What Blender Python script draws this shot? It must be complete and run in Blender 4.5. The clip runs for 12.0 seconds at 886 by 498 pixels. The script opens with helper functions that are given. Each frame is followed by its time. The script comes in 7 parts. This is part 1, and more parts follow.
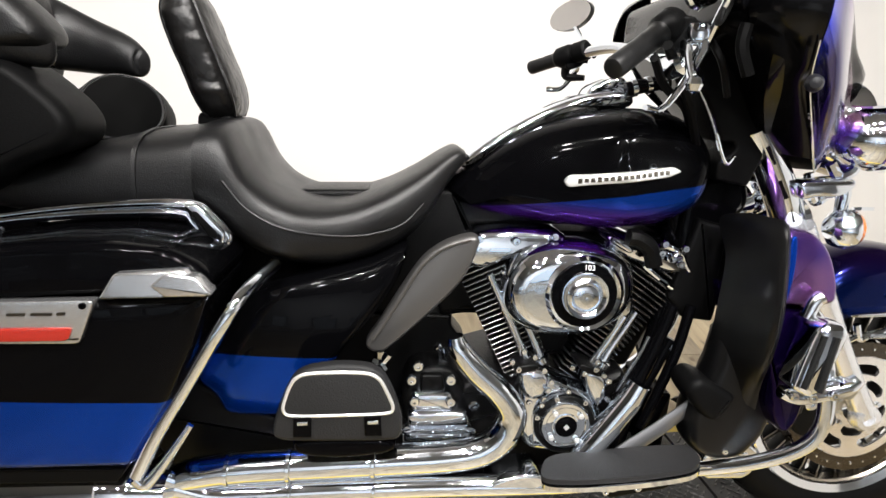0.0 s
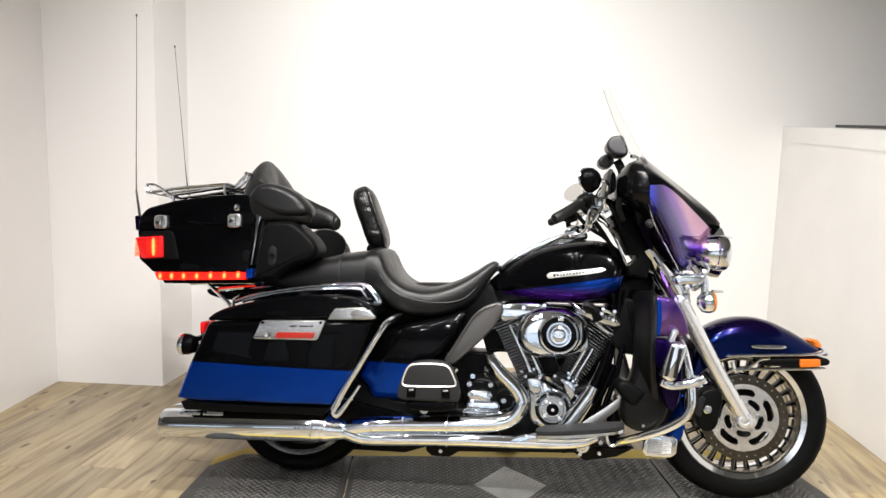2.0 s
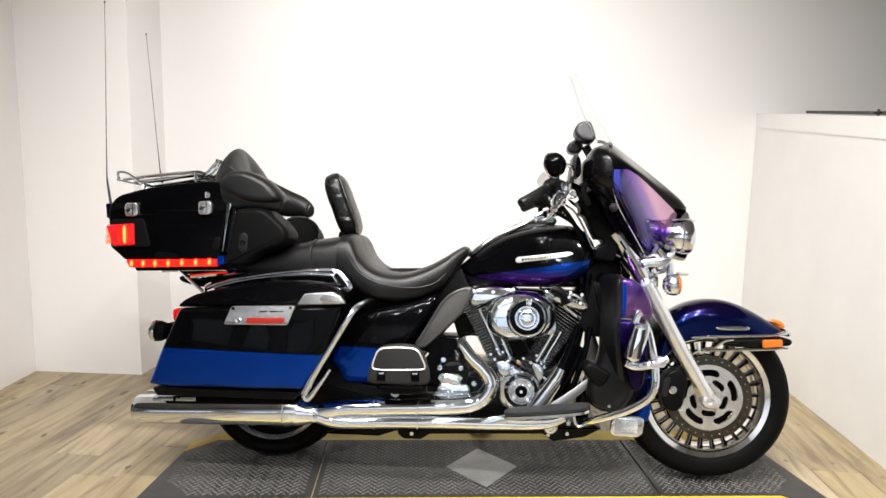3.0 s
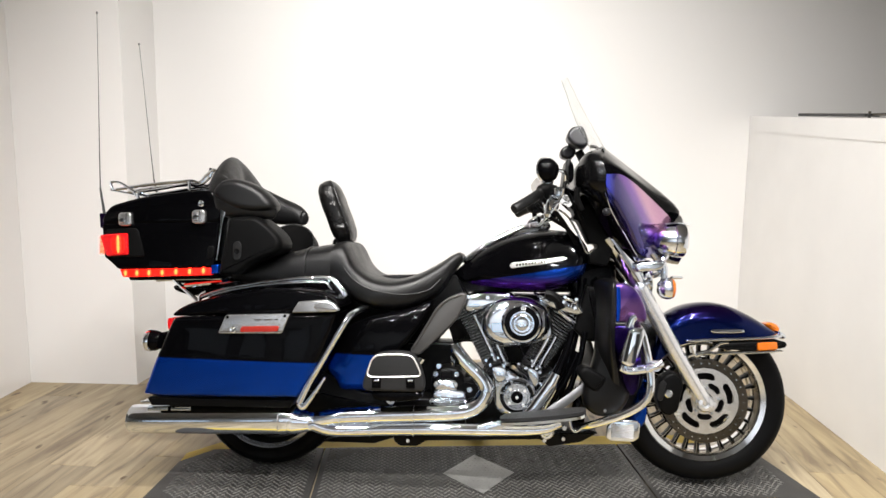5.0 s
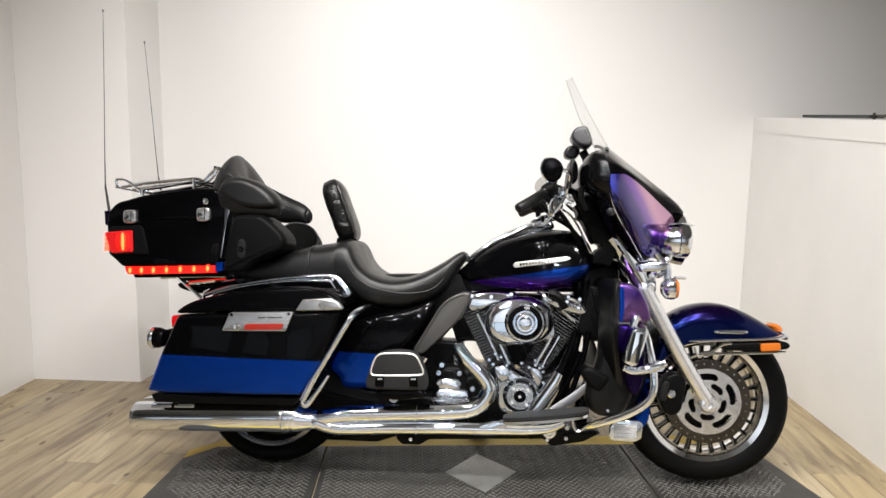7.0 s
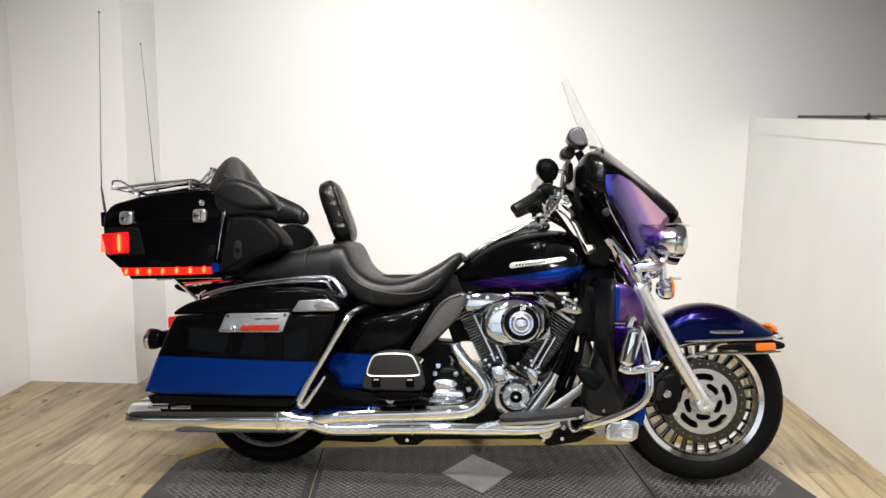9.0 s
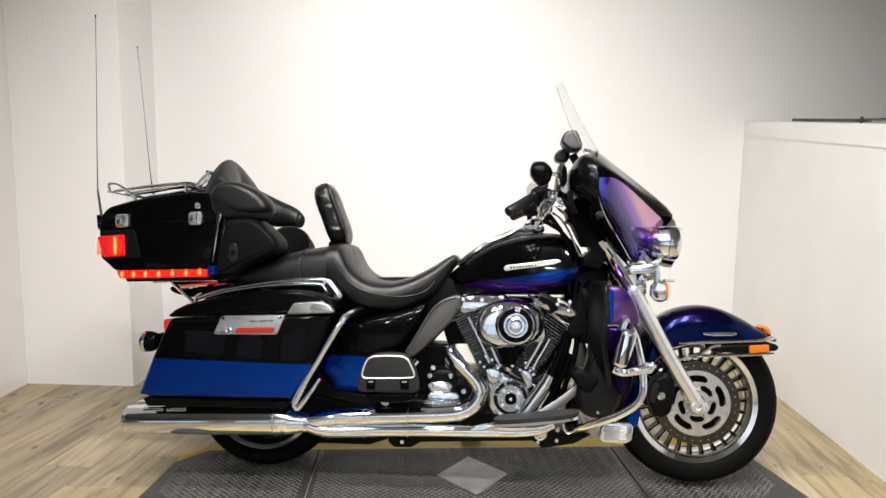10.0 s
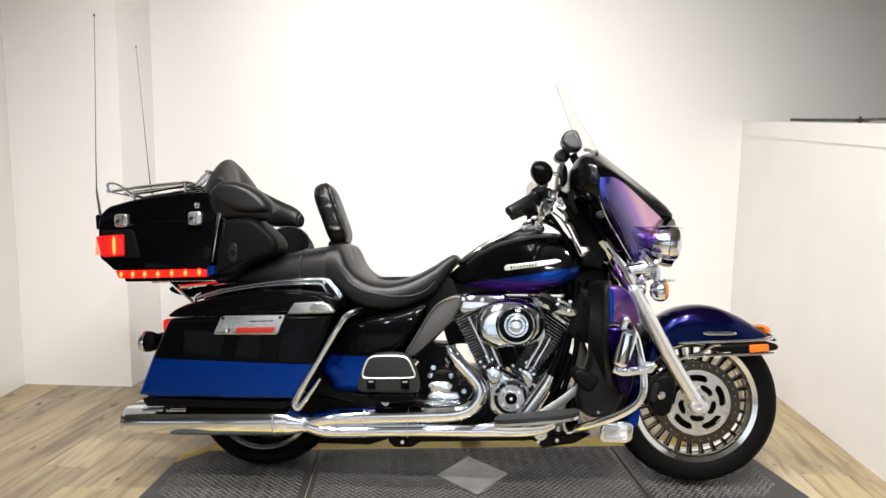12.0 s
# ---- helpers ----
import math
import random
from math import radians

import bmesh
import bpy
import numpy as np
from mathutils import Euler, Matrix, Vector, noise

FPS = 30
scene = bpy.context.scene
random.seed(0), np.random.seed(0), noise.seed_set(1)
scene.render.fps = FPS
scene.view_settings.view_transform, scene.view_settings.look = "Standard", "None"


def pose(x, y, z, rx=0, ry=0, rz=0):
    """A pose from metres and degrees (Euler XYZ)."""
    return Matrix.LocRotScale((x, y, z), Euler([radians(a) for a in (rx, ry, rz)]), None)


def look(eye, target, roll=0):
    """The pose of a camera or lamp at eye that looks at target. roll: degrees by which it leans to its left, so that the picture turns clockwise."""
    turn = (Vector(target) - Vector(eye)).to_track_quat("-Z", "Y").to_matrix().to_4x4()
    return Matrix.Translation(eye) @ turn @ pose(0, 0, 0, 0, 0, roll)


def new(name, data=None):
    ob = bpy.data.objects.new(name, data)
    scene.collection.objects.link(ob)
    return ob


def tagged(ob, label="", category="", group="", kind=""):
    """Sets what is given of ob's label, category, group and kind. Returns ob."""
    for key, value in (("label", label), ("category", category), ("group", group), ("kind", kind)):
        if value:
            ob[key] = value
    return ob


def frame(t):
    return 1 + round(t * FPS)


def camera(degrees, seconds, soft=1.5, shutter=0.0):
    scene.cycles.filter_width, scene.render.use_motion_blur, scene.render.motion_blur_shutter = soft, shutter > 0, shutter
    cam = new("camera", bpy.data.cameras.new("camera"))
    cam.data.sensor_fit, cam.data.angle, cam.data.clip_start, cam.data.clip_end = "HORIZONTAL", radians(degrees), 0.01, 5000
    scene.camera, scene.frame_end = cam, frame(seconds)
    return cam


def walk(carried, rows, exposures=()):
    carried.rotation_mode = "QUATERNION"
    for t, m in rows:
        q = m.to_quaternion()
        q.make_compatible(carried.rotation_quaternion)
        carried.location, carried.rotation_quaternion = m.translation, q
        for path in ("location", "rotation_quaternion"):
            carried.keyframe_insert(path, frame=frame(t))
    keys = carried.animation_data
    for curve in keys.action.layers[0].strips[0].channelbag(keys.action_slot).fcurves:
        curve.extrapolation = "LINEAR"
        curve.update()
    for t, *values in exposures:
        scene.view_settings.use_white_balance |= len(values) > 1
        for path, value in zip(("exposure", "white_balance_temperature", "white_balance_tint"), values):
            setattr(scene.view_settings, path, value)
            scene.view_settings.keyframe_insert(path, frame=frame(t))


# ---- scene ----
from mathutils import noise
from mathutils.bvhtree import BVHTree

cam = camera(69.5, 12.0)
PATH = [
    (0, (-0.173, -1.119, 1.062), (-0.021, 0.745, 0.353), 3.7),
    (0.5, (-0.111, -1.484, 1.094), (-0.071, 0.451, 0.589), 3.5),
    (1, (-0.083, -1.831, 1.125), (-0.149, 0.127, 0.722), 1.0),
    (1.5, (-0.001, -2.058, 1.129), (-0.118, -0.083, 0.832), 2.4),
    (2, (-0.012, -2.233, 1.13), (-0.218, -0.258, 0.893), 1.5),
    (2.5, (0.014, -2.284, 1.12), (-0.167, -0.311, 0.846), 1.5),
    (3, (0.063, -2.251, 1.117), (-0.113, -0.277, 0.851), 1.2),
    (5, (0.075, -2.251, 1.119), (-0.094, -0.274, 0.871), 0.6),
    (5.5, (0.076, -2.253, 1.12), (-0.087, -0.275, 0.875), 0.4),
    (6, (0.07, -2.251, 1.12), (-0.092, -0.273, 0.87), 0.7),
    (6.5, (0.069, -2.253, 1.118), (-0.099, -0.276, 0.866), 0.6),
    (7, (0.069, -2.255, 1.116), (-0.106, -0.278, 0.868), 0.9),
    (9, (0.075, -2.259, 1.115), (-0.093, -0.281, 0.871), 0.8),
    (9.5, (0.08, -2.264, 1.116), (-0.088, -0.286, 0.875), 0.8),
    (10, (0.09, -2.267, 1.115), (-0.075, -0.287, 0.88), 0.8),
    (10.5, (0.094, -2.265, 1.112), (-0.06, -0.284, 0.882), 0.7),
    (11, (0.089, -2.266, 1.114), (-0.071, -0.286, 0.887), 0.8),
    (11.5, (0.087, -2.271, 1.115), (-0.065, -0.289, 0.889), 0.7),
    (12, (0.078, -2.266, 1.114), (-0.077, -0.286, 0.879), 0.8),
]
EXPOSURES = [(0, -0.06), (1.5, -0.07), (2.5, -0.05), (3.2, -0.05), (4.0, -0.08), (5.0, -0.12), (5.5, -0.24), (6.5, -0.28), (9.5, -0.28), (11, -0.14), (12, -0.10)]
walk(cam, [(t, look(eye, target, roll)) for t, eye, target, roll in PATH], EXPOSURES)

# ---- world and lamps ----
world = bpy.data.worlds.new("world")
world.use_nodes = True
world.node_tree.nodes["Background"].inputs[0].default_value = (1.0, 0.93, 0.85, 1)
world.node_tree.nodes["Background"].inputs[1].default_value = 0.05
scene.world = world
CEIL, HALL = 3.1, -8.0


# rows beyond y -3 are added to brighten the hall that the chrome mirrors
LAMPS = [(-0.9, -1.0), (-0.4, -1.0), (0.3, -1.0), (0.9, -1.0), (-1.2, -2.1), (-0.4, -2.1), (0.3, -2.1), (1.0, -2.1),
         (-1.9, -3.6), (-0.6, -3.6), (0.6, -3.6), (1.9, -3.6), (-1.9, -5.4), (-0.6, -5.4), (0.6, -5.4), (1.9, -5.4)]


def lamp_pose(x, y):
    """A spot head under the ceiling, tipped towards the white bay or, deep in the hall, towards the hall's front wall."""
    if y < -5:
        return look((x, y, CEIL - 0.16), (x, HALL, 0.9))
    return look((x, y, CEIL - 0.16), (x + (0.0 if y < -3 else -0.4 if x > 0.5 else 0.7 if x < -0.8 else 0.0), y + (1.0 if y < -3 else 2.15), 0.0))


for lx, ly in LAMPS:
    disc = bpy.data.lights.new("bay_lamp_light", "AREA")
    disc.shape, disc.size, disc.energy, disc.color = "DISK", 0.13, (8.5 if lx < -0.8 else 14.0 if lx < 0.5 else 21.0) if ly > -3 else 14 if ly > -5 else 34, (1.0, 0.968, 0.935) if ly > -3 else (0.93, 0.96, 1.0)
    disc.spread = math.radians(110)
    new("bay_lamp_light", disc).matrix_world = lamp_pose(lx, ly)


# ---- materials ----
def mat(name, colour, rough=0.5, metal=0.0, coat=0.0, bump=0.0, scale=60.0, vary=0.0, vscale=6.0, rvary=0.0, emit=0.0, spec=0.5, detail=4.0, second=None):
    """A Principled material with fine relief, and colour and gloss that vary at a broad and a fine scale."""
    m = bpy.data.materials.new(name)
    m.use_nodes = True
    nt = m.node_tree
    b = nt.nodes["Principled BSDF"]
    b.inputs["Base Color"].default_value = (*colour, 1)
    b.inputs["Roughness"].default_value = rough
    b.inputs["Metallic"].default_value = metal
    b.inputs["Coat Weight"].default_value = coat
    b.inputs["Coat Roughness"].default_value = 0.03
    b.inputs["Coat IOR"].default_value = 1.3
    b.inputs["Specular IOR Level"].default_value = spec
    tc = nt.nodes.new("ShaderNodeTexCoord")
    if vary or rvary:
        n1 = nt.nodes.new("ShaderNodeTexNoise")
        n1.inputs["Scale"].default_value, n1.inputs["Detail"].default_value = vscale, 6
        nt.links.new(tc.outputs["Object"], n1.inputs["Vector"])
        if vary:
            mix = nt.nodes.new("ShaderNodeMix")
            mix.data_type = "RGBA"
            mix.inputs["A"].default_value = (*[c * (1 - vary) for c in colour], 1)
            mix.inputs["B"].default_value = (*[min(1, c * (1 + vary)) for c in second or colour], 1)
            mr = nt.nodes.new("ShaderNodeMapRange")
            mr.inputs["From Min"].default_value, mr.inputs["From Max"].default_value = (0.36, 0.64) if second else (0.0, 1.0)
            nt.links.new(n1.outputs["Fac"], mr.inputs["Value"])
            nt.links.new(mr.outputs["Result"], mix.inputs["Factor"])
            nt.links.new(mix.outputs["Result"], b.inputs["Base Color"])
        if rvary:
            mr = nt.nodes.new("ShaderNodeMapRange")
            mr.inputs["From Min"].default_value, mr.inputs["From Max"].default_value = 0.3, 0.7
            mr.inputs["To Min"].default_value, mr.inputs["To Max"].default_value = max(0.02, rough - rvary), rough + rvary
            nt.links.new(n1.outputs["Fac"], mr.inputs["Value"])
            nt.links.new(mr.outputs["Result"], b.inputs["Roughness"])
    if bump:
        n2 = nt.nodes.new("ShaderNodeTexNoise")
        n2.inputs["Scale"].default_value, n2.inputs["Detail"].default_value = scale, detail
        bp = nt.nodes.new("ShaderNodeBump")
        bp.inputs["Strength"].default_value, bp.inputs["Distance"].default_value = bump, 0.004
        nt.links.new(tc.outputs["Object"], n2.inputs["Vector"])
        nt.links.new(n2.outputs["Fac"], bp.inputs["Height"])
        nt.links.new(bp.outputs["Normal"], b.inputs["Normal"])
    if emit:
        b.inputs["Emission Color"].default_value = (*colour, 1)
        b.inputs["Emission Strength"].default_value = emit
    return m


BLUE, BLACK = (0.002, 0.038, 0.30), (0.0012, 0.0012, 0.0015)


def two_tone(name, z0, slope=0.0, upper=BLACK, lower=BLUE, sheen_fade=None):
    """Gloss paint in two colours that meet along the line z = z0 + slope * x of the thing's own axes, with a fine metal flake."""
    m = mat(name, lower, 0.16, 0.0, 0.35, spec=0.02)
    nt = m.node_tree
    b = nt.nodes["Principled BSDF"]
    tc = nt.nodes.new("ShaderNodeTexCoord")
    sep = nt.nodes.new("ShaderNodeSeparateXYZ")
    nt.links.new(tc.outputs["Object"], sep.inputs[0])
    mul = nt.nodes.new("ShaderNodeMath")
    mul.operation = "MULTIPLY_ADD"
    mul.inputs[1].default_value, mul.inputs[2].default_value = slope, z0
    nt.links.new(sep.outputs["X"], mul.inputs[0])
    gt = nt.nodes.new("ShaderNodeMath")
    gt.operation = "GREATER_THAN"
    nt.links.new(sep.outputs["Z"], gt.inputs[0])
    nt.links.new(mul.outputs[0], gt.inputs[1])
    flake = nt.nodes.new("ShaderNodeTexNoise")
    flake.inputs["Scale"].default_value = 900
    nt.links.new(tc.outputs["Object"], flake.inputs["Vector"])
    low = nt.nodes.new("ShaderNodeMix")
    low.data_type = "RGBA"
    low.inputs["A"].default_value = (*[c * 0.75 for c in lower], 1)
    low.inputs["B"].default_value = (*[c * 1.3 for c in lower], 1)
    nt.links.new(flake.outputs["Fac"], low.inputs["Factor"])
    under = low
    if sheen_fade:
        # violet sheen of the pearl, put into the colour as a height ramp
        colour, at0, at1 = sheen_fade
        ramp = nt.nodes.new("ShaderNodeMapRange")
        ramp.interpolation_type = "SMOOTHSTEP"
        ramp.inputs["From Min"].default_value, ramp.inputs["From Max"].default_value = at0, at1
        nt.links.new(sep.outputs["Z"], ramp.inputs["Value"])
        under = nt.nodes.new("ShaderNodeMix")
        under.data_type = "RGBA"
        under.inputs["B"].default_value = (*colour, 1)
        nt.links.new(ramp.outputs["Result"], under.inputs["Factor"])
        nt.links.new(low.outputs["Result"], under.inputs["A"])
    mix = nt.nodes.new("ShaderNodeMix")
    mix.data_type = "RGBA"
    nt.links.new(gt.outputs[0], mix.inputs["Factor"])
    nt.links.new(under.outputs["Result"], mix.inputs["A"])
    mix.inputs["B"].default_value = (*upper, 1)
    nt.links.new(mix.outputs["Result"], b.inputs["Base Color"])
    met = nt.nodes.new("ShaderNodeMapRange")
    met.inputs["To Min"].default_value, met.inputs["To Max"].default_value = 0.75, 0.0
    nt.links.new(gt.outputs[0], met.inputs["Value"])
    nt.links.new(met.outputs["Result"], b.inputs["Metallic"])
    return m


M_BLACK = mat("black_gloss_paint", BLACK, 0.10, 0, 0.22, spec=0.02)
M_BLUE = two_tone("blue_pearl_paint", 9.0)
M_NAVY = two_tone("navy_pearl_paint", 9.0, lower=(0.0012, 0.005, 0.040), sheen_fade=((0.008, 0.002, 0.026), 0.56, 0.64))
M_DEEP = two_tone("deep_indigo_paint", 9.0, lower=(0.0075, 0.0022, 0.038))
# noise mixes in a pinker tone that stands for the pearl's sheen
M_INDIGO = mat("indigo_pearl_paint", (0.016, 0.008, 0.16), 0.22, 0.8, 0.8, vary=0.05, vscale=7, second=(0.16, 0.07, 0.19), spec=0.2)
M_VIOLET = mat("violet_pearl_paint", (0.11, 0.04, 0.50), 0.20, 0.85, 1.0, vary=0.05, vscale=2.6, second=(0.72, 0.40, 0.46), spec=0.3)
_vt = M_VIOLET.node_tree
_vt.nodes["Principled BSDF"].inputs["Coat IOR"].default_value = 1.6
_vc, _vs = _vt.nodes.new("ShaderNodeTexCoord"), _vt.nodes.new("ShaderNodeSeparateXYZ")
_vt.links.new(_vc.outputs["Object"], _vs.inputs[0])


def _sheen_ramp(scale, offset):
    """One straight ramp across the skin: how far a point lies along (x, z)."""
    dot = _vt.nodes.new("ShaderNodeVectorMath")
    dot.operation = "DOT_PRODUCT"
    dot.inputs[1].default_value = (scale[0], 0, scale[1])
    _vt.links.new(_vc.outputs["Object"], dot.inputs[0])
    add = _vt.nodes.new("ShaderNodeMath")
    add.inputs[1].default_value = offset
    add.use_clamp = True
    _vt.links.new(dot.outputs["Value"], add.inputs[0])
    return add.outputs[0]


# ramps put the pearl's sheen and pink reflection into the base colour
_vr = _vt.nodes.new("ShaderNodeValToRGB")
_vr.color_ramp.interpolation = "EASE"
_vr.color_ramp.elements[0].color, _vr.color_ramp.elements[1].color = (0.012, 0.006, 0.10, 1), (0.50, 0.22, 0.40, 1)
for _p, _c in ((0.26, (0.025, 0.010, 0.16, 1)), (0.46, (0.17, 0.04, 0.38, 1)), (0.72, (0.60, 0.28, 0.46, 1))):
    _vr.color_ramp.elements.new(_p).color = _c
_vt.links.new(_sheen_ramp((5.2, 3.64), -5.82), _vr.inputs[0])
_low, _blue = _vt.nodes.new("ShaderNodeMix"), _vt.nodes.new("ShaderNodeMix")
for _x, _c, _k in ((_low, (0.022, 0.012, 0.24, 1), _sheen_ramp((0.0, -10.0), 9.2)), (_blue, (0.02, 0.045, 0.70, 1), _sheen_ramp((-32.0, 0.0), 14.05))):
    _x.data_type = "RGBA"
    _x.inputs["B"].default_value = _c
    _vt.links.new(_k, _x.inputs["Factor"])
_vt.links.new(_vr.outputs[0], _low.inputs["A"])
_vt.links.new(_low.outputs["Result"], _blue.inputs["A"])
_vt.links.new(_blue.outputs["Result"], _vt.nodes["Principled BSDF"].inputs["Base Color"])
M_CHROME = mat("chrome", (0.85, 0.90, 0.97), 0.05, 1.0, bump=0.06, scale=34, rvary=0.03, vscale=30, detail=1)
M_STEEL = mat("brushed_steel", (0.105, 0.092, 0.074), 0.30, 1.0, bump=0.1, scale=250, rvary=0.08)
M_ALLOY = mat("clear_coated_alloy", (0.76, 0.77, 0.79), 0.26, 0.85, bump=0.05, scale=300)
M_ENGINE = mat("black_powder_coat", (0.0022, 0.0022, 0.0023), 0.36, 0, 0.05, spec=0.09, bump=0.2, scale=400)
M_FIN = mat("machined_fin_edge", (0.80, 0.80, 0.80), 0.25, 1.0)
M_PLASTIC = mat("black_textured_plastic", (0.003, 0.003, 0.0031), 0.46, spec=0.06, bump=0.15, scale=500, rvary=0.06)
M_GREY = mat("satin_charcoal_plastic", (0.009, 0.009, 0.0092), 0.38, 0.0, 0.0, spec=0.22, bump=0.05, scale=400)
M_RUBBER = mat("tyre_rubber", (0.0028, 0.0028, 0.003), 0.46, spec=0.06, bump=0.2, scale=300, vary=0.3, vscale=15)
M_SATIN = mat("satin_grey_metal", (0.095, 0.092, 0.09), 0.32, 0.6, 0.0, bump=0.05, scale=300, rvary=0.05, spec=0.3)
M_PAD = mat("grey_rubber_pad", (0.013, 0.013, 0.0135), 0.55, spec=0.25, bump=0.25, scale=350, vary=0.15)
M_VINYL = mat("black_vinyl", (0.0035, 0.0035, 0.0038), 0.38, 0, 0.0, spec=0.36, bump=0.22, scale=420, rvary=0.07, vscale=10)
M_WRINKLE = mat("wrinkled_black_vinyl", (0.004, 0.0038, 0.0038), 0.30, spec=0.3, bump=0.7, scale=40, rvary=0.08, detail=2)
M_CARRIER = mat("polished_carrier", (0.90, 0.88, 0.85), 0.20, 0.92, rvary=0.08, vscale=25, bump=0.1, scale=40)
M_RIM = mat("polished_rim", (0.90, 0.92, 0.95), 0.09, 1.0, rvary=0.04)
M_PEDAL = mat("dull_pedal_steel", (0.26, 0.26, 0.27), 0.36, 0.9, rvary=0.06, bump=0.05, scale=200)
M_PLATED = mat("bright_satin_plate", (0.62, 0.62, 0.63), 0.24, 0.9, bump=0.04, scale=200, rvary=0.06)
M_AERIAL = mat("dark_whip_metal", (0.05, 0.05, 0.05), 0.35, 0.7)
M_SATINBLACK = mat("satin_black_plastic", (0.012, 0.012, 0.014), 0.30, spec=0.35, bump=0.05, scale=300)
M_DASH = mat("semi_gloss_black_plastic", (0.002, 0.002, 0.0022), 0.15, spec=0.2, bump=0.03, scale=200)
M_COWL = mat("soft_black_plastic", (0.0022, 0.0022, 0.0024), 0.33, spec=0.27, bump=0.04, scale=350, rvary=0.05)
M_GRILLE = mat("matt_speaker_cloth", (0.004, 0.004, 0.004), 0.9, spec=0.05, bump=0.3, scale=700)
M_SPOKE = mat("satin_cast_spoke", (0.48, 0.44, 0.37), 0.28, 1.0, rvary=0.05)
M_WHITE = mat("white_print", (0.75, 0.75, 0.75), 0.4)
M_SILVER = mat("silver_trim", (0.75, 0.75, 0.74), 0.3, 0.6)
M_RED = mat("red_lens", (0.55, 0.006, 0.008), 0.15, coat=0.6, emit=0.35, bump=0.4, scale=300)
M_LED = mat("lit_red_led", (1.0, 0.055, 0.012), 0.3, emit=13.0)
M_LEDHALO = mat("lit_red_led_halo", (1.0, 0.022, 0.006), 0.3, emit=3.0)
M_LEDBAR = mat("lit_red_light_bar", (0.70, 0.010, 0.005), 0.2, coat=0.5, emit=1.1)
M_ORANGE = mat("orange_reflector", (0.30, 0.015, 0.008), 0.2, coat=1.0, bump=0.4, scale=600)
M_REARLAMP = mat("lit_red_rear_lens", (1.0, 0.03, 0.015), 0.3, emit=14.0)
M_AMBER = mat("amber_lens", (0.48, 0.115, 0.005), 0.2, coat=1.0, bump=0.3, scale=500)
M_MIRROR = mat("mirror_glass", (0.9, 0.9, 0.9), 0.01, 1.0)
M_WALL = mat("white_wall_paint", (0.74, 0.728, 0.712), 0.42, bump=0.06, scale=180, vary=0.03, vscale=1.2)
# the wall paint again, lightened to make up for light that lacks here
M_PARTITION = mat("lightened_partition_paint", (0.79, 0.78, 0.765), 0.42, bump=0.06, scale=180, vary=0.06, vscale=4)
M_PIER = mat("lightened_wall_paint", (0.80, 0.79, 0.775), 0.42, bump=0.06, scale=180, vary=0.03, vscale=1.2)
M_TRIM = mat("white_cap_paint", (0.80, 0.80, 0.79), 0.4, bump=0.05, scale=100, vary=0.03)
M_CEIL = mat("ceiling_paint", (0.30, 0.29, 0.28), 0.8, bump=0.1, scale=120, vary=0.04)
M_MAT = mat("black_rubber_mat", (0.028, 0.027, 0.026), 0.5, bump=0.2, scale=120, vary=0.4, vscale=4, rvary=0.12)
# lighter than the mat: the treads' highlights are put into the colour
M_TREAD = mat("light_catching_tread", (0.125, 0.121, 0.113), 0.30, spec=0.5, vary=0.5, vscale=5, rvary=0.1)
M_YELLOW = mat("worn_yellow_mat_edge", (0.52, 0.37, 0.045), 0.6, bump=0.2, scale=90, vary=0.3, vscale=9)
M_PLATE = mat("grey_diamond_plate", (0.30, 0.30, 0.29), 0.45, 0.5, bump=0.3, scale=80, vary=0.3, vscale=12)
M_DAY = mat("daylight_outside", (0.80, 0.90, 1.0), 0.9, emit=0.8)
M_FLOOR = mat("floor_underlay", (0.16, 0.125, 0.085), 0.5, vary=0.3, vscale=3, bump=0.1)
M_DARKWOOD = mat("dark_metal_rail", (0.03, 0.03, 0.03), 0.4, 0.5)

M_GLASS = mat("clear_acrylic", (0.97, 0.98, 0.98), 0.0)
M_GLASS.node_tree.nodes["Principled BSDF"].inputs["Transmission Weight"].default_value = 1.0
M_GLASS.node_tree.nodes["Principled BSDF"].inputs["IOR"].default_value = 1.06

M_PLANK = mat("weathered_oak_vinyl", (0.42, 0.33, 0.22), 0.42)
_nt = M_PLANK.node_tree
_b = _nt.nodes["Principled BSDF"]
_tc, _oi = _nt.nodes.new("ShaderNodeTexCoord"), _nt.nodes.new("ShaderNodeObjectInfo")
_mp = _nt.nodes.new("ShaderNodeMapping")
_mp.inputs["Scale"].default_value = (15, 1.6, 1)
_off = _nt.nodes.new("ShaderNodeMath")
_off.operation = "MULTIPLY"
_off.inputs[1].default_value = 37.0
_nt.links.new(_oi.outputs["Random"], _off.inputs[0])
_nt.links.new(_off.outputs[0], _mp.inputs["Location"])
_nt.links.new(_tc.outputs["Object"], _mp.inputs["Vector"])
_n = _nt.nodes.new("ShaderNodeTexNoise")
_n.inputs["Scale"].default_value, _n.inputs["Detail"].default_value, _n.inputs["Distortion"].default_value = 1.5, 6, 1.0
_nt.links.new(_mp.outputs[0], _n.inputs["Vector"])
_r = _nt.nodes.new("ShaderNodeValToRGB")
_r.color_ramp.elements[0].position, _r.color_ramp.elements[1].position = 0.30, 0.68
_r.color_ramp.elements[0].color, _r.color_ramp.elements[1].color = (0.175, 0.132, 0.082, 1), (0.40, 0.325, 0.200, 1)
_mid = _r.color_ramp.elements.new(0.48)
_mid.color = (0.305, 0.242, 0.148, 1)
_nt.links.new(_n.outputs["Fac"], _r.inputs[0])
_h = _nt.nodes.new("ShaderNodeHueSaturation")
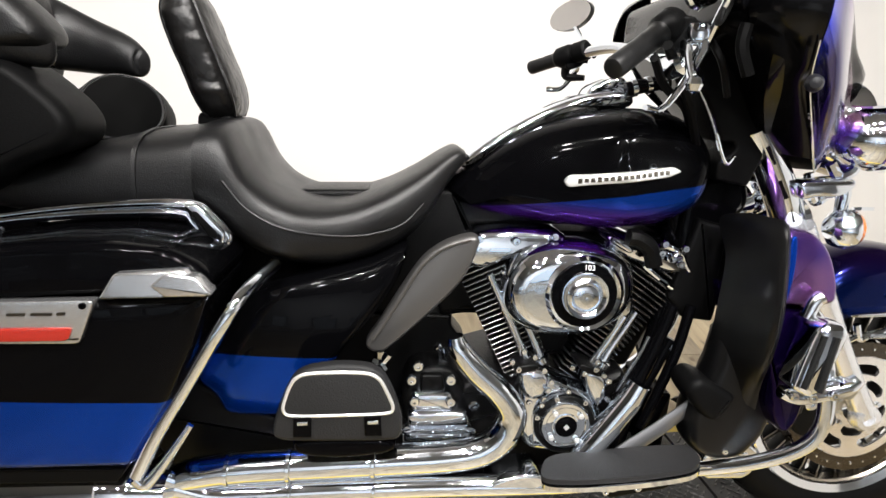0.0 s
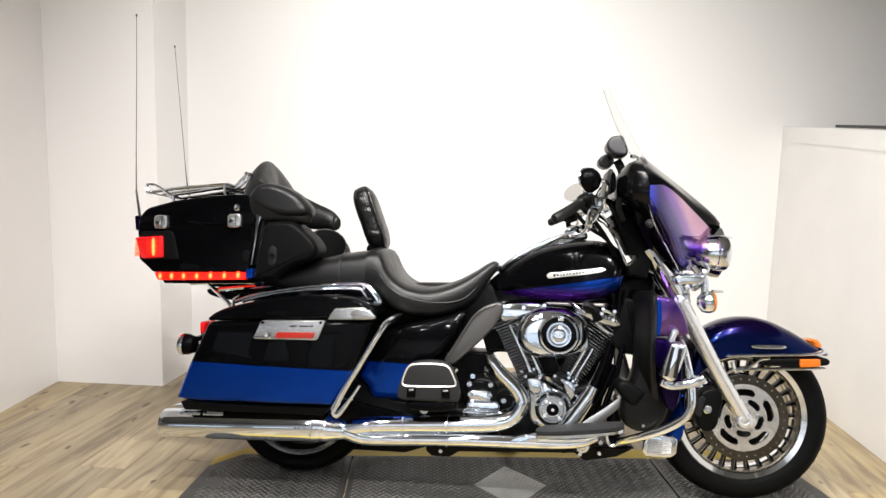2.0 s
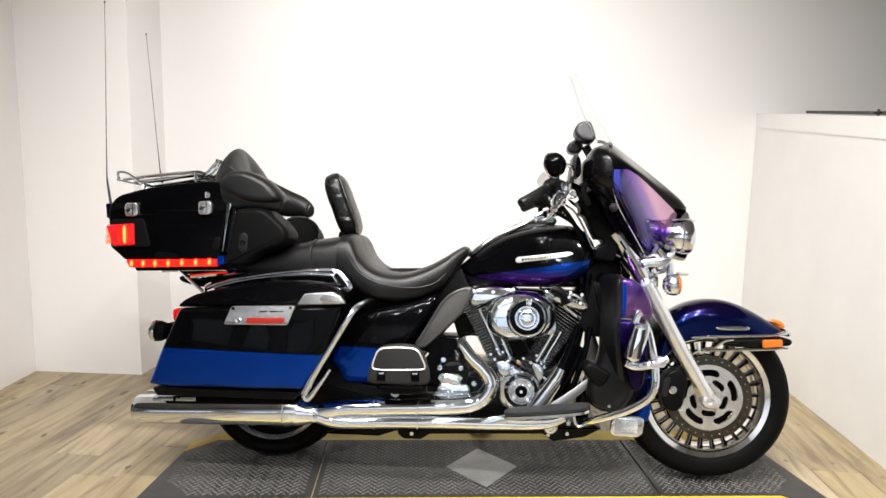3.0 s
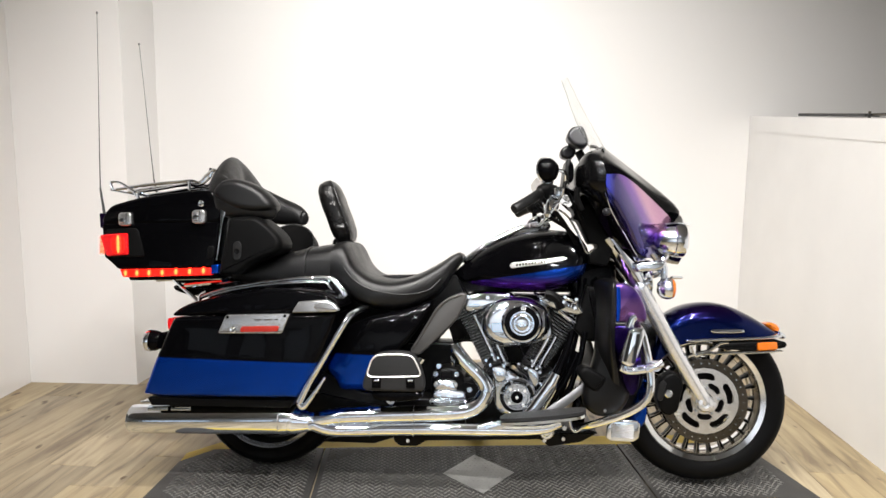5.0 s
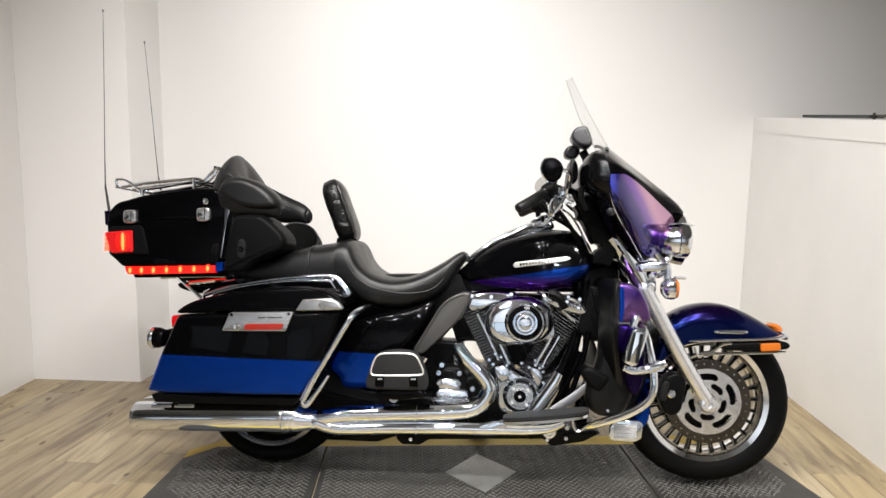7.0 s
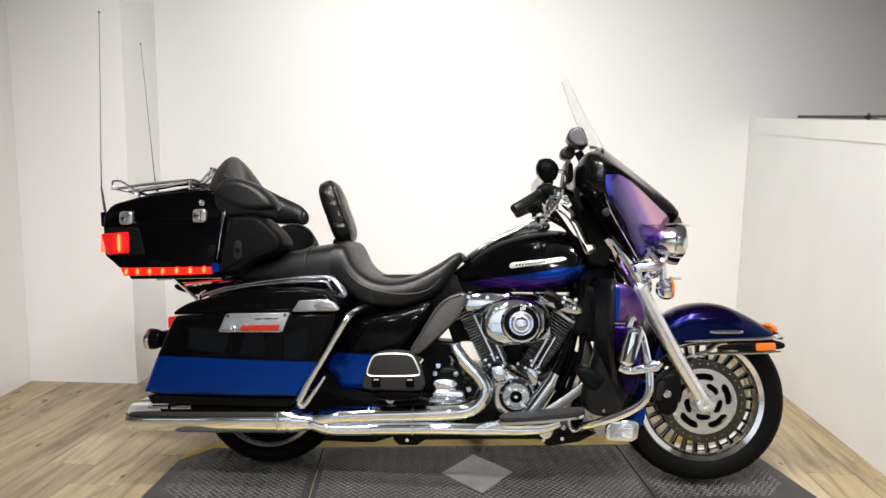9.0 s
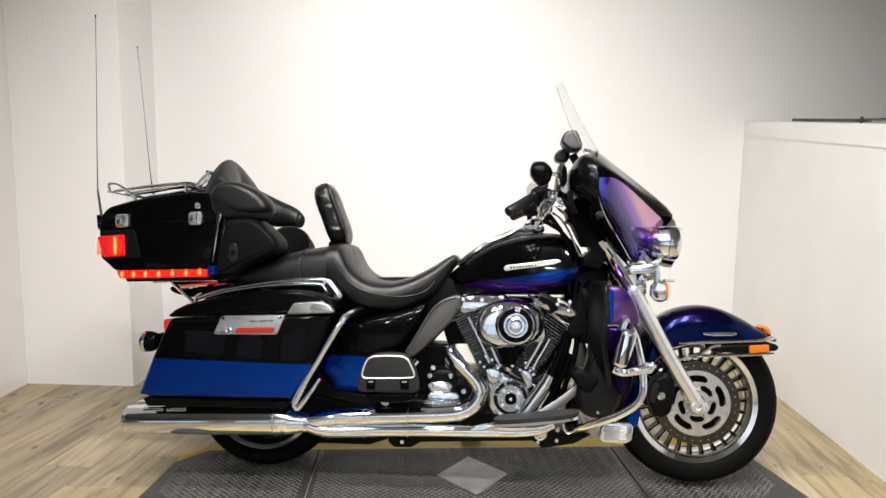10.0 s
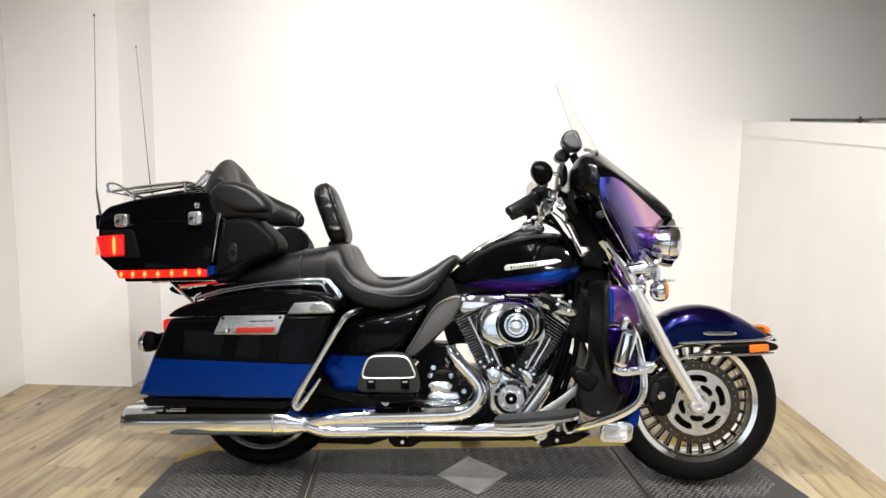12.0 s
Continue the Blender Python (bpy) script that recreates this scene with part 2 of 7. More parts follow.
_v = _nt.nodes.new("ShaderNodeMapRange")
_v.inputs["To Min"].default_value, _v.inputs["To Max"].default_value = 0.80, 1.12
_nt.links.new(_oi.outputs["Random"], _v.inputs["Value"])
_nt.links.new(_v.outputs[0], _h.inputs["Value"])
_s = _nt.nodes.new("ShaderNodeMapRange")
_s.inputs["To Min"].default_value, _s.inputs["To Max"].default_value = 1.12, 0.85
_sw = _nt.nodes.new("ShaderNodeMath")
_sw.operation = "FRACT"
_nt.links.new(_off.outputs[0], _sw.inputs[0])
_nt.links.new(_sw.outputs[0], _s.inputs["Value"])
_nt.links.new(_s.outputs[0], _h.inputs["Saturation"])
_nt.links.new(_r.outputs[0], _h.inputs["Color"])
_mk = _nt.nodes.new("ShaderNodeMapping")
_mk.inputs["Scale"].default_value = (16, 7, 1)
_nt.links.new(_off.outputs[0], _mk.inputs["Location"])
_nt.links.new(_tc.outputs["Object"], _mk.inputs["Vector"])
_kn = _nt.nodes.new("ShaderNodeTexNoise")
_kn.inputs["Scale"].default_value, _kn.inputs["Detail"].default_value = 1.5, 1
_nt.links.new(_mk.outputs[0], _kn.inputs["Vector"])
_km = _nt.nodes.new("ShaderNodeMapRange")
_km.inputs["From Min"].default_value, _km.inputs["From Max"].default_value = 0.70, 0.78
_nt.links.new(_kn.outputs["Fac"], _km.inputs["Value"])
_kx = _nt.nodes.new("ShaderNodeMix")
_kx.data_type = "RGBA"
_kx.inputs["B"].default_value = (0.10, 0.065, 0.035, 1)
_nt.links.new(_km.outputs[0], _kx.inputs["Factor"])
_nt.links.new(_h.outputs[0], _kx.inputs["A"])
_nt.links.new(_kx.outputs["Result"], _b.inputs["Base Color"])
_bp = _nt.nodes.new("ShaderNodeBump")
_bp.inputs["Strength"].default_value, _bp.inputs["Distance"].default_value = 0.15, 0.002
_nt.links.new(_n.outputs["Fac"], _bp.inputs["Height"])
_nt.links.new(_bp.outputs[0], _b.inputs["Normal"])


# ---- mesh helpers ----
def part(name, bm, material, parent=None, label="", smooth=True):
    """Links a bmesh as one mesh object under a thing or part."""
    bmesh.ops.recalc_face_normals(bm, faces=bm.faces)
    me = bpy.data.meshes.new(name)
    bm.to_mesh(me)
    bm.free()
    me.materials.append(material)
    if smooth:
        me.shade_smooth()
        me.set_sharp_from_angle(angle=radians(38))
    ob = new(name, me)
    ob.parent = parent
    if label:
        tagged(ob, label)
    return ob


def chaikin(pts, k=2):
    for _ in range(k):
        out = []
        for i, p in enumerate(pts):
            q = pts[(i + 1) % len(pts)]
            out.append(tuple(a * 0.78 + b * 0.22 for a, b in zip(p, q)))
            out.append(tuple(a * 0.22 + b * 0.78 for a, b in zip(p, q)))
        pts = out
    return pts


def fillet(pts, r, n=4):
    """An outline with its corners rounded over the length r."""
    out = []
    for i, p in enumerate(pts):
        p, a, b = Vector(p), Vector(pts[i - 1]), Vector(pts[(i + 1) % len(pts)])
        la, lb = (a - p).length, (b - p).length
        q0, q1 = p + (a - p) * min(r / la, 0.46), p + (b - p) * min(r / lb, 0.46)
        for k in range(n + 1):
            t = k / n
            out.append(tuple(q0 * (1 - t) ** 2 + p * 2 * t * (1 - t) + q1 * t * t))
    return out


def inset(pts, d):
    """A closed outline moved inwards by d along its normals."""
    n = len(pts)
    area = sum(pts[i][0] * pts[(i + 1) % n][1] - pts[(i + 1) % n][0] * pts[i][1] for i in range(n))
    s = 1 if area > 0 else -1
    out = []
    for i in range(n):
        a, p, b = Vector(pts[i - 1]), Vector(pts[i]), Vector(pts[(i + 1) % n])
        e1, e2 = (p - a), (b - p)
        n1, n2 = Vector((-e1.y, e1.x)), Vector((-e2.y, e2.x))
        m = (n1.normalized() + n2.normalized()) * 0.5
        if m.length > 0.3:
            m = m / m.length_squared if m.length > 0.7 else m.normalized() * 1.3
        out.append(tuple(p + m * d * s))
    return out


def bridge(bm, rings, closed=True, cap=True):
    for r0, r1 in zip(rings, rings[1:]):
        n = len(r0)
        for i in range(n if closed else n - 1):
            j = (i + 1) % n
            try:
                bm.faces.new((r0[i], r0[j], r1[j], r1[i]))
            except ValueError:
                pass
    if cap and closed:
        bm.faces.new(rings[0])
        bm.faces.new(list(reversed(rings[-1])))


def slab(bm, outline, y0, y1, ry=0.005, rin=None, k=2, seg=4, warp=None, both=True, cr=None):
    """A side outline (x, z) carried from y0 to y1, its edges rounded over ry in depth and rin inwards."""
    rin = ry if rin is None else rin
    pts = fillet(outline, cr) if cr else fillet(outline, 0.006, 3) if k == 1 else chaikin(outline, k)
    if y0 > y1:
        y0, y1 = y1, y0
    steps = []
    for i in range(seg + 1):
        a = i / seg * math.pi / 2
        steps.append((y0 + ry * (1 - math.cos(a)), rin * (1 - math.sin(a))))
    if both:
        steps += [(y1 - (y - y0), d) for y, d in reversed(steps)]
    else:
        steps.append((y1, 0.0))
    rings = []
    for y, d in steps:
        ring = []
        for x, z in inset(pts, d) if d > 1e-6 else pts:
            p = (x, y, z)
            ring.append(bm.verts.new(warp(*p) if warp else p))
        rings.append(ring)
    if not warp:
        bridge(bm, rings)
        return bm
    for end, (y, d) in ((0, steps[0]), (-1, steps[-1])):
        base = inset(pts, d) if d > 1e-6 else pts
        cx, cz = sum(p[0] for p in base) / len(base), sum(p[1] for p in base) / len(base)
        last = rings[end]
        for f in (0.85, 0.7, 0.55, 0.4, 0.25, 0.1):
            ring = [bm.verts.new(warp(cx + (x - cx) * f, y, cz + (z - cz) * f)) for x, z in base]
            bridge(bm, [last, ring], cap=False)
            last = ring
        bm.faces.new(last)
    bridge(bm, rings, cap=False)
    return bm


def spline(pts, res=6, closed=False):
    pts = [Vector(p) for p in pts]
    n, out = len(pts), []
    for i in range(n if closed else n - 1):
        p1, p2 = pts[i], pts[(i + 1) % n]
        p0 = pts[i - 1] if (i or closed) else p1 * 2 - p2
        p3 = pts[(i + 2) % n] if (i + 2 < n or closed) else p2 * 2 - p1
        for s in range(res):
            t = s / res
            out.append(0.5 * (2 * p1 + (p2 - p0) * t + (2 * p0 - 5 * p1 + 4 * p2 - p3) * t * t + (3 * p1 - p0 - 3 * p2 + p3) * t ** 3))
    if not closed:
        out.append(pts[-1])
    return out


def shell(bm, top, bot, half, n=40, m=14, power=2.4, thick=0.004):
    """An open fender skin along x: rounded over the top, straight down its sides to the lower line."""
    ts, bs = spline([(x, 0, z) for x, z in top], 8), spline([(x, 0, z) for x, z in bot], 8)
    x0, x1 = max(ts[0].x, bs[0].x), min(ts[-1].x, bs[-1].x)
    rows = []
    for i in range(n + 1):
        f = 0.5 - 0.5 * math.cos(math.pi * i / n)
        x = x0 + (x1 - x0) * f
        zt = float(np.interp(x, [p.x for p in ts], [p.z for p in ts]))
        zb = min(zt - 0.004, float(np.interp(x, [p.x for p in bs], [p.z for p in bs])))
        w = half(f)
        h = min(w * 0.85, zt - zb)
        row = [(x, -w, zb)]
        for j in range(m + 1):
            a = math.pi - math.pi * j / m
            ca, sa = math.cos(a), math.sin(a)
            row.append((x, w * math.copysign(abs(ca) ** (2 / power), ca), zt - h + h * abs(sa) ** (2 / power)))
        row.append((x, w, zb))
        rows.append(row)
    strip(bm, rows)
    bmesh.ops.recalc_face_normals(bm, faces=bm.faces)
    bmesh.ops.solidify(bm, geom=bm.faces[:], thickness=thick)
    return bm


def tube(bm, pts, r, n=10, res=6, closed=False, flat=1.0):
    """A pipe along a smooth line; r is one radius, or one for each given point."""
    path = spline(pts, res, closed)
    m = len(path)
    if isinstance(r, (int, float)):
        radii = [r] * m
    else:
        radii = [float(np.interp(i / (m - 1) * (len(r) - 1), range(len(r)), r)) for i in range(m)]
    up = None
    rings = []
    for i, p in enumerate(path):
        d = (path[(i + 1) % m] - path[i - 1]) if closed else (path[min(i + 1, m - 1)] - path[max(i - 1, 0)])
        d.normalize()
        if up is None:
            up = d.orthogonal().normalized()
            if abs(d.y) < 0.9:
                up = (Vector((0, 1, 0)) - d * d.y).normalized()
        up = (up - d * up.dot(d)).normalized()
        side = d.cross(up)
        rings.append([bm.verts.new(p + (up * math.cos(a) * flat + side * math.sin(a)) * radii[i]) for a in (2 * math.pi * j / n for j in range(n))])
    if closed:
        rings.append(rings[0])
        bridge(bm, rings, cap=False)
    else:
        bridge(bm, rings)
    return bm


def lathe(bm, profile, centre, axis=(0, -1, 0), n=40, closed=False, sx=1.0):
    """Turns a profile of (radius, height along the axis) round the axis. Closed: the profile is a ring."""
    ax = Vector(axis).normalized()
    u = ax.orthogonal().normalized()
    if abs(ax.x) < 0.9:
        u = (Vector((1, 0, 0)) - ax * ax.x).normalized()
    v = ax.cross(u)
    c = Vector(centre)
    rings = [[bm.verts.new(c + ax * h + (u * math.cos(2 * math.pi * j / n) * sx + v * math.sin(2 * math.pi * j / n)) * max(r, 1e-4)) for j in range(n)] for r, h in profile]
    if closed:
        rings.append(rings[0])
    bridge(bm, rings, cap=not closed)
    return bm


def plate(bm, corners, thick, k=1):
    """A flat piece with the given corners (x, y, z), given a thickness along a vector."""
    pts = chaikin([tuple(c) for c in corners], k)
    t = Vector(thick)
    a = [bm.verts.new(p) for p in pts]
    b = [bm.verts.new(Vector(p) + t) for p in pts]
    bridge(bm, [a, b])
    return bm


def bm_box(bm, x0, x1, y0, y1, z0, z1, r=0.0):
    slab(bm, [(x0, z0), (x1, z0), (x1, z1), (x0, z1)], y0, y1, max(r, 0.0005), k=0, seg=2 if r else 1)
    return bm


def bolt(bm, c, r=0.008, h=0.006):
    lathe(bm, [(r, 0), (r, h * 0.7), (r * 0.8, h), (r * 0.35, h), (r * 0.3, h * 0.6)], c, n=10)
    return bm


def strip(bm, rows):
    """A skin through rows of points, all rows of one length."""
    grid = [[bm.verts.new(p) for p in row] for row in rows]
    bridge(bm, grid, closed=False)
    return bm


def N():
    return bmesh.new()


def setting(ob, label, category):
    return tagged(ob, label, category, kind="structure")


def loft_x(bm, top, bot, half, n=44, m=28, power=2.6):
    """A body along x between an upper and a lower side line, with rounded cross-sections; half(f) gives the half width from 0 at the back to 1 at the front."""
    ts, bs = spline([(x, 0, z) for x, z in top], 8), spline([(x, 0, z) for x, z in bot], 8)
    x0, x1 = max(ts[0].x, bs[0].x), min(ts[-1].x, bs[-1].x)
    rings = []
    for i in range(n + 1):
        f = 0.5 - 0.5 * math.cos(math.pi * i / n)
        x = x0 + (x1 - x0) * f
        zt = float(np.interp(x, [p.x for p in ts], [p.z for p in ts]))
        zb = float(np.interp(x, [p.x for p in bs], [p.z for p in bs]))
        h, w, c = max(0.002, (zt - zb) / 2), half(f), (zt + zb) / 2
        ring = []
        for j in range(m):
            a = 2 * math.pi * j / m
            ca, sa = math.cos(a), math.sin(a)
            ring.append(bm.verts.new((x, w * math.copysign(abs(ca) ** (2 / power), ca), c + h * math.copysign(abs(sa) ** (2 / power), sa))))
        rings.append(ring)
    bridge(bm, rings)
    return bm


# ---- room: a white bay at the edge of a dim hall ----
M_HALL = mat("dim_hall_paint", (0.55, 0.555, 0.56), 0.7, bump=0.1, scale=60, vary=0.3, vscale=0.8)
WY, WX = 1.735, 1.55


def wall(name, corners, thick, material, label):
    mm = N()
    plate(mm, corners, thick, k=0)
    return setting(part(name, mm, material, smooth=False), label, "wall")


wall("wall_pier", [(-2.335, 0.757, 0), (-1.76, 0.785, 0), (-1.76, 0.785, CEIL), (-2.335, 0.757, CEIL)], (0, 0.55, 0), M_PIER, "white painted wall pier standing out from the back wall")
wall("wall_back", [(-1.80, 1.092, 0), (WX, WY, 0), (4.0, 2.205, 0), (4.0, 2.205, CEIL), (-1.80, 1.092, CEIL)], (0, 0.12, 0), M_WALL, "plain white painted back wall")
wall("wall_left", [(-2.32, 0.757, 0), (-2.14, -0.9, 0), (-2.14, -0.9, CEIL), (-2.32, 0.757, CEIL)], (-0.14, 0, 0), M_PIER, "plain white painted side wall")
wall("partition_wall", [(WX, WY - 0.002, 0), (WX, -1.2, 0), (WX, -1.2, 1.10), (WX, WY - 0.002, 1.362)], (0.14, 0, 0), M_PARTITION, "white half-height partition wall with a cap board")
m = N()
plate(m, [(WX - 0.003, WY - 0.006, 1.362), (WX - 0.003, -1.2, 1.10), (WX - 0.003, -1.2, 1.19), (WX - 0.003, WY - 0.006, 1.448)], (0.155, 0, 0), k=0)
setting(part("partition_cap", m, M_PARTITION, smooth=False), "white painted cap board along the partition top", "trim")
wall("wall_far_side", [(3.9, 2.2, 0), (3.9, HALL, 0), (3.9, HALL, CEIL), (3.9, 2.2, CEIL)], (0.12, 0, 0), M_HALL, "dim wall beyond the partition")
wall("wall_hall_left", [(-6.4, -0.9, 0), (-6.4, HALL, 0), (-6.4, HALL, CEIL), (-6.4, -0.9, CEIL)], (-0.12, 0, 0), M_HALL, "dim wall of the hall")
wall("wall_hall_return", [(-6.5, -0.9, 0), (-2.28, -0.9, 0), (-2.28, -0.9, CEIL), (-6.5, -0.9, CEIL)], (0, 0.12, 0), M_HALL, "dim wall of the hall")
# unseen windows, placed and cut low so their reflections band the saddlebag
WINDOWS = [(-5.75, -4.35), (-4.05, -3.2), (-2.75, -1.95), (-0.95, 0.25), (0.85, 2.05)]
WZ0, WZ1 = 0.06, 0.95
m = N()
edges = [-6.5] + [e for w in WINDOWS for e in w] + [4.0]
for x0, x1 in zip(edges[::2], edges[1::2]):
    bm_box(m, x0, x1, HALL - 0.12, HALL, 0.0, CEIL)
for x0, x1 in WINDOWS:
    bm_box(m, x0 + 0.0005, x1 - 0.0005, HALL - 0.12, HALL, 0.0, WZ0)
    bm_box(m, x0 + 0.0005, x1 - 0.0005, HALL - 0.12, HALL, WZ1, CEIL)
setting(part("wall_front", m, M_HALL, smooth=False), "dim wall with tall shop windows", "wall")
for n, (x0, x1) in enumerate(WINDOWS):
    m = N()
    for a, b, c, d in ((x0, x0 + 0.05, WZ0, WZ1), (x1 - 0.05, x1, WZ0, WZ1), (x0 + 0.05, x1 - 0.05, WZ0, WZ0 + 0.05), (x0 + 0.05, x1 - 0.05, WZ1 - 0.05, WZ1)):
        bm_box(m, a, b, HALL - 0.09, HALL - 0.03, c, d, 0.003)
    win = setting(part("window_%d" % (n + 1), m, M_DARKWOOD, smooth=False), "low unseen shop window with a dark frame", "window")
    m = N()
    bm_box(m, x0 + 0.05, x1 - 0.05, HALL - 0.064, HALL - 0.058, WZ0 + 0.05, WZ1 - 0.05)
    pane = part("pane", m, M_GLASS, win, smooth=False)
    pane.visible_shadow = False
m = N()
bm_box(m, -6.9, 4.2, HALL - 1.3, HALL - 1.25, -0.1, 4.0)
setting(part("backdrop", m, M_DAY, smooth=False), "bright daylight outside the shop windows", "backdrop")
m = N()
bm_box(m, -6.6, 4.05, HALL - 0.12, 2.4, CEIL, CEIL + 0.12)
setting(part("ceiling", m, M_CEIL, smooth=False), "plain grey painted ceiling", "ceiling")
m = N()
bm_box(m, -6.6, 4.05, HALL - 0.12, 2.4, -0.12, -0.004)
floor = setting(part("floor", m, M_FLOOR, smooth=False), "wood-look vinyl plank floor in mixed grey-brown tones", "floor")

for lx, ly in LAMPS:
    m = N()
    lathe(m, [(0.03, 0.16), (0.085, 0.12), (0.09, 0.02), (0.082, 0.0), (0.076, 0.02), (0.07, 0.06)], (0, 0, 0.0), axis=(0, 0, 1), n=28)
    head = part("spot_lamp", m, M_TRIM)
    head.matrix_world = lamp_pose(lx, ly)
    tagged(head, "unseen white ceiling spot lamp, lit", "lamp", "ceiling lamps")
    m = N()
    lathe(m, [(0.012, 0.0), (0.012, 0.1), (0.05, 0.1), (0.05, 0.115)], (0, 0, 0.0), axis=(0, 0, 1), n=16)
    stem = part("stem", m, M_TRIM, head)
    stem.matrix_basis = lamp_pose(lx, ly).inverted() @ Matrix.Translation((lx, ly - 0.05, CEIL - 0.115))

# ---- motorcycle: axes of its own, x forward, y to its left, z up; it leans on its stand ----
bike = new("motorcycle")
bike.matrix_world = pose(0, 0, 0.015, -8.0, 0, 0)
tagged(bike, "black and deep-blue touring motorcycle with chrome parked on a mat", "motorcycle")


def mirror_y(ob, name=None):
    """The same part on the machine's other side."""
    me = ob.data.copy()
    me.transform(Matrix.Diagonal((1, -1, 1, 1)))
    me.flip_normals()
    o = new(ob.name.split(".")[0], me)
    o.parent = ob.parent
    if "label" in ob:
        o["label"] = ob["label"]
    return o


# wheels
FW, RW = (0.806, 0.0, 0.304), (-0.755, 0.0, 0.273)


def wheel(name, c, WR, half, rim, label, rim_mat):
    m = N()
    prof = [(rim - 0.005, half * 0.72), (rim + 0.012, half * 0.9), (rim + 0.035, half), (WR - 0.03, half * 0.98), (WR - 0.012, half * 0.8), (WR - 0.003, half * 0.45), (WR, 0)]
    prof = prof + [(r, -h) for r, h in reversed(prof[:-1])]
    lathe(m, prof, c, n=72, closed=True)
    w = part(name, m, M_RUBBER, bike, label)
    m = N()
    for s in (1, -1):
        for g in range(44):
            a = g / 44 * 2 * math.pi
            p = [(math.cos(a + da) * r, math.sin(a + da) * r, h) for da, r, h in ((0, WR - 0.0012, half * 0.1), (0.05, WR - 0.0045, half * 0.45), (0.075, WR - 0.0125, half * 0.8))]
            tube(m, [(c[0] + x, c[1] + s * y, c[2] + z) for x, z, y in p], 0.002, n=4, res=2)
    part("tread_groove", m, M_PLASTIC, w)
    m = N()
    lathe(m, [(rim, half * 0.74), (rim + 0.006, half * 0.9), (rim + 0.002, half * 0.95), (rim - 0.014, half * 0.86), (rim - 0.019, half * 0.6), (rim - 0.024, half * 0.2), (rim - 0.024, -half * 0.2), (rim - 0.018, -half * 0.6), (rim - 0.004, -half * 0.84), (rim + 0.004, -half * 0.8), (rim, -half * 0.74)], c, n=72, closed=True)
    part("rim", m, rim_mat, w, "polished chrome rim")
    return w


fw = wheel("front_wheel", FW, 0.294, 0.062, 0.213, "black tyre on a many-spoked cast wheel", M_RIM)
rw = wheel("rear_wheel", RW, 0.275, 0.085, 0.203, "wide black rear tyre", M_RIM)
m = N()
lathe(m, [(0.06, 0.03), (0.175, 0.02), (0.176, -0.02), (0.06, -0.045)], RW, n=48)
part("wheel_disc", m, M_ENGINE, rw)
m = N()
lathe(m, [(0.128, 0.012), (0.145, 0.014), (0.145, -0.014), (0.128, -0.012)], FW, n=56, closed=True)
lathe(m, [(0.0, 0.055), (0.03, 0.055), (0.034, 0.03), (0.045, 0.02), (0.045, -0.02), (0.034, -0.03), (0.03, -0.055), (0.0, -0.055)], FW, n=32)
part("hub", m, M_CHROME, fw)
m = N()
lathe(m, [(0.04, 0.035), (0.112, 0.03), (0.112, -0.03), (0.04, -0.035)], FW, n=48)
part("hub_plate", m, M_ENGINE, fw)
m = N()
lathe(m, [(0.1945, 0.05), (0.1905, 0.046), (0.1905, -0.046), (0.1945, -0.05)], FW, n=64, closed=True)
part("rim_barrel", m, M_SPOKE, fw)
spoke_mesh = edge_mesh = None
for i in range(28):
    a = i / 28 * 2 * math.pi
    if spoke_mesh is None:
        m = N()
        slab(m, [(0.138, -0.0055), (0.160, -0.0042), (0.182, -0.0050), (0.194, -0.0085), (0.194, 0.0085), (0.182, 0.0050), (0.160, 0.0042), (0.138, 0.0055)], -0.016, 0.016, 0.003, k=0, seg=2)
        ob = part("spoke", m, M_ENGINE, fw)
        spoke_mesh = ob.data
        m = N()
        slab(m, [(0.148, -0.0046), (0.180, -0.0050), (0.192, -0.0078), (0.192, -0.0060), (0.179, -0.0032), (0.148, -0.0030)], -0.0175, -0.0145, 0.0006, k=0, seg=1)
        ed = part("spoke_edge", m, M_SPOKE, fw)
        edge_mesh = ed.data
    else:
        ob = new("spoke", spoke_mesh)
        ob.parent = fw
        ed = new("spoke_edge", edge_mesh)
        ed.parent = fw
    ob.matrix_basis = ed.matrix_basis = Matrix.Translation(FW) @ Matrix.Rotation(a, 4, "Y")
for i in range(7):
    a = i / 7 * 2 * math.pi + 0.2
    m = N()
    d, s = Vector((math.cos(a), 0, math.sin(a))), Vector((-math.sin(a), 0, math.cos(a)))
    tube(m, [Vector(FW) + d * 0.035, Vector(FW) + d * 0.08 + s * 0.012, Vector(FW) + d * 0.132], 0.008, n=6)
    part("inner_spoke", m, M_ALLOY, fw)
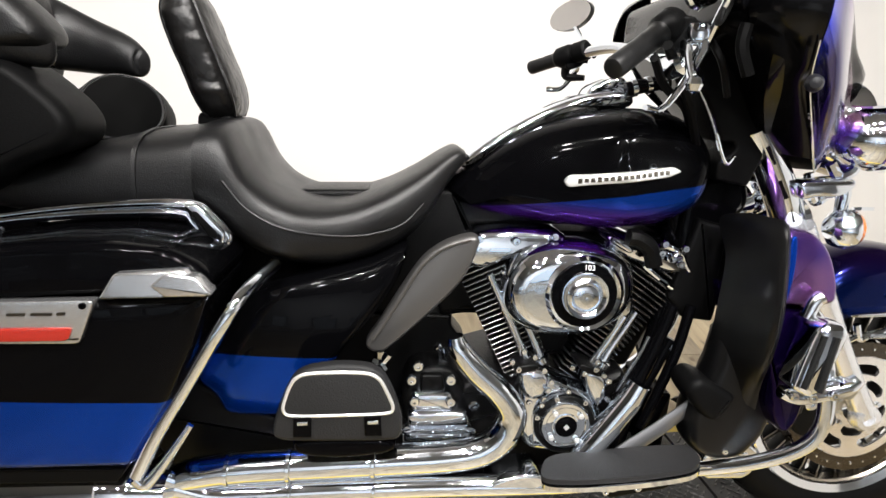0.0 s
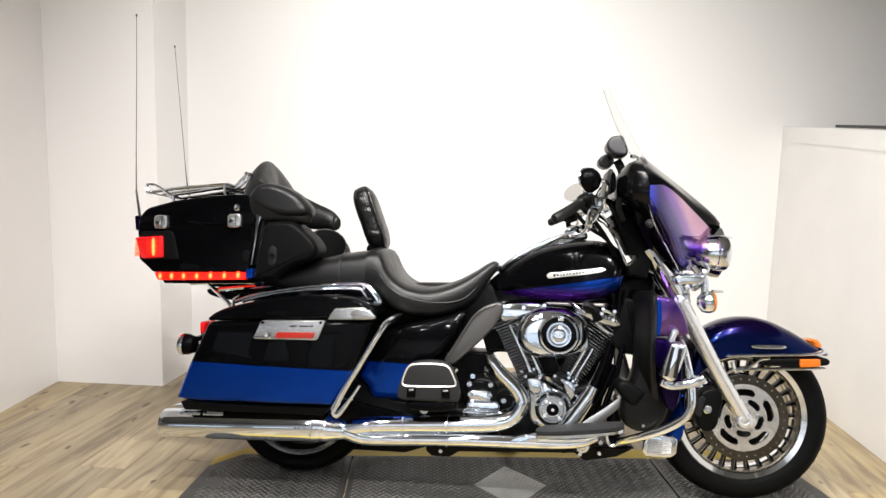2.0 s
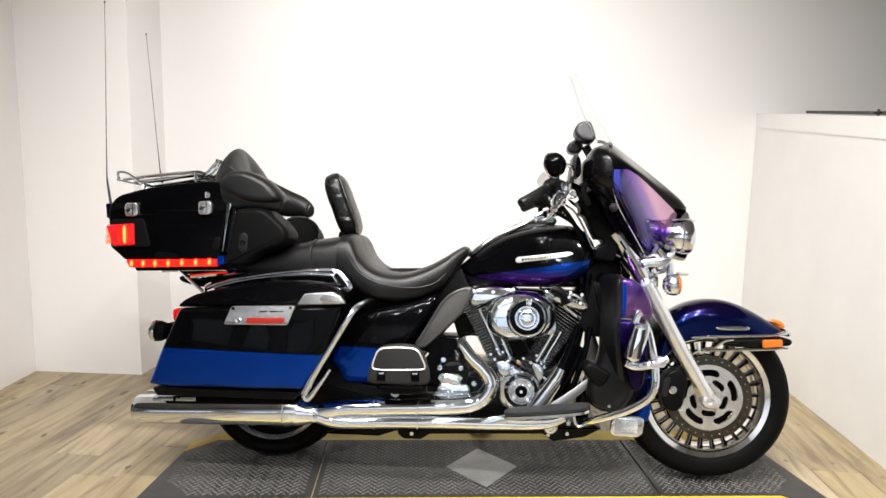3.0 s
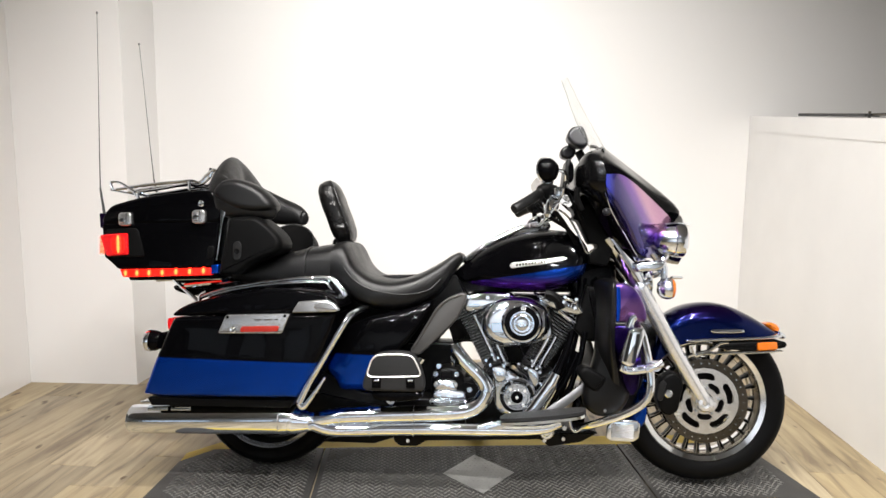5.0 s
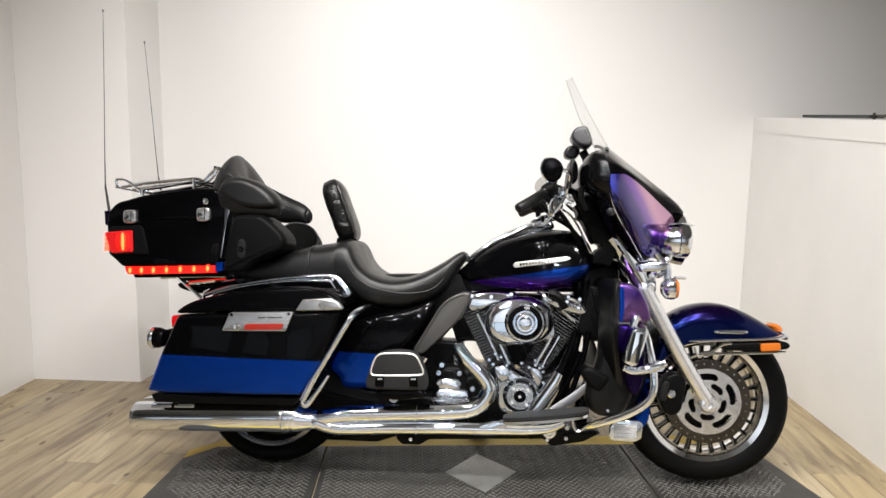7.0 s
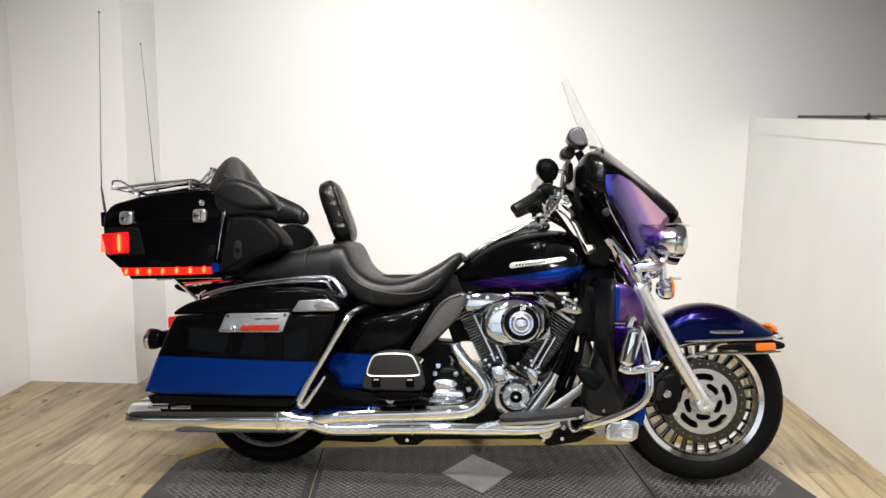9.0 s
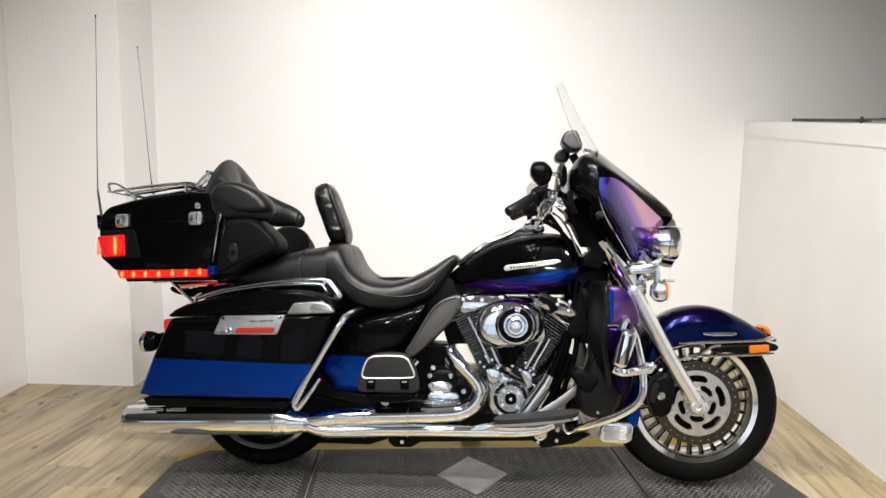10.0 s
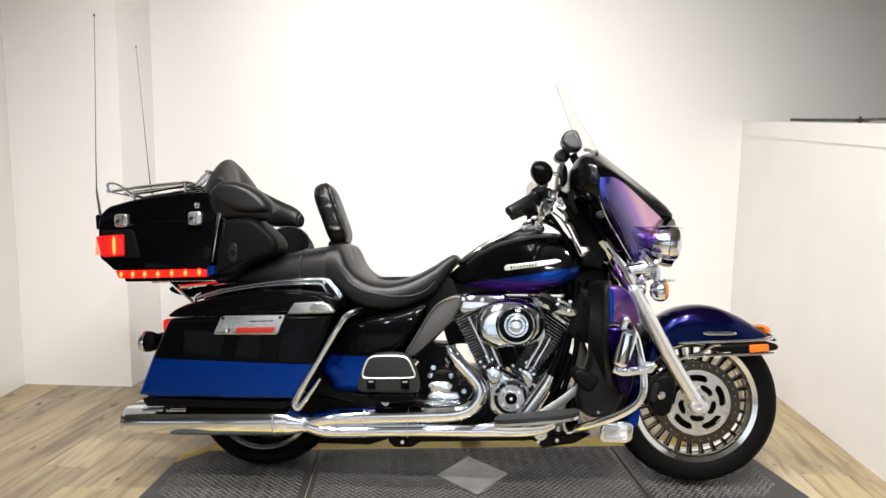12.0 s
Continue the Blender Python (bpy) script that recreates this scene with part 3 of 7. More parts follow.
# brake rotor: outer band, carrier with curved openings, rivets
def slotted_disc(bm, c, r0, r1, half, side):
    """A flat ring about the y axis with five outer and five inner curved openings cut through it."""
    na, nr = 200, 26
    def is_open(r, a):
        for rm, hw, a0, da, lean in ((0.086, 0.0108, 0.30, 0.42, 3.0), (0.055, 0.0092, 0.95, 0.44, 6.0)):
            f = ((side * a - a0 + lean * (r - rm)) % (2 * math.pi / 5)) - math.pi / 5
            over = max(0.0, abs(f) - da + hw / rm) * rm
            if math.hypot(over, r - rm) < hw:
                return True
        return False
    verts = [[None] * na for _ in range(nr + 1)]
    for k in range(nr):
        ra, rb = r0 + (r1 - r0) * k / nr, r0 + (r1 - r0) * (k + 1) / nr
        for j in range(na):
            if is_open((ra + rb) / 2, (j + 0.5) / na * 2 * math.pi):
                continue
            q = []
            for kk, jj in ((k, j), (k, j + 1), (k + 1, j + 1), (k + 1, j)):
                jj %= na
                if verts[kk][jj] is None:
                    r, a = r0 + (r1 - r0) * kk / nr, jj / na * 2 * math.pi
                    verts[kk][jj] = bm.verts.new((c[0] + r * math.cos(a), c[1] - half, c[2] + r * math.sin(a)))
                q.append(verts[kk][jj])
            bm.faces.new(q)
    bmesh.ops.recalc_face_normals(bm, faces=bm.faces)
    ext = bmesh.ops.extrude_face_region(bm, geom=bm.faces[:])
    bmesh.ops.translate(bm, verts=[v for v in ext["geom"] if isinstance(v, bmesh.types.BMVert)], vec=(0, 2 * half, 0))
    return bm


for side in (-1, 1):
    c = (FW[0], side * 0.078, FW[2])
    m = N()
    lathe(m, [(0.116, 0.0025), (0.1455, 0.0025), (0.1455, -0.0025), (0.116, -0.0025)], c, n=72, closed=True)
    rotor = part("brake_rotor", m, M_STEEL, bike, "slotted steel brake disc")
    rivet_mesh = None
    for i in range(30):
        a = i / 30 * 2 * math.pi
        if rivet_mesh is None:
            m = N()
            lathe(m, [(0.0028, 0), (0.0022, 0.0015)], (0, 0, 0), axis=(0, side, 0), n=8)
            rv = part("rivet", m, M_CHROME, rotor)
            rivet_mesh = rv.data
        else:
            rv = new("rivet", rivet_mesh)
            rv.parent = rotor
        rv.location = (c[0] + 0.131 * math.cos(a), c[1] + side * 0.0026, c[2] + 0.131 * math.sin(a))
    for i in range(5):
        a = i / 5 * 2 * math.pi + 0.2
        m = N()
        bolt(m, (c[0] + 0.046 * math.cos(a), c[1] - 0.003, c[2] + 0.046 * math.sin(a)), 0.006)
        part("rotor_bolt", m, M_CHROME, rotor)
    m = N()
    slotted_disc(m, c, 0.030, 0.114, 0.0036, side)
    part("rotor_carrier", m, M_CARRIER, rotor, "bright rotor carrier with curved slots")

# calipers
m = N()
slab(m, [(0.6325, 0.314), (0.6384, 0.3644), (0.6529, 0.3912), (0.6873, 0.4071), (0.7148, 0.3946), (0.7237, 0.3632), (0.7138, 0.3188), (0.7077, 0.2746), (0.6775, 0.2528), (0.6479, 0.267)], -0.125, -0.06, 0.012, 0.008)
cal = part("brake_caliper", m, M_ENGINE, bike, "black brake caliper with a bright bolt")
m = N()
slab(m, [(0.629, 0.3117), (0.635, 0.3573), (0.6495, 0.3778), (0.665, 0.3728), (0.6565, 0.3428), (0.6521, 0.3072)], -0.131, -0.12, 0.003)
part("caliper_cover", m, M_GREY, cal)
m = N()
bolt(m, (0.6702, -0.126, 0.3338), 0.014, 0.008)
part("bolt", m, M_CHROME, cal)
mirror_y(cal)

# front fork
m = N()
tube(m, [(0.5648, -0.15, 0.694), (0.6224, -0.14, 0.5943), (0.7021, -0.125, 0.4592), (0.7661, -0.115, 0.3567), (0.7973, -0.112, 0.3087)], [0.0275, 0.0265, 0.0245, 0.0245, 0.0245], n=20)
leg = part("fork_leg", m, M_ALLOY, bike, "satin silver lower fork leg")
m = N()
lathe(m, [(0.030, 0), (0.031, 0.012), (0.024, 0.022), (0.014, 0.024), (0.011, 0.014), (0.0, 0.014)], (FW[0] - 0.012, -0.112, FW[2]), n=24)
slab(m, [(0.7734, 0.3348), (0.8055, 0.3328), (0.8348, 0.3052), (0.8172, 0.271), (0.783, 0.2807)], -0.128, -0.105, 0.006)
part("axle_clamp", m, M_ALLOY, leg)
m = N()
tube(m, [(0.4546, -0.145, 0.8701), (0.4891, -0.135, 0.8243), (0.5377, -0.12, 0.751), (0.584, -0.1, 0.6766)], [0.026, 0.030, 0.032, 0.032], n=20)
tube(m, [(0.5598, -0.1, 0.6975), (0.5982, -0.1, 0.7131)], 0.034, n=18, res=2)
cover = part("fork_cover", m, M_CHROME, bike, "chromed upper fork cover")
for pts in ([(0.4715, -0.162, 0.8389), (0.4928, -0.157, 0.8085)], [(0.5102, -0.152, 0.7799), (0.5316, -0.147, 0.7474)], [(0.5452, -0.141, 0.7282), (0.561, -0.135, 0.703)]):
    m = N()
    tube(m, pts, 0.006, n=8, res=3)
    part("cover_slot", m, M_ENGINE, cover)
for o in (leg, cover):
    mirror_y(o)

# front fender
m = N()
shell(m, [(0.6262, 0.4566), (0.6362, 0.5133), (0.6546, 0.562), (0.6855, 0.5988), (0.7447, 0.6306), (0.8182, 0.6443), (0.8881, 0.6371), (0.9584, 0.6096), (1.0247, 0.5717), (1.069, 0.5411), (1.0912, 0.5218)], [(0.5858, 0.3634), (0.6327, 0.4141), (0.6604, 0.4515), (0.7037, 0.4858), (0.7455, 0.5039), (0.8411, 0.5167), (1.0774, 0.5307)], lambda f: 0.088 * (1 - 0.25 * max(0, f - 0.8) / 0.2))
fend = part("front_fender", m, M_NAVY, bike, "deep blue gloss front fender")
m = N()
slab(m, [(0.813, 0.551), (0.8243, 0.5555), (0.9195, 0.5602), (0.9331, 0.553), (0.9201, 0.5444), (0.8248, 0.5417)], -0.103, -0.09, 0.004)
part("fender_badge", m, M_CHROME, fend)
m = N()
slab(m, [(0.7296, 0.517), (0.8407, 0.5266), (1.0207, 0.5376), (1.0485, 0.5508), (1.0529, 0.5314), (0.8411, 0.5167), (0.7337, 0.5092)], -0.11, -0.085, 0.003)
slab(m, [(0.7621, 0.4729), (0.9753, 0.488), (1.0543, 0.4941), (1.0546, 0.4862), (0.9757, 0.4781), (0.7624, 0.4649)], -0.11, -0.085, 0.003)
bump = part("fender_trim", m, M_CHROME, fend, "chrome fender trim rails")
m = N()
slab(m, [(0.8412, 0.5127), (1.0305, 0.5263), (1.0627, 0.522), (1.0725, 0.5108), (1.0599, 0.4944), (0.8423, 0.483)], -0.106, 0.106, 0.01)
part("bumper_strip", m, M_PLASTIC, fend)
m = N()
slab(m, [(0.968, 0.5159), (1.0314, 0.5211), (1.0342, 0.4959), (0.969, 0.4886)], -0.116, -0.104, 0.002, k=1)
part("side_marker", m, M_AMBER, fend, "amber side marker")
m = N()
slab(m, [(1.0247, 0.5717), (1.044, 0.5808), (1.0678, 0.5738), (1.0803, 0.554), (1.0651, 0.5409)], -0.03, 0.03, 0.01)
part("fender_tip_lamp", m, M_AMBER, fend)
m = N()
slab(m, [(1.0528, 0.5546), (1.0765, 0.5497), (1.0928, 0.5301), (1.0697, 0.5207)], -0.06, 0.06, 0.01)
part("tip_bezel", m, M_CHROME, fend)
m = N()
tube(m, [(0.7403, -0.1, 0.4573), (0.7667, -0.1, 0.4706), (0.8103, -0.1, 0.4808), (0.8474, -0.1, 0.5065), (0.8758, -0.1, 0.5118)], 0.006, n=8)
tube(m, [(0.7543, -0.1, 0.4937), (0.7669, -0.1, 0.4627), (0.7856, -0.1, 0.4756)], 0.007, n=8)
part("fender_bracket", m, M_CHROME, fend)

# rear running gear and hidden structure
m = N()
slab(m, [(-1.163, 0.4787), (-0.6051, 0.7017), (-0.0617, 0.7239), (-0.03, 0.66), (0.0, 0.58), (0.06, 0.52), (0.05, 0.478), (-0.036, 0.478), (-0.054, 0.474), (-0.078, 0.474), (-0.0853, 0.497), (-0.0945, 0.525), (-0.1393, 0.474)], -0.055, 0.075, 0.01, k=1)
slab(m, [(-1.163, 0.474), (-0.1393, 0.4745), (-0.075, 0.4745), (-0.054, 0.4745), (-0.053, 0.448), (-0.02, 0.408), (-0.02, 0.38), (-0.05, 0.36), (-0.05, 0.20), (-0.3607, 0.092), (-0.5807, 0.0888), (-0.541, 0.2043), (-0.8137, 0.3199), (-1.0866, 0.305)], -0.05, 0.07, 0.01, k=1)
part("frame_core", m, M_ENGINE, bike)
m = N()
slab(m, [(-0.10, 0.72), (0.10, 0.735), (0.36, 0.765), (0.41, 0.74), (0.40, 0.67), (0.25, 0.665), (0.0, 0.66), (-0.09, 0.655)], -0.05, 0.07, 0.01, k=1)
part("frame_backbone", m, M_ENGINE, bike)
m = N()
slab(m, [(0.075, 0.655), (0.27, 0.655), (0.235, 0.52), (0.20, 0.40), (0.10, 0.40), (0.085, 0.52)], -0.07, 0.08, 0.012, k=1)
part("intake_body", m, M_ENGINE, bike)
# black block added behind the front cylinder to close a bright gap
m = N()
slab(m, [(0.20, 0.37), (0.315, 0.37), (0.36, 0.47), (0.40, 0.58), (0.39, 0.655), (0.26, 0.655)], -0.045, 0.08, 0.012, k=1)
part("cylinder_back_fill", m, M_ENGINE, bike)
m = N()
slab(m, [(-1.0257, 0.2084), (-1.0189, 0.3172), (-0.9571, 0.4503), (-0.8712, 0.5301), (-0.7616, 0.5567), (-0.6508, 0.5297), (-0.5604, 0.4487), (-0.4897, 0.3035), (-0.4859, 0.2081), (-0.5698, 0.1392), (-0.6388, 0.2311), (-1.0136, 0.1874)], -0.115, 0.115, 0.03, k=2)
part("rear_fender", m, M_BLACK, bike)
m = N()
slab(m, [(-0.6374, 0.3122), (-0.5353, 0.3794), (-0.3871, 0.3058), (-0.2226, 0.295), (-0.0402, 0.2854), (-0.0167, 0.1964), (-0.3404, 0.1661), (-0.5476, 0.1634)], -0.16, -0.05, 0.01, k=1)
slab(m, [(-0.2714, 0.1694), (0.2428, 0.2014), (0.3801, 0.216), (0.4297, 0.1992), (0.3722, 0.1657), (0.2648, 0.1447), (0.2341, 0.1688), (-0.1575, 0.1459), (-0.1874, 0.1257), (-0.249, 0.1238), (-0.2703, 0.1408)], -0.17, 0.12, 0.006, k=1)
part("frame_rail", m, M_ENGINE, bike)
def bolts(name, places, r, h, parent, material=M_CHROME):
    for q in places:
        mm = N()
        bolt(mm, q, r, h)
        part(name, mm, material, parent)


bolts("frame_bolt", [(-0.2184, -0.18, 0.1483), (0.2482, -0.18, 0.1704), (0.3114, -0.18, 0.1783)], 0.008, 0.008, bike)
bolts("frame_bolt", [(0.2563, -0.185, 0.1995), (-0.2774, -0.2, 0.2923)], 0.019, 0.013, bike)
bolts("frame_bolt", [(0.3131, -0.185, 0.2167)], 0.009, 0.012, bike)

m = N()
lathe(m, [(0.011, 0.012), (0.014, 0.016), (0.0195, 0.016), (0.0215, 0.011), (0.0215, -0.01)], (0.2530, -0.188, 0.2015), n=28)
part("brake_eye", m, M_CHROME, bike, "chrome eye of the brake gear")
m = N()
tube(m, [(0.232, -0.19, 0.226), (0.231, -0.19, 0.205), (0.240, -0.19, 0.186), (0.258, -0.19, 0.180), (0.273, -0.19, 0.191), (0.277, -0.19, 0.215)], 0.004, n=8)
part("brake_bracket", m, M_PLATED, bike)
m = N()
tube(m, [(0.330, -0.20, 0.243), (0.336, -0.20, 0.222), (0.346, -0.20, 0.211), (0.360, -0.20, 0.215), (0.372, -0.20, 0.228)], [0.006, 0.006, 0.0065, 0.006, 0.005], n=8)
part("brake_link", m, M_CHROME, bike)
m = N()
slab(m, [(0.16, 0.196), (0.205, 0.212), (0.24, 0.205), (0.228, 0.176), (0.19, 0.168)], -0.185, -0.14, 0.006, k=1)
part("brake_housing", m, M_ENGINE, bike)

# mufflers and exhaust
m = N()
tube(m, [(-1.1634, -0.27, 0.2058), (-1.122, -0.27, 0.2063), (-0.8763, -0.27, 0.2172), (-0.6355, -0.27, 0.2279), (-0.5917, -0.27, 0.2247), (-0.5362, -0.27, 0.2223)], [0.046, 0.049, 0.051, 0.052, 0.047, 0.032], n=28, res=8)
lathe(m, [(0.053, -0.004), (0.055, 0.0), (0.053, 0.004)], (-0.6335, -0.27, 0.228), axis=(1, 0, 0), n=28)
muff = part("muffler", m, M_CHROME, bike, "long polished chrome muffler")
m = N()
lathe(m, [(0.044, -0.003), (0.044, 0.002), (0.03, 0.004), (0.026, 0.05), (0.0, 0.05)], (-1.1614, -0.27, 0.2059), axis=(1, 0, 0), n=24)
part("muffler_tip", m, M_ENGINE, muff)
mirror_y(muff)
m = N()
tube(m, [(-0.5433, -0.215, 0.2085), (-0.5075, -0.215, 0.2206), (-0.4515, -0.215, 0.2299), (-0.3716, -0.215, 0.2367), (-0.1937, -0.215, 0.2494), (-0.067, -0.215, 0.259), (-0.0034, -0.215, 0.2725), (0.0341, -0.215, 0.3019), (0.0479, -0.215, 0.3454), (0.0232, -0.215, 0.3867), (-0.021, -0.215, 0.4269), (-0.0536, -0.215, 0.466), (-0.0623, -0.215, 0.4908)], [0.028, 0.030, 0.030, 0.029, 0.029, 0.029, 0.029, 0.028, 0.027, 0.025, 0.023, 0.020, 0.014], n=20)
ex1 = part("rear_exhaust_shield", m, M_CHROME, bike, "chrome exhaust heat shield")
for q in [(-0.3458, -0.215, 0.2383), (-0.1977, -0.215, 0.2492), (-0.4515, -0.215, 0.2299)]:
    m = N()
    lathe(m, [(0.029, -0.005), (0.0325, -0.003), (0.0325, 0.003), (0.029, 0.005)], q, axis=(1, 0, 0), n=22)
    part("pipe_clamp", m, M_CHROME, ex1)
m = N()
tube(m, [(-0.5417, -0.22, 0.2019), (-0.4847, -0.22, 0.1857), (-0.4086, -0.22, 0.1865), (-0.2896, -0.22, 0.1939), (-0.1326, -0.22, 0.2018), (0.0609, -0.22, 0.2081), (0.1755, -0.22, 0.2114), (0.251, -0.22, 0.2199), (0.2994, -0.22, 0.2382)], [0.026, 0.024, 0.023, 0.022, 0.022, 0.021, 0.019, 0.016, 0.010], n=20)
ex2 = part("lower_exhaust_shield", m, M_CHROME, bike, "chrome exhaust heat shield")
for q in [(-0.343, -0.22, 0.1906), (-0.1952, -0.22, 0.1978)]:
    m = N()
    lathe(m, [(0.022, -0.004), (0.0255, -0.002), (0.0255, 0.002), (0.022, 0.004)], q, axis=(1, 0, 0), n=22)
    part("pipe_clamp", m, M_CHROME, ex2)
m = N()
tube(m, [(0.1801, -0.2, 0.2491), (0.204, -0.2, 0.2777), (0.2348, -0.2, 0.3221), (0.2637, -0.2, 0.3663), (0.2814, -0.2, 0.402)], [0.022, 0.025, 0.025, 0.024, 0.02], n=18)
part("front_exhaust_shield", m, M_CHROME, bike, "chrome front exhaust heat shield")
for pts, rad in (([(0.2816, -0.17, 0.385), (0.3029, -0.17, 0.4332), (0.3237, -0.17, 0.4929), (0.3372, -0.17, 0.5444)], [0.016, 0.014, 0.012, 0.011]), ([(0.23, -0.13, 0.2551), (0.2775, -0.13, 0.3018), (0.3183, -0.13, 0.3639), (0.3614, -0.13, 0.4657)], 0.012), ([(0.3147, -0.15, 0.2886), (0.3427, -0.15, 0.3691), (0.3668, -0.15, 0.4492), (0.3828, -0.15, 0.5385)], 0.010)):
    m = N()
    tube(m, pts, rad, n=12)
    part("down_pipe", m, M_BLACK, bike, "gloss black pipe")
# black block added between the down tubes to keep the gap dark
m = N()
slab(m, [(0.366, 0.33), (0.400, 0.33), (0.394, 0.205), (0.345, 0.20)], -0.09, 0.09, 0.008, k=1)
part("down_tube_fill", m, M_BLACK, bike)
m = N()
slab(m, [(0.0225, 0.2253), (0.0707, 0.24), (0.1096, 0.2385), (0.1107, 0.2112), (0.0625, 0.2003), (0.0037, 0.2045)], -0.24, -0.16, 0.006)
part("exhaust_bracket", m, M_CHROME, bike)

# engine: two finned cylinders in a vee
def cylinder(base, top, lean_name):
    b, t = Vector((base[0], 0, base[1])), Vector((top[0], 0, top[1]))
    d = (t - b).normalized()
    ang = math.atan2(d.x, d.z)
    length = (t - b).length
    count = int(length / 0.0105)
    core = N()
    tube(core, [b + Vector((0, -0.02, 0)), t + Vector((0, -0.02, 0))], 0.044, n=20, res=2)
    cyl = part("cylinder", core, M_ENGINE, bike, "black finned engine cylinder")
    for i in range(count):
        h = length * (i + 0.5) / count
        grow = (0.042 if lean_name == "rear" else 0.037) + 0.012 * (i / count)
        if i > count - 5:
            grow = 0.072 if lean_name == "rear" else 0.052
        fin = None
        for nm, wid, th, y0, mt in (("cooling_fin", grow, 0.0022, -0.118, M_ENGINE), ("fin_edge", grow + 0.0008, 0.0005, -0.1190, M_FIN)):
            o = b + d * h
            s = Vector((d.z, 0, -d.x))
            c4 = [o - s * wid - d * th, o + s * wid - d * th, o + s * wid + d * th, o - s * wid + d * th]
            mm = N()
            slab(mm, [(q.x, q.z) for q in c4], y0, 0.09, 0.0008, k=0, seg=1)
            fin = part(nm, mm, mt, cyl, smooth=False)
    return cyl


cylinder((0.1017, 0.3665), (-0.0179, 0.6255), "rear")
cylinder((0.1821, 0.3709), (0.3518, 0.626), "front")
# rocker boxes
for nm, outl in (("r", [(-0.0367, 0.5956), (-0.05, 0.6254), (-0.0309, 0.6567), (0.0454, 0.6661), (0.1356, 0.6639), (0.1464, 0.6443), (0.0574, 0.6141), (-0.0121, 0.5866)]), ("f", [(0.2156, 0.6534), (0.2449, 0.6667), (0.3247, 0.6422), (0.3843, 0.625), (0.3952, 0.5956), (0.3465, 0.5873), (0.2767, 0.61), (0.2265, 0.6278)])):
    m = N()
    slab(m, outl, -0.13, 0.08, 0.02, 0.012)
    rb = part("rocker_cover", m, M_CHROME, bike, "chrome rocker cover")
m = N()
slab(m, [(0.2023, 0.6665), (0.2386, 0.6615), (0.2643, 0.6414), (0.2571, 0.6305), (0.23, 0.6443)], -0.15, 0.02, 0.006)
part("rocker_strip", m, M_CHROME, bike, "chrome strip on the front rocker cover")
for line, r in (([(0.3003, -0.15, 0.645), (0.3208, -0.15, 0.6499), (0.3431, -0.15, 0.6423), (0.3573, -0.15, 0.6471)], 0.006), ([(0.3341, -0.15, 0.6303), (0.3503, -0.15, 0.6362), (0.3618, -0.15, 0.6153), (0.3697, -0.15, 0.6048)], 0.005), ([(0.2436, -0.16, 0.666), (0.2627, -0.16, 0.6625), (0.2855, -0.16, 0.6467), (0.2979, -0.16, 0.6156)], 0.016), ([(0.2914, -0.13, 0.6077), (0.3215, -0.13, 0.5847), (0.3514, -0.13, 0.5658)], 0.005)):
    m = N()
    tube(m, line, r, n=8)
    part("fitting", m, M_ENGINE if r > 0.01 else M_CHROME, bike)
for q in [(0.3053, -0.165, 0.6403), (0.3437, -0.165, 0.6206), (0.348, -0.165, 0.6502), (0.3094, -0.165, 0.6571)]:
    m = N()
    bolt(m, q, 0.007, 0.008)
    part("fitting_bolt", m, M_CHROME, bike)
bolts("rocker_bolt", [(-0.0222, -0.135, 0.6477), (0.0459, -0.135, 0.6467), (0.1152, -0.135, 0.6578), (0.2477, -0.135, 0.6557), (0.3391, -0.135, 0.624)], 0.008, 0.01, bike)

# crankcase and chrome gear cover
m = N()
slab(m, [(-0.0675, 0.1882), (-0.0812, 0.2787), (-0.0438, 0.362), (0.036, 0.3866), (0.1177, 0.3508), (0.2163, 0.3764), (0.2748, 0.3997), (0.3164, 0.342), (0.2623, 0.2087), (0.1839, 0.1837)], -0.135, 0.13, 0.02, k=1)
part("crankcase", m, M_ENGINE, bike, "black crankcase")
m = N()
slab(m, [(0.0641, 0.426), (0.0957, 0.4267), (0.13, 0.3994), (0.1691, 0.3832), (0.2149, 0.3588), (0.2361, 0.315), (0.227, 0.2674), (0.1718, 0.2452), (0.1003, 0.2467), (0.077, 0.2654), (0.0651, 0.3468)], -0.175, -0.1, 0.02, 0.014)
gear = part("gear_cover", m, M_CHROME, bike, "chrome gear-case cover")
C0 = (0.1521, -0.19, 0.3163)
m = N()
lathe(m, [(0.047, -0.02), (0.047, 0.009), (0.044, 0.013), (0.038, 0.013), (0.036, 0.011), (0.025, 0.011), (0.0235, 0.014), (0.0205, 0.014), (0.0185, 0.008)], C0, n=48)
part("timer_cover", m, M_CHROME, gear, "round bright timer cover")
m = N()
lathe(m, [(0.0190, 0.008), (0.0190, 0.0155), (0.0175, 0.0165)], C0, n=32)
part("timer_badge", m, M_BLACK, gear)
m = N()
lathe(m, [(0.0475, -0.006), (0.054, -0.003), (0.0563, 0.005), (0.0545, 0.006), (0.0475, 0.004)], C0, n=48, closed=True)
part("timer_groove", m, M_ENGINE, gear)
m = N()
lathe(m, [(0.0565, -0.012), (0.0595, -0.004), (0.0585, 0.004), (0.0562, 0.003)], C0, n=48)
part("timer_rim", m, M_CHROME, gear)
m = N()
lathe(m, [(0.006, 0.0165), (0.0055, 0.0178)], C0, n=4)
for i in range(4):
    a = i / 4 * 2 * math.pi + 0.7
    bolt(m, (C0[0] + 0.034 * math.cos(a), C0[1] - 0.015, C0[2] + 0.034 * math.sin(a)), 0.005, 0.004)
part("timer_screw", m, M_SILVER, gear)
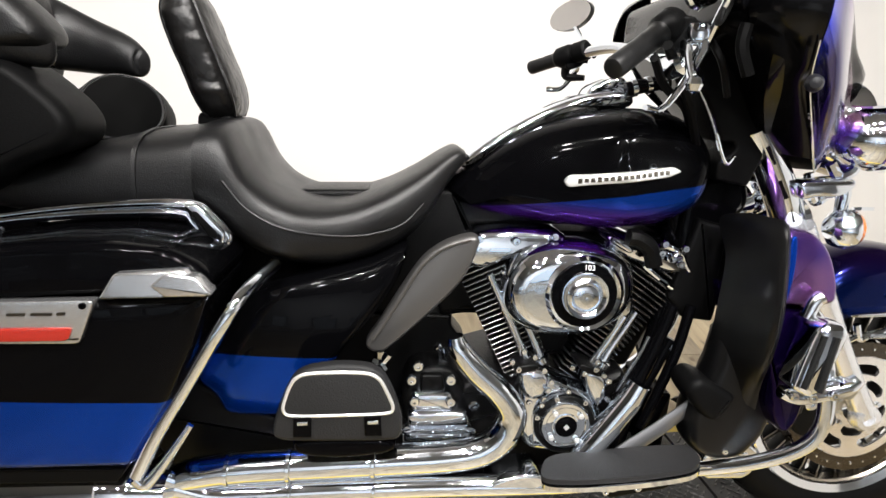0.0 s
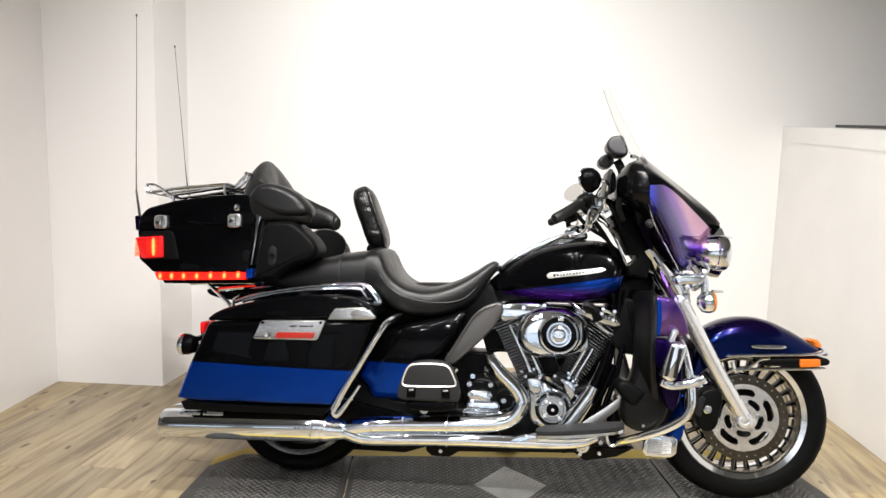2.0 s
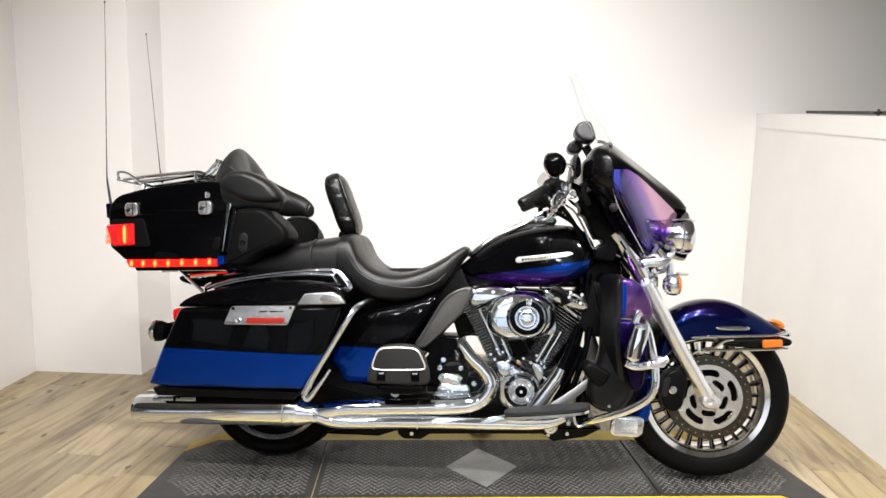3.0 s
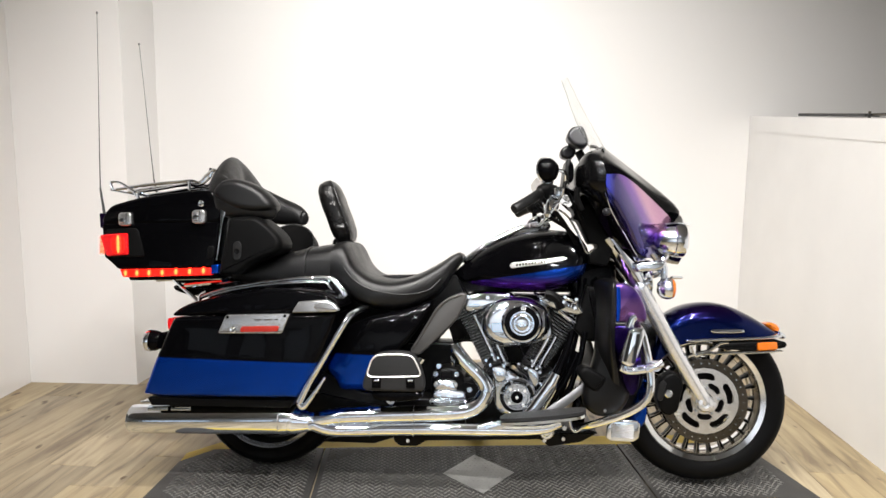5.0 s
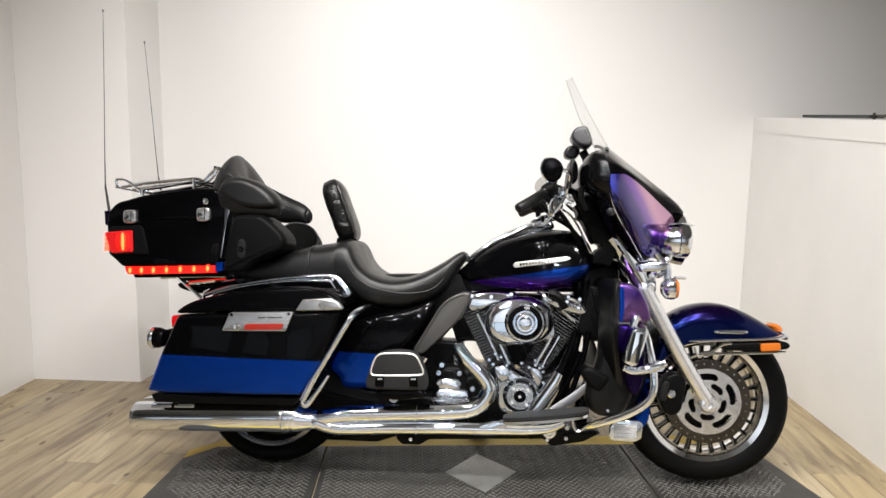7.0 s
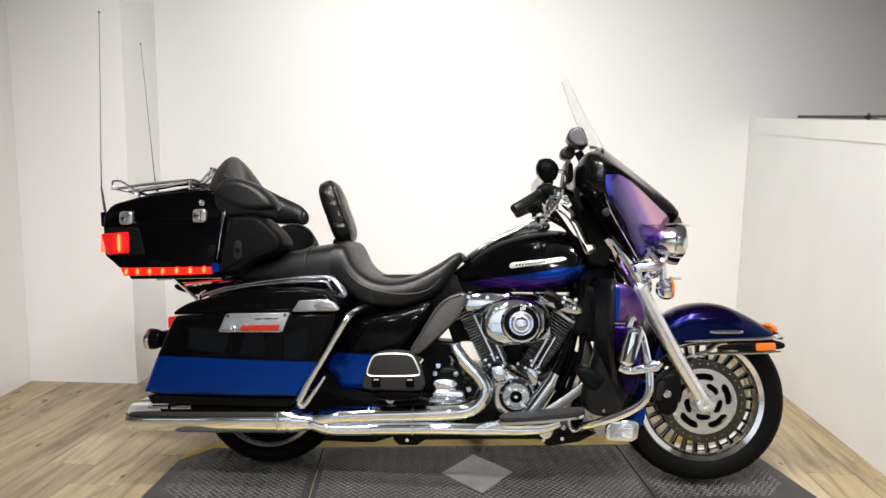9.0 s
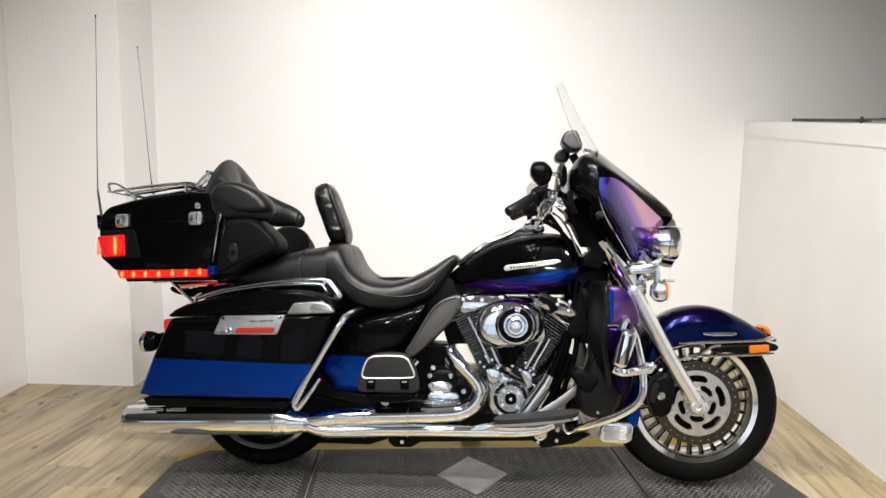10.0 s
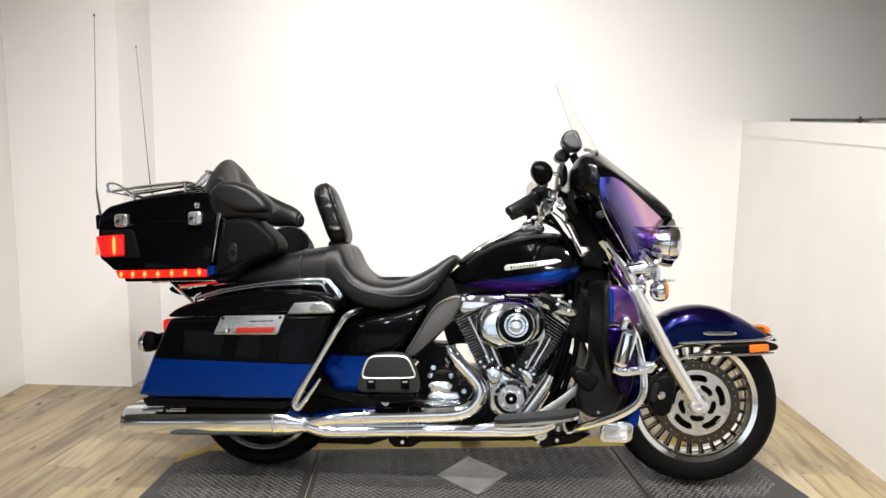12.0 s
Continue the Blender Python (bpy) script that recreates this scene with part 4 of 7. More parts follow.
for pts, rod in (([(0.0594, 0.419), (0.107, 0.4179), (0.1217, 0.3957), (0.1119, 0.3615), (0.0857, 0.3553), (0.0658, 0.3776)], [(-0.0006, -0.15, 0.5858), (0.0308, -0.15, 0.5237), (0.0631, -0.15, 0.4587), (0.0813, -0.15, 0.4177)]), ([(0.1818, 0.414), (0.2023, 0.4223), (0.2283, 0.4003), (0.2302, 0.3638), (0.2134, 0.3381), (0.1923, 0.3745)], [(0.2577, -0.15, 0.514), (0.24, -0.15, 0.4802), (0.2173, -0.15, 0.4402), (0.203, -0.15, 0.4114)])):
    m = N()
    slab(m, pts, -0.185, -0.1, 0.012, 0.008)
    lift = part("lifter_block", m, M_CHROME, bike, "chrome lifter block")
    m = N()
    for off in (0.0, 0.035):
        tube(m, [(x + off * 0.8, y + off * 0.5, z + off * 0.1) for x, y, z in rod], [0.0075, 0.0075, 0.008, 0.011], n=12)
        e = Vector(rod[-1]) + Vector((off * 0.8, off * 0.5, off * 0.1))
        lathe(m, [(0.012, -0.01), (0.017, -0.008), (0.017, 0.002), (0.012, 0.005)], e, axis=Vector(rod[-2]) - Vector(rod[-1]), n=16)
    part("pushrod_tube", m, M_CHROME, lift)
    bolts("lifter_bolt", [(x, -0.184, z) for x, z in pts[:4]], 0.006, 0.006, lift)
m = N()
slab(m, [(0.05, 0.4231), (0.093, 0.4329), (0.0993, 0.4198), (0.0553, 0.4077)], -0.188, -0.12, 0.004)
part("lifter_gasket", m, M_ENGINE, bike)
m = N()
slab(m, [(0.1726, 0.4348), (0.2156, 0.4191), (0.214, 0.4045), (0.1697, 0.4214)], -0.188, -0.12, 0.004)
part("lifter_gasket", m, M_ENGINE, bike)

bolts("stud", [(0.0452, -0.19, 0.436), (0.0856, -0.19, 0.4457), (0.0652, -0.19, 0.456), (0.1559, -0.19, 0.4276), (0.2007, -0.19, 0.4397), (0.2162, -0.19, 0.4135), (0.0826, -0.19, 0.3572), (0.1061, -0.19, 0.3531), (0.0998, -0.19, 0.3281), (0.1335, -0.19, 0.3649), (0.1531, -0.19, 0.381), (0.1161, -0.19, 0.3825), (0.187, -0.19, 0.3591), (0.1762, -0.19, 0.3294), (0.2207, -0.19, 0.314)], 0.0055, 0.006, bike)
m = N()
tube(m, [(0.2212, -0.16, 0.2307), (0.2414, -0.16, 0.2708), (0.2636, -0.16, 0.3104), (0.28, -0.16, 0.3413)], 0.011, n=12)
part("exhaust_side_tube", m, M_CHROME, bike)
m = N()
tube(m, [(0.2609, -0.15, 0.3641), (0.2789, -0.15, 0.3993), (0.2983, -0.15, 0.4388), (0.3112, -0.15, 0.4753)], [0.007, 0.007, 0.006, 0.005], n=10)
part("exhaust_side_tube", m, M_CHROME, bike)
m = N()
tube(m, [(0.3294, -0.14, 0.3274), (0.3429, -0.14, 0.3634), (0.3546, -0.14, 0.4106), (0.3618, -0.14, 0.4569)], 0.0035, n=8)
part("guard_wire", m, M_CHROME, bike)

# air cleaner
m = N()
oval = []
for i in range(28):
    a = i / 28 * 2 * math.pi
    c, q = math.cos(a), math.sin(a)
    oval.append((0.1445 + 0.1215 * math.copysign(abs(c) ** 0.86, c), 0.5645 + 0.088 * math.copysign(abs(q) ** 0.92, q) + 0.006 * c))
slab(m, oval, -0.19, -0.055, 0.045, 0.036, seg=8)
ac = part("air_cleaner", m, M_CHROME, bike, "oval chrome air cleaner cover")
m = N()
slab(m, [(0.2048, 0.6317), (0.2404, 0.6268), (0.2607, 0.6129), (0.2723, 0.5348), (0.2704, 0.5153), (0.2504, 0.506), (0.2245, 0.5009)], -0.153, -0.055, 0.008, cr=0.01)
part("back_plate", m, M_CHROME, ac)
A0 = (0.1640, -0.19, 0.5655)
m = N()
lathe(m, [(0.070, -0.01), (0.070, 0.004), (0.064, 0.010), (0.057, 0.004)], A0, n=56)
part("trim_ring", m, M_CHROME, ac)
m = N()
lathe(m, [(0.059, -0.004), (0.058, 0.0055), (0.042, 0.006)], A0, n=56)
part("insert_ring", m, M_BLACK, ac, "black insert ring with white numerals")
m = N()
lathe(m, [(0.043, 0.004), (0.043, 0.013), (0.040, 0.017), (0.037, 0.012), (0.032, 0.009), (0.026, 0.011), (0.022, 0.017), (0.012, 0.020), (0.0, 0.018)], A0, n=56)
part("medallion", m, M_CHROME, ac, "domed chrome medallion")


def lettering(words, size, thick):
    """Built-in font turned into a mesh that stands in the xz plane, facing -y."""
    cu = bpy.data.curves.new("lettering", "FONT")
    cu.body, cu.size, cu.extrude, cu.align_x, cu.align_y = words, size, thick, "CENTER", "CENTER"
    src = new("lettering", cu)
    me = bpy.data.meshes.new_from_object(src.evaluated_get(bpy.context.evaluated_depsgraph_get()))
    bpy.data.objects.remove(src)
    me.transform(Matrix.Rotation(math.pi / 2, 4, "X"))
    me.materials.clear()
    return me


num = lettering("103", 0.0135, 0.0006)
num.materials.append(M_WHITE)
num.transform(Matrix.Translation((A0[0] + 0.004, A0[1] - 0.0063, A0[2] + 0.0502)))
ob = new("numerals", num)
ob.parent = ac
tagged(ob, "white numerals 103 on the ring")

# transmission side, chrome clutch release cover
m = N()
slab(m, [(-0.1445, 0.2597), (-0.1508, 0.3489), (-0.134, 0.3873), (-0.0942, 0.3991), (-0.0482, 0.3926), (-0.0202, 0.3515), (0.0033, 0.3073), (-0.001, 0.2446)], -0.135, 0, 0.015)
tr = part("transmission_cover", m, M_ENGINE, bike, "black transmission side cover with bright bolts")
m = N()
slab(m, [(-0.1141, 0.3868), (-0.074, 0.3877), (-0.0683, 0.3553), (-0.1147, 0.3543)], -0.148, -0.11, 0.005, cr=0.006)
part("cover_boss", m, M_ENGINE, tr)
m = N()
slab(m, [(-0.1464, 0.2852), (-0.1386, 0.2919), (-0.0219, 0.2938), (-0.0112, 0.2851), (-0.0117, 0.2616), (-0.1454, 0.2576)], -0.175, -0.1, 0.007, cr=0.008)
rc = part("release_cover", m, M_CHROME, tr, "stepped chrome clutch release cover")
for pts, y in (([(-0.1375, 0.316), (-0.1278, 0.3226), (-0.0338, 0.3243), (-0.0231, 0.3136), (-0.0197, 0.2916), (-0.1385, 0.2897)], -0.169), ([(-0.1309, 0.3506), (-0.1253, 0.3572), (-0.0618, 0.3585), (-0.0544, 0.3521), (-0.0527, 0.3196), (-0.1297, 0.3183)], -0.164)):
    m = N()
    slab(m, pts, y, -0.10, 0.008, cr=0.009)
    part("cover_step", m, M_CHROME, tr)
for pts in ([(-0.1308, 0.2921), (-0.0275, 0.2936), (-0.0271, 0.2871), (-0.1306, 0.2855)], [(-0.1323, 0.2801), (-0.0228, 0.2817), (-0.0224, 0.2751), (-0.1321, 0.2735)]):
    m = N()
    slab(m, pts, -0.179, -0.17, 0.0015, k=0)
    part("cover_rib", m, M_CHROME, tr)
bolts("cover_ear", [(-0.1259, -0.168, 0.344), (-0.0587, -0.168, 0.3452), (-0.1394, -0.168, 0.2853), (-0.0181, -0.168, 0.285)], 0.0095, 0.006, tr)
bolts("cover_bolt", [(-0.1315, -0.137, 0.3732), (-0.0579, -0.137, 0.3748), (-0.0109, -0.137, 0.3229), (-0.1207, -0.137, 0.4015)], 0.0105, 0.008, tr)
for pts, rad in (([(-0.2063, -0.14, 0.4124), (-0.1924, -0.14, 0.4064), (-0.1772, -0.14, 0.4258)], 0.010), ([(-0.1911, -0.14, 0.4297), (-0.1894, -0.14, 0.4064), (-0.1821, -0.14, 0.3938)], 0.008), ([(-0.084, -0.1, 0.4305), (-0.0746, -0.1, 0.4088), (-0.0756, -0.1, 0.3867)], 0.008), ([(-0.0671, -0.1, 0.4233), (-0.0675, -0.1, 0.3924)], 0.006)):
    m = N()
    tube(m, pts, rad, n=8)
    part("linkage", m, M_CHROME, bike)

# satin heat deflector behind the rear cylinder
m = N()
slab(m, [(-0.2203, 0.4597), (-0.1993, 0.4909), (-0.1617, 0.5569), (-0.1239, 0.6187), (-0.0850, 0.6484), (-0.0398, 0.6644), (-0.0235, 0.6570), (-0.0321, 0.6208), (-0.0561, 0.5719), (-0.1099, 0.5153), (-0.1640, 0.4626), (-0.1873, 0.4433), (-0.2096, 0.4442)], -0.185, -0.14, 0.012, 0.008)
de = part("heat_deflector", m, M_SATIN, bike, "satin charcoal heat deflector")
m = N()
tube(m, [(-0.2059, -0.186, 0.47), (-0.1685, -0.186, 0.5333), (-0.1276, -0.186, 0.6044), (-0.0894, -0.186, 0.6397), (-0.0428, -0.186, 0.6576)], 0.0045, n=8)
part("deflector_ridge", m, M_SATIN, de)

# fuel tank with console and badge
def tankwarp(x, y, z):
    f = min(1.0, max(0.0, (x + 0.08) / 0.30))
    top = max(0.0, (z - 0.70) / 0.25)
    return (x, y * (0.36 + 0.64 * f ** 0.9) * (1 - 0.35 * min(1, top) ** 1.5), z)


TB0, TB1 = (0.0041, 0.7027), (0.333, 0.7623)
TS = (TB1[1] - TB0[1]) / (TB1[0] - TB0[0])
M_TANK = two_tone("tank_two_tone_paint", TB0[1] - TS * TB0[0], TS, lower=(0.004, 0.030, 0.20), sheen_fade=((0.055, 0.006, 0.17), 0.735, 0.690))
TANK = [(-0.0886, 0.7227), (-0.0444, 0.7641), (0.0098, 0.8099), (0.0804, 0.8519), (0.1615, 0.8776), (0.2424, 0.8929), (0.322, 0.890), (0.370, 0.868), (0.398, 0.826)] + [(0.400, 0.7836), (0.378, 0.7208), (0.3205, 0.6845), (0.2137, 0.6674), (0.1048, 0.6726), (0.0048, 0.6823), (-0.064, 0.6995)]
m = N()
slab(m, TANK, -0.195, 0.195, 0.13, 0.05, k=2, seg=8, warp=tankwarp)
tank = part("fuel_tank", m, M_TANK, bike, "black fuel tank with a blue lower panel")
m = N()
slab(m, [(-0.0619, 0.7695), (-0.0256, 0.8046), (0.0394, 0.851), (0.1107, 0.8891), (0.1615, 0.9096), (0.2125, 0.9218), (0.2637, 0.9235), (0.2691, 0.8905), (0.1629, 0.8743), (0.0812, 0.8462), (0.0101, 0.8017), (-0.0407, 0.762)], -0.055, 0.055, 0.02, 0.012)
slab(m, [(0.1721, 0.9037), (0.1855, 0.9292), (0.2218, 0.947), (0.2546, 0.9481), (0.2642, 0.9111)], -0.035, 0.035, 0.01)
part("tank_console", m, M_CHROME, tank, "chrome tank console with filler cap")
BADGE = [(0.1177, 0.7595), (0.127, 0.7717), (0.158, 0.7749), (0.2352, 0.7858), (0.3003, 0.7962), (0.316, 0.789), (0.2933, 0.7783), (0.2358, 0.7682), (0.1491, 0.7549), (0.1259, 0.75)]
m = N()


tank_tree = BVHTree.FromPolygons([v.co.copy() for v in tank.data.vertices], [tuple(p.vertices) for p in tank.data.polygons])


def badgewarp(x, y, z):
    """Lays a flat piece on the tank's side; y counts outwards from the paint."""
    hit = tank_tree.ray_cast(Vector((x, -1, z)), Vector((0, 1, 0)))[0]
    return (x, (hit.y if hit else -0.12) + y, z)


slab(m, BADGE, -0.007, 0.012, 0.003, cr=0.006, warp=badgewarp)
bd = part("tank_badge", m, M_SILVER, tank, "long silver tank badge")
B0, B1 = (0.141, 0.7625), (0.2853, 0.7858)
for i in range(15):
    f = i / 14
    m = N()
    x0, z0 = B0[0] + (B1[0] - B0[0]) * f, B0[1] + (B1[1] - B0[1]) * f
    tall = 0.0034 if i % 3 else 0.0042
    slab(m, [(x0, z0 - tall), (x0 + 0.0065, z0 - tall + 0.0006), (x0 + 0.0065, z0 + tall + 0.0006), (x0, z0 + tall)], -0.0085, 0.0, 0.0004, k=0, seg=1, warp=badgewarp)
    part("badge_bar", m, M_STEEL, tank)

# seat, passenger pad, rider backrest
SEAT_TOP = [(-0.5335, 0.8038), (-0.5169, 0.8237), (-0.4956, 0.833), (-0.4697, 0.8361), (-0.4519, 0.8239), (-0.4238, 0.7674), (-0.3856, 0.7285), (-0.3311, 0.7073), (-0.267, 0.7058), (-0.1977, 0.7276), (-0.1356, 0.7617), (-0.0883, 0.7931), (-0.0636, 0.8045), (-0.0465, 0.7968)]
SEAT_BOT = [(-0.5032, 0.6783), (-0.471, 0.6491), (-0.4285, 0.6185), (-0.3762, 0.5964), (-0.2837, 0.5845), (-0.2131, 0.5978), (-0.1595, 0.6244), (-0.1206, 0.6603), (-0.0924, 0.7097), (-0.0659, 0.7509), (-0.0431, 0.7798)]


def seat_half(f):
    return 0.075 + 0.125 * (1 - max(0.0, f - 0.35) / 0.65) ** 0.8 if f < 0.995 else 0.06


m = N()
loft_x(m, SEAT_TOP, SEAT_BOT, seat_half, power=3.5)
st = part("rider_seat", m, M_VINYL, bike, "scooped black vinyl rider seat")
m = N()
tube(m, [(x, -0.007 - seat_half((x - SEAT_TOP[0][0]) / (SEAT_TOP[-1][0] - SEAT_TOP[0][0])), z) for x, z in [(-0.4538, 0.7418), (-0.4157, 0.6976), (-0.3602, 0.6682), (-0.2896, 0.6534), (-0.22, 0.6525), (-0.1612, 0.6688), (-0.1233, 0.7058)]], 0.002, n=6)
part("seam_piping", m, M_VINYL, st)
m = N()
loft_x(m, [(-0.8828, 0.7236), (-0.8173, 0.7543), (-0.7188, 0.7818), (-0.6209, 0.807), (-0.5559, 0.8201), (-0.5127, 0.826), (-0.48, 0.8229)], [(-0.8672, 0.6736), (-0.7713, 0.6571), (-0.6448, 0.6421), (-0.5194, 0.6231), (-0.4124, 0.6238)], lambda f: 0.17 + 0.02 * f, power=3.5)
ps = part("passenger_seat", m, M_VINYL, bike, "black vinyl passenger seat")
m = N()
loft_x(m, [(-0.6319, 0.8087), (-0.6037, 0.8151)], [(-0.5965, 0.6319), (-0.561, 0.6274)], lambda f: 0.189, n=4, power=3.5)
part("seat_strap", m, M_VINYL, ps, "black strap across the seat")
m = N()
axis_line = spline([(-0.4861, 0, 0.8237), (-0.5135, 0, 0.9031), (-0.5454, 0, 0.9826), (-0.5752, 0, 1.0644)], 16)
PADN = len(axis_line)
rings = []
for i, p in enumerate(axis_line):
    f = i / (PADN - 1)
    d = (axis_line[min(i + 1, PADN - 1)] - axis_line[max(i - 1, 0)]).normalized()
    fwd = Vector((d.z, 0, -d.x))
    end = max(0.0, 1 - max(abs(f - 0.5) * 2 - 0.5, 0) ** 2 / 0.25) ** 0.5
    wide, deep = 0.088 * (0.06 + 0.94 * end) * (0.9 + 0.1 * math.sin(f * 3.1)), 0.040 * (0.08 + 0.92 * end)
    ring = []
    for j in range(48):
        ang = 2 * math.pi * j / 48
        ca, sa = math.cos(ang), math.sin(ang)
        o = Vector((0, -wide * math.copysign(abs(ca) ** 0.7, ca), 0)) + fwd * deep * math.copysign(abs(sa) ** 0.7, sa)
        q = p + o
        side = max(0.0, abs(ca) - 0.55) / 0.45
        pleat = noise.noise(Vector((q.x * 9, 0, q.z * 62))) * 0.0050 * side
        crease = pleat + noise.noise(Vector((q.x * 18, q.y * 22, q.z * 30))) * 0.0022 + noise.noise(q * 90) * 0.0007 - 0.003 * side
        ring.append(m.verts.new(q + o.normalized() * crease * end))
    rings.append(ring)
bridge(m, rings)
seams = [[rings[i][j].co.copy() for i in range(2, PADN - 2)] for j in (6, 42, 18, 30)]
rb = part("rider_backrest", m, M_WRINKLE, bike, "black wrinkled vinyl rider backrest")
for line in seams:
    m = N()
    tube(m, line[::3] + [line[-1]], 0.0032, n=6)
    part("piping", m, M_VINYL, rb)
m = N()
slab(m, [(-0.5356, 0.848), (-0.4784, 0.8501), (-0.4682, 0.8157), (-0.5387, 0.8131)], -0.05, 0.05, 0.01)
part("backrest_mount", m, M_PLASTIC, rb)

# tour trunk
m = N()
slab(m, [(-1.3276, 0.8782), (-0.8938, 0.8926), (-0.8978, 0.8357), (-0.9103, 0.7298), (-1.2625, 0.7159), (-1.2894, 0.7395), (-1.3161, 0.7591)], -0.2245, 0.2245, 0.008, 0.006, cr=0.010)
tk = part("luggage_trunk", m, M_BLACK, bike, "gloss black luggage trunk with red lights")
m = N()
slab(m, [(-1.3295, 0.872), (-1.3266, 0.9071), (-1.2978, 0.943), (-1.1915, 0.973), (-1.0855, 0.9904), (-0.9802, 1.0016), (-0.9213, 1.0012), (-0.8991, 0.9694), (-0.8871, 0.9333), (-0.8936, 0.8865)], -0.226, 0.226, 0.016, 0.012, cr=0.02)
part("trunk_lid", m, M_BLACK, tk, "gloss black trunk lid")
m = N()
slab(m, [(-0.9082, 0.9873), (-0.8863, 0.9598), (-0.8707, 0.9322), (-0.8813, 0.8876), (-0.8875, 0.8352), (-0.8967, 0.7545), (-0.9029, 0.7543), (-0.8958, 0.8349), (-0.8896, 0.8874), (-0.8811, 0.9318), (-0.8945, 0.9555)], -0.229, -0.18, 0.004)
part("trunk_edge_trim", m, M_CHROME, tk)
m = N()
slab(m, [(-1.2518, 0.7164), (-0.9201, 0.7295), (-0.919, 0.7035), (-1.2378, 0.6885)], -0.232, -0.20, 0.003, k=1)
bar = part("light_bar", m, M_LEDBAR, bike, "glowing red light bar with small bright lamps")
for q in [(-1.2289, -0.2315, 0.7032), (-1.1866, -0.2315, 0.7049), (-1.1424, -0.2315, 0.7066), (-1.0941, -0.2315, 0.7086), (-1.044, -0.2315, 0.7126), (-0.994, -0.2315, 0.7146), (-0.9442, -0.2315, 0.7186)]:
    m = N()
    lathe(m, [(0.0140, 0), (0.0135, 0.001), (0.0, 0.0014)], q, n=16, sx=0.75)
    part("led_halo", m, M_LEDHALO, bar)
    m = N()
    lathe(m, [(0.0095, 0.0012), (0.0085, 0.0022), (0.0, 0.0026)], q, n=14, sx=0.55)
    part("led", m, M_LED, bar)
# small blue reflection on the trunk, built as a painted piece
m = N()
slab(m, [(-0.9184, 0.7396), (-0.8937, 0.7426), (-0.8903, 0.7107), (-0.9171, 0.7056)], -0.231, -0.19, 0.003, k=1)
part("blue_glint_piece", m, M_BLUE, tk)
m = N()
slab(m, [(-1.3266, 0.8361), (-1.2244, 0.8457), (-1.219, 0.7686), (-1.2999, 0.7614)], -0.238, -0.13, 0.006, cr=0.008)
tl = part("tail_lamp", m, M_RED, bike, "red corner tail lamp, lit")
m = N()
slab(m, [(-1.2690, 0.8370), (-1.2440, 0.8395), (-1.2400, 0.7725), (-1.2640, 0.7700)], -0.2395, -0.22, 0.003)
part("lamp_glow", m, M_LEDHALO, tl)
m = N()
slab(m, [(-1.2860, 0.8345), (-1.2320, 0.8390), (-1.2270, 0.7735), (-1.2790, 0.7685)], -0.2390, -0.22, 0.003)
part("outer_glow", m, M_LEDBAR, tl)
m = N()
slab(m, [(-1.2620, 0.8345), (-1.2520, 0.8355), (-1.2480, 0.7745), (-1.2580, 0.7735)], -0.2412, -0.22, 0.002)
part("lamp_filament", m, M_LED, tl)
for k in range(4):
    m = N()
    zr = 0.778 + 0.0165 * k
    slab(m, [(-1.3215, zr), (-1.226, zr + 0.006), (-1.226, zr + 0.0075), (-1.3215, zr + 0.0015)], -0.2405, -0.236, 0.0004, k=0, seg=1)
    part("lens_rib", m, M_RED, tl)
m = N()
bm_box(m, -1.3330, -1.3250, -0.225, -0.10, 0.770, 0.835, 0.003)
part("rear_lens", m, M_REARLAMP, tl, "lit red rear-facing lens")
m = N()
slab(m, [(-1.3125, 0.857), (-1.2017, 0.8648), (-1.1886, 0.8551), (-1.1614, 0.7626), (-1.2998, 0.7574)], -0.231, -0.12, 0.004, cr=0.012)
part("lamp_housing", m, M_PLASTIC, tk, "dark lamp housing")
for pts in ([(-1.2596, 0.9089), (-1.2514, 0.9173), (-1.2154, 0.9185), (-1.2107, 0.9085), (-1.2094, 0.8761), (-1.2176, 0.8697), (-1.2515, 0.8686), (-1.2583, 0.8785)], [(-0.9906, 0.9215), (-0.9847, 0.9297), (-0.9474, 0.9329), (-0.9407, 0.9211), (-0.9415, 0.889), (-0.9495, 0.8827), (-0.9828, 0.8816), (-0.9893, 0.8894)]):
    m = N()
    slab(m, pts, -0.24, -0.215, 0.006, k=1)
    la = part("trunk_latch", m, M_PLATED, tk, "chrome trunk latch")
    lx0, lx1, lz0, lz1 = min(p[0] for p in pts), max(p[0] for p in pts), min(p[1] for p in pts), max(p[1] for p in pts)
    m = N()
    slab(m, [(lx0 + 0.030, lz1 - 0.006), (lx0 + 0.0325, lz1 - 0.006), (lx0 + 0.0335, lz0 + 0.006), (lx0 + 0.031, lz0 + 0.006)], -0.2408, -0.236, 0.0006, k=0, seg=1)
    part("latch_slot", m, M_ENGINE, la)
    m = N()
    slab(m, [(lx0 + 0.006, lz0 + 0.030), (lx0 + 0.028, lz0 + 0.0305), (lx0 + 0.0285, lz0 + 0.012), (lx0 + 0.0065, lz0 + 0.0115)], -0.245, -0.238, 0.0025, k=1)
    part("latch_lever", m, M_CHROME, la)
m = N()
lathe(m, [(0.011, -0.01), (0.011, 0.006), (0.007, 0.009), (0.0, 0.007)], (-0.9608, -0.225, 0.953), n=16)
part("trunk_lock", m, M_CHROME, tk)
m = N()
slab(m, [(-0.9336, 0.8052), (-0.9066, 0.8062), (-0.909, 0.762), (-0.9359, 0.761)], -0.231, -0.21, 0.003)
part("trunk_reflector", m, M_PLASTIC, tk)
m = N()
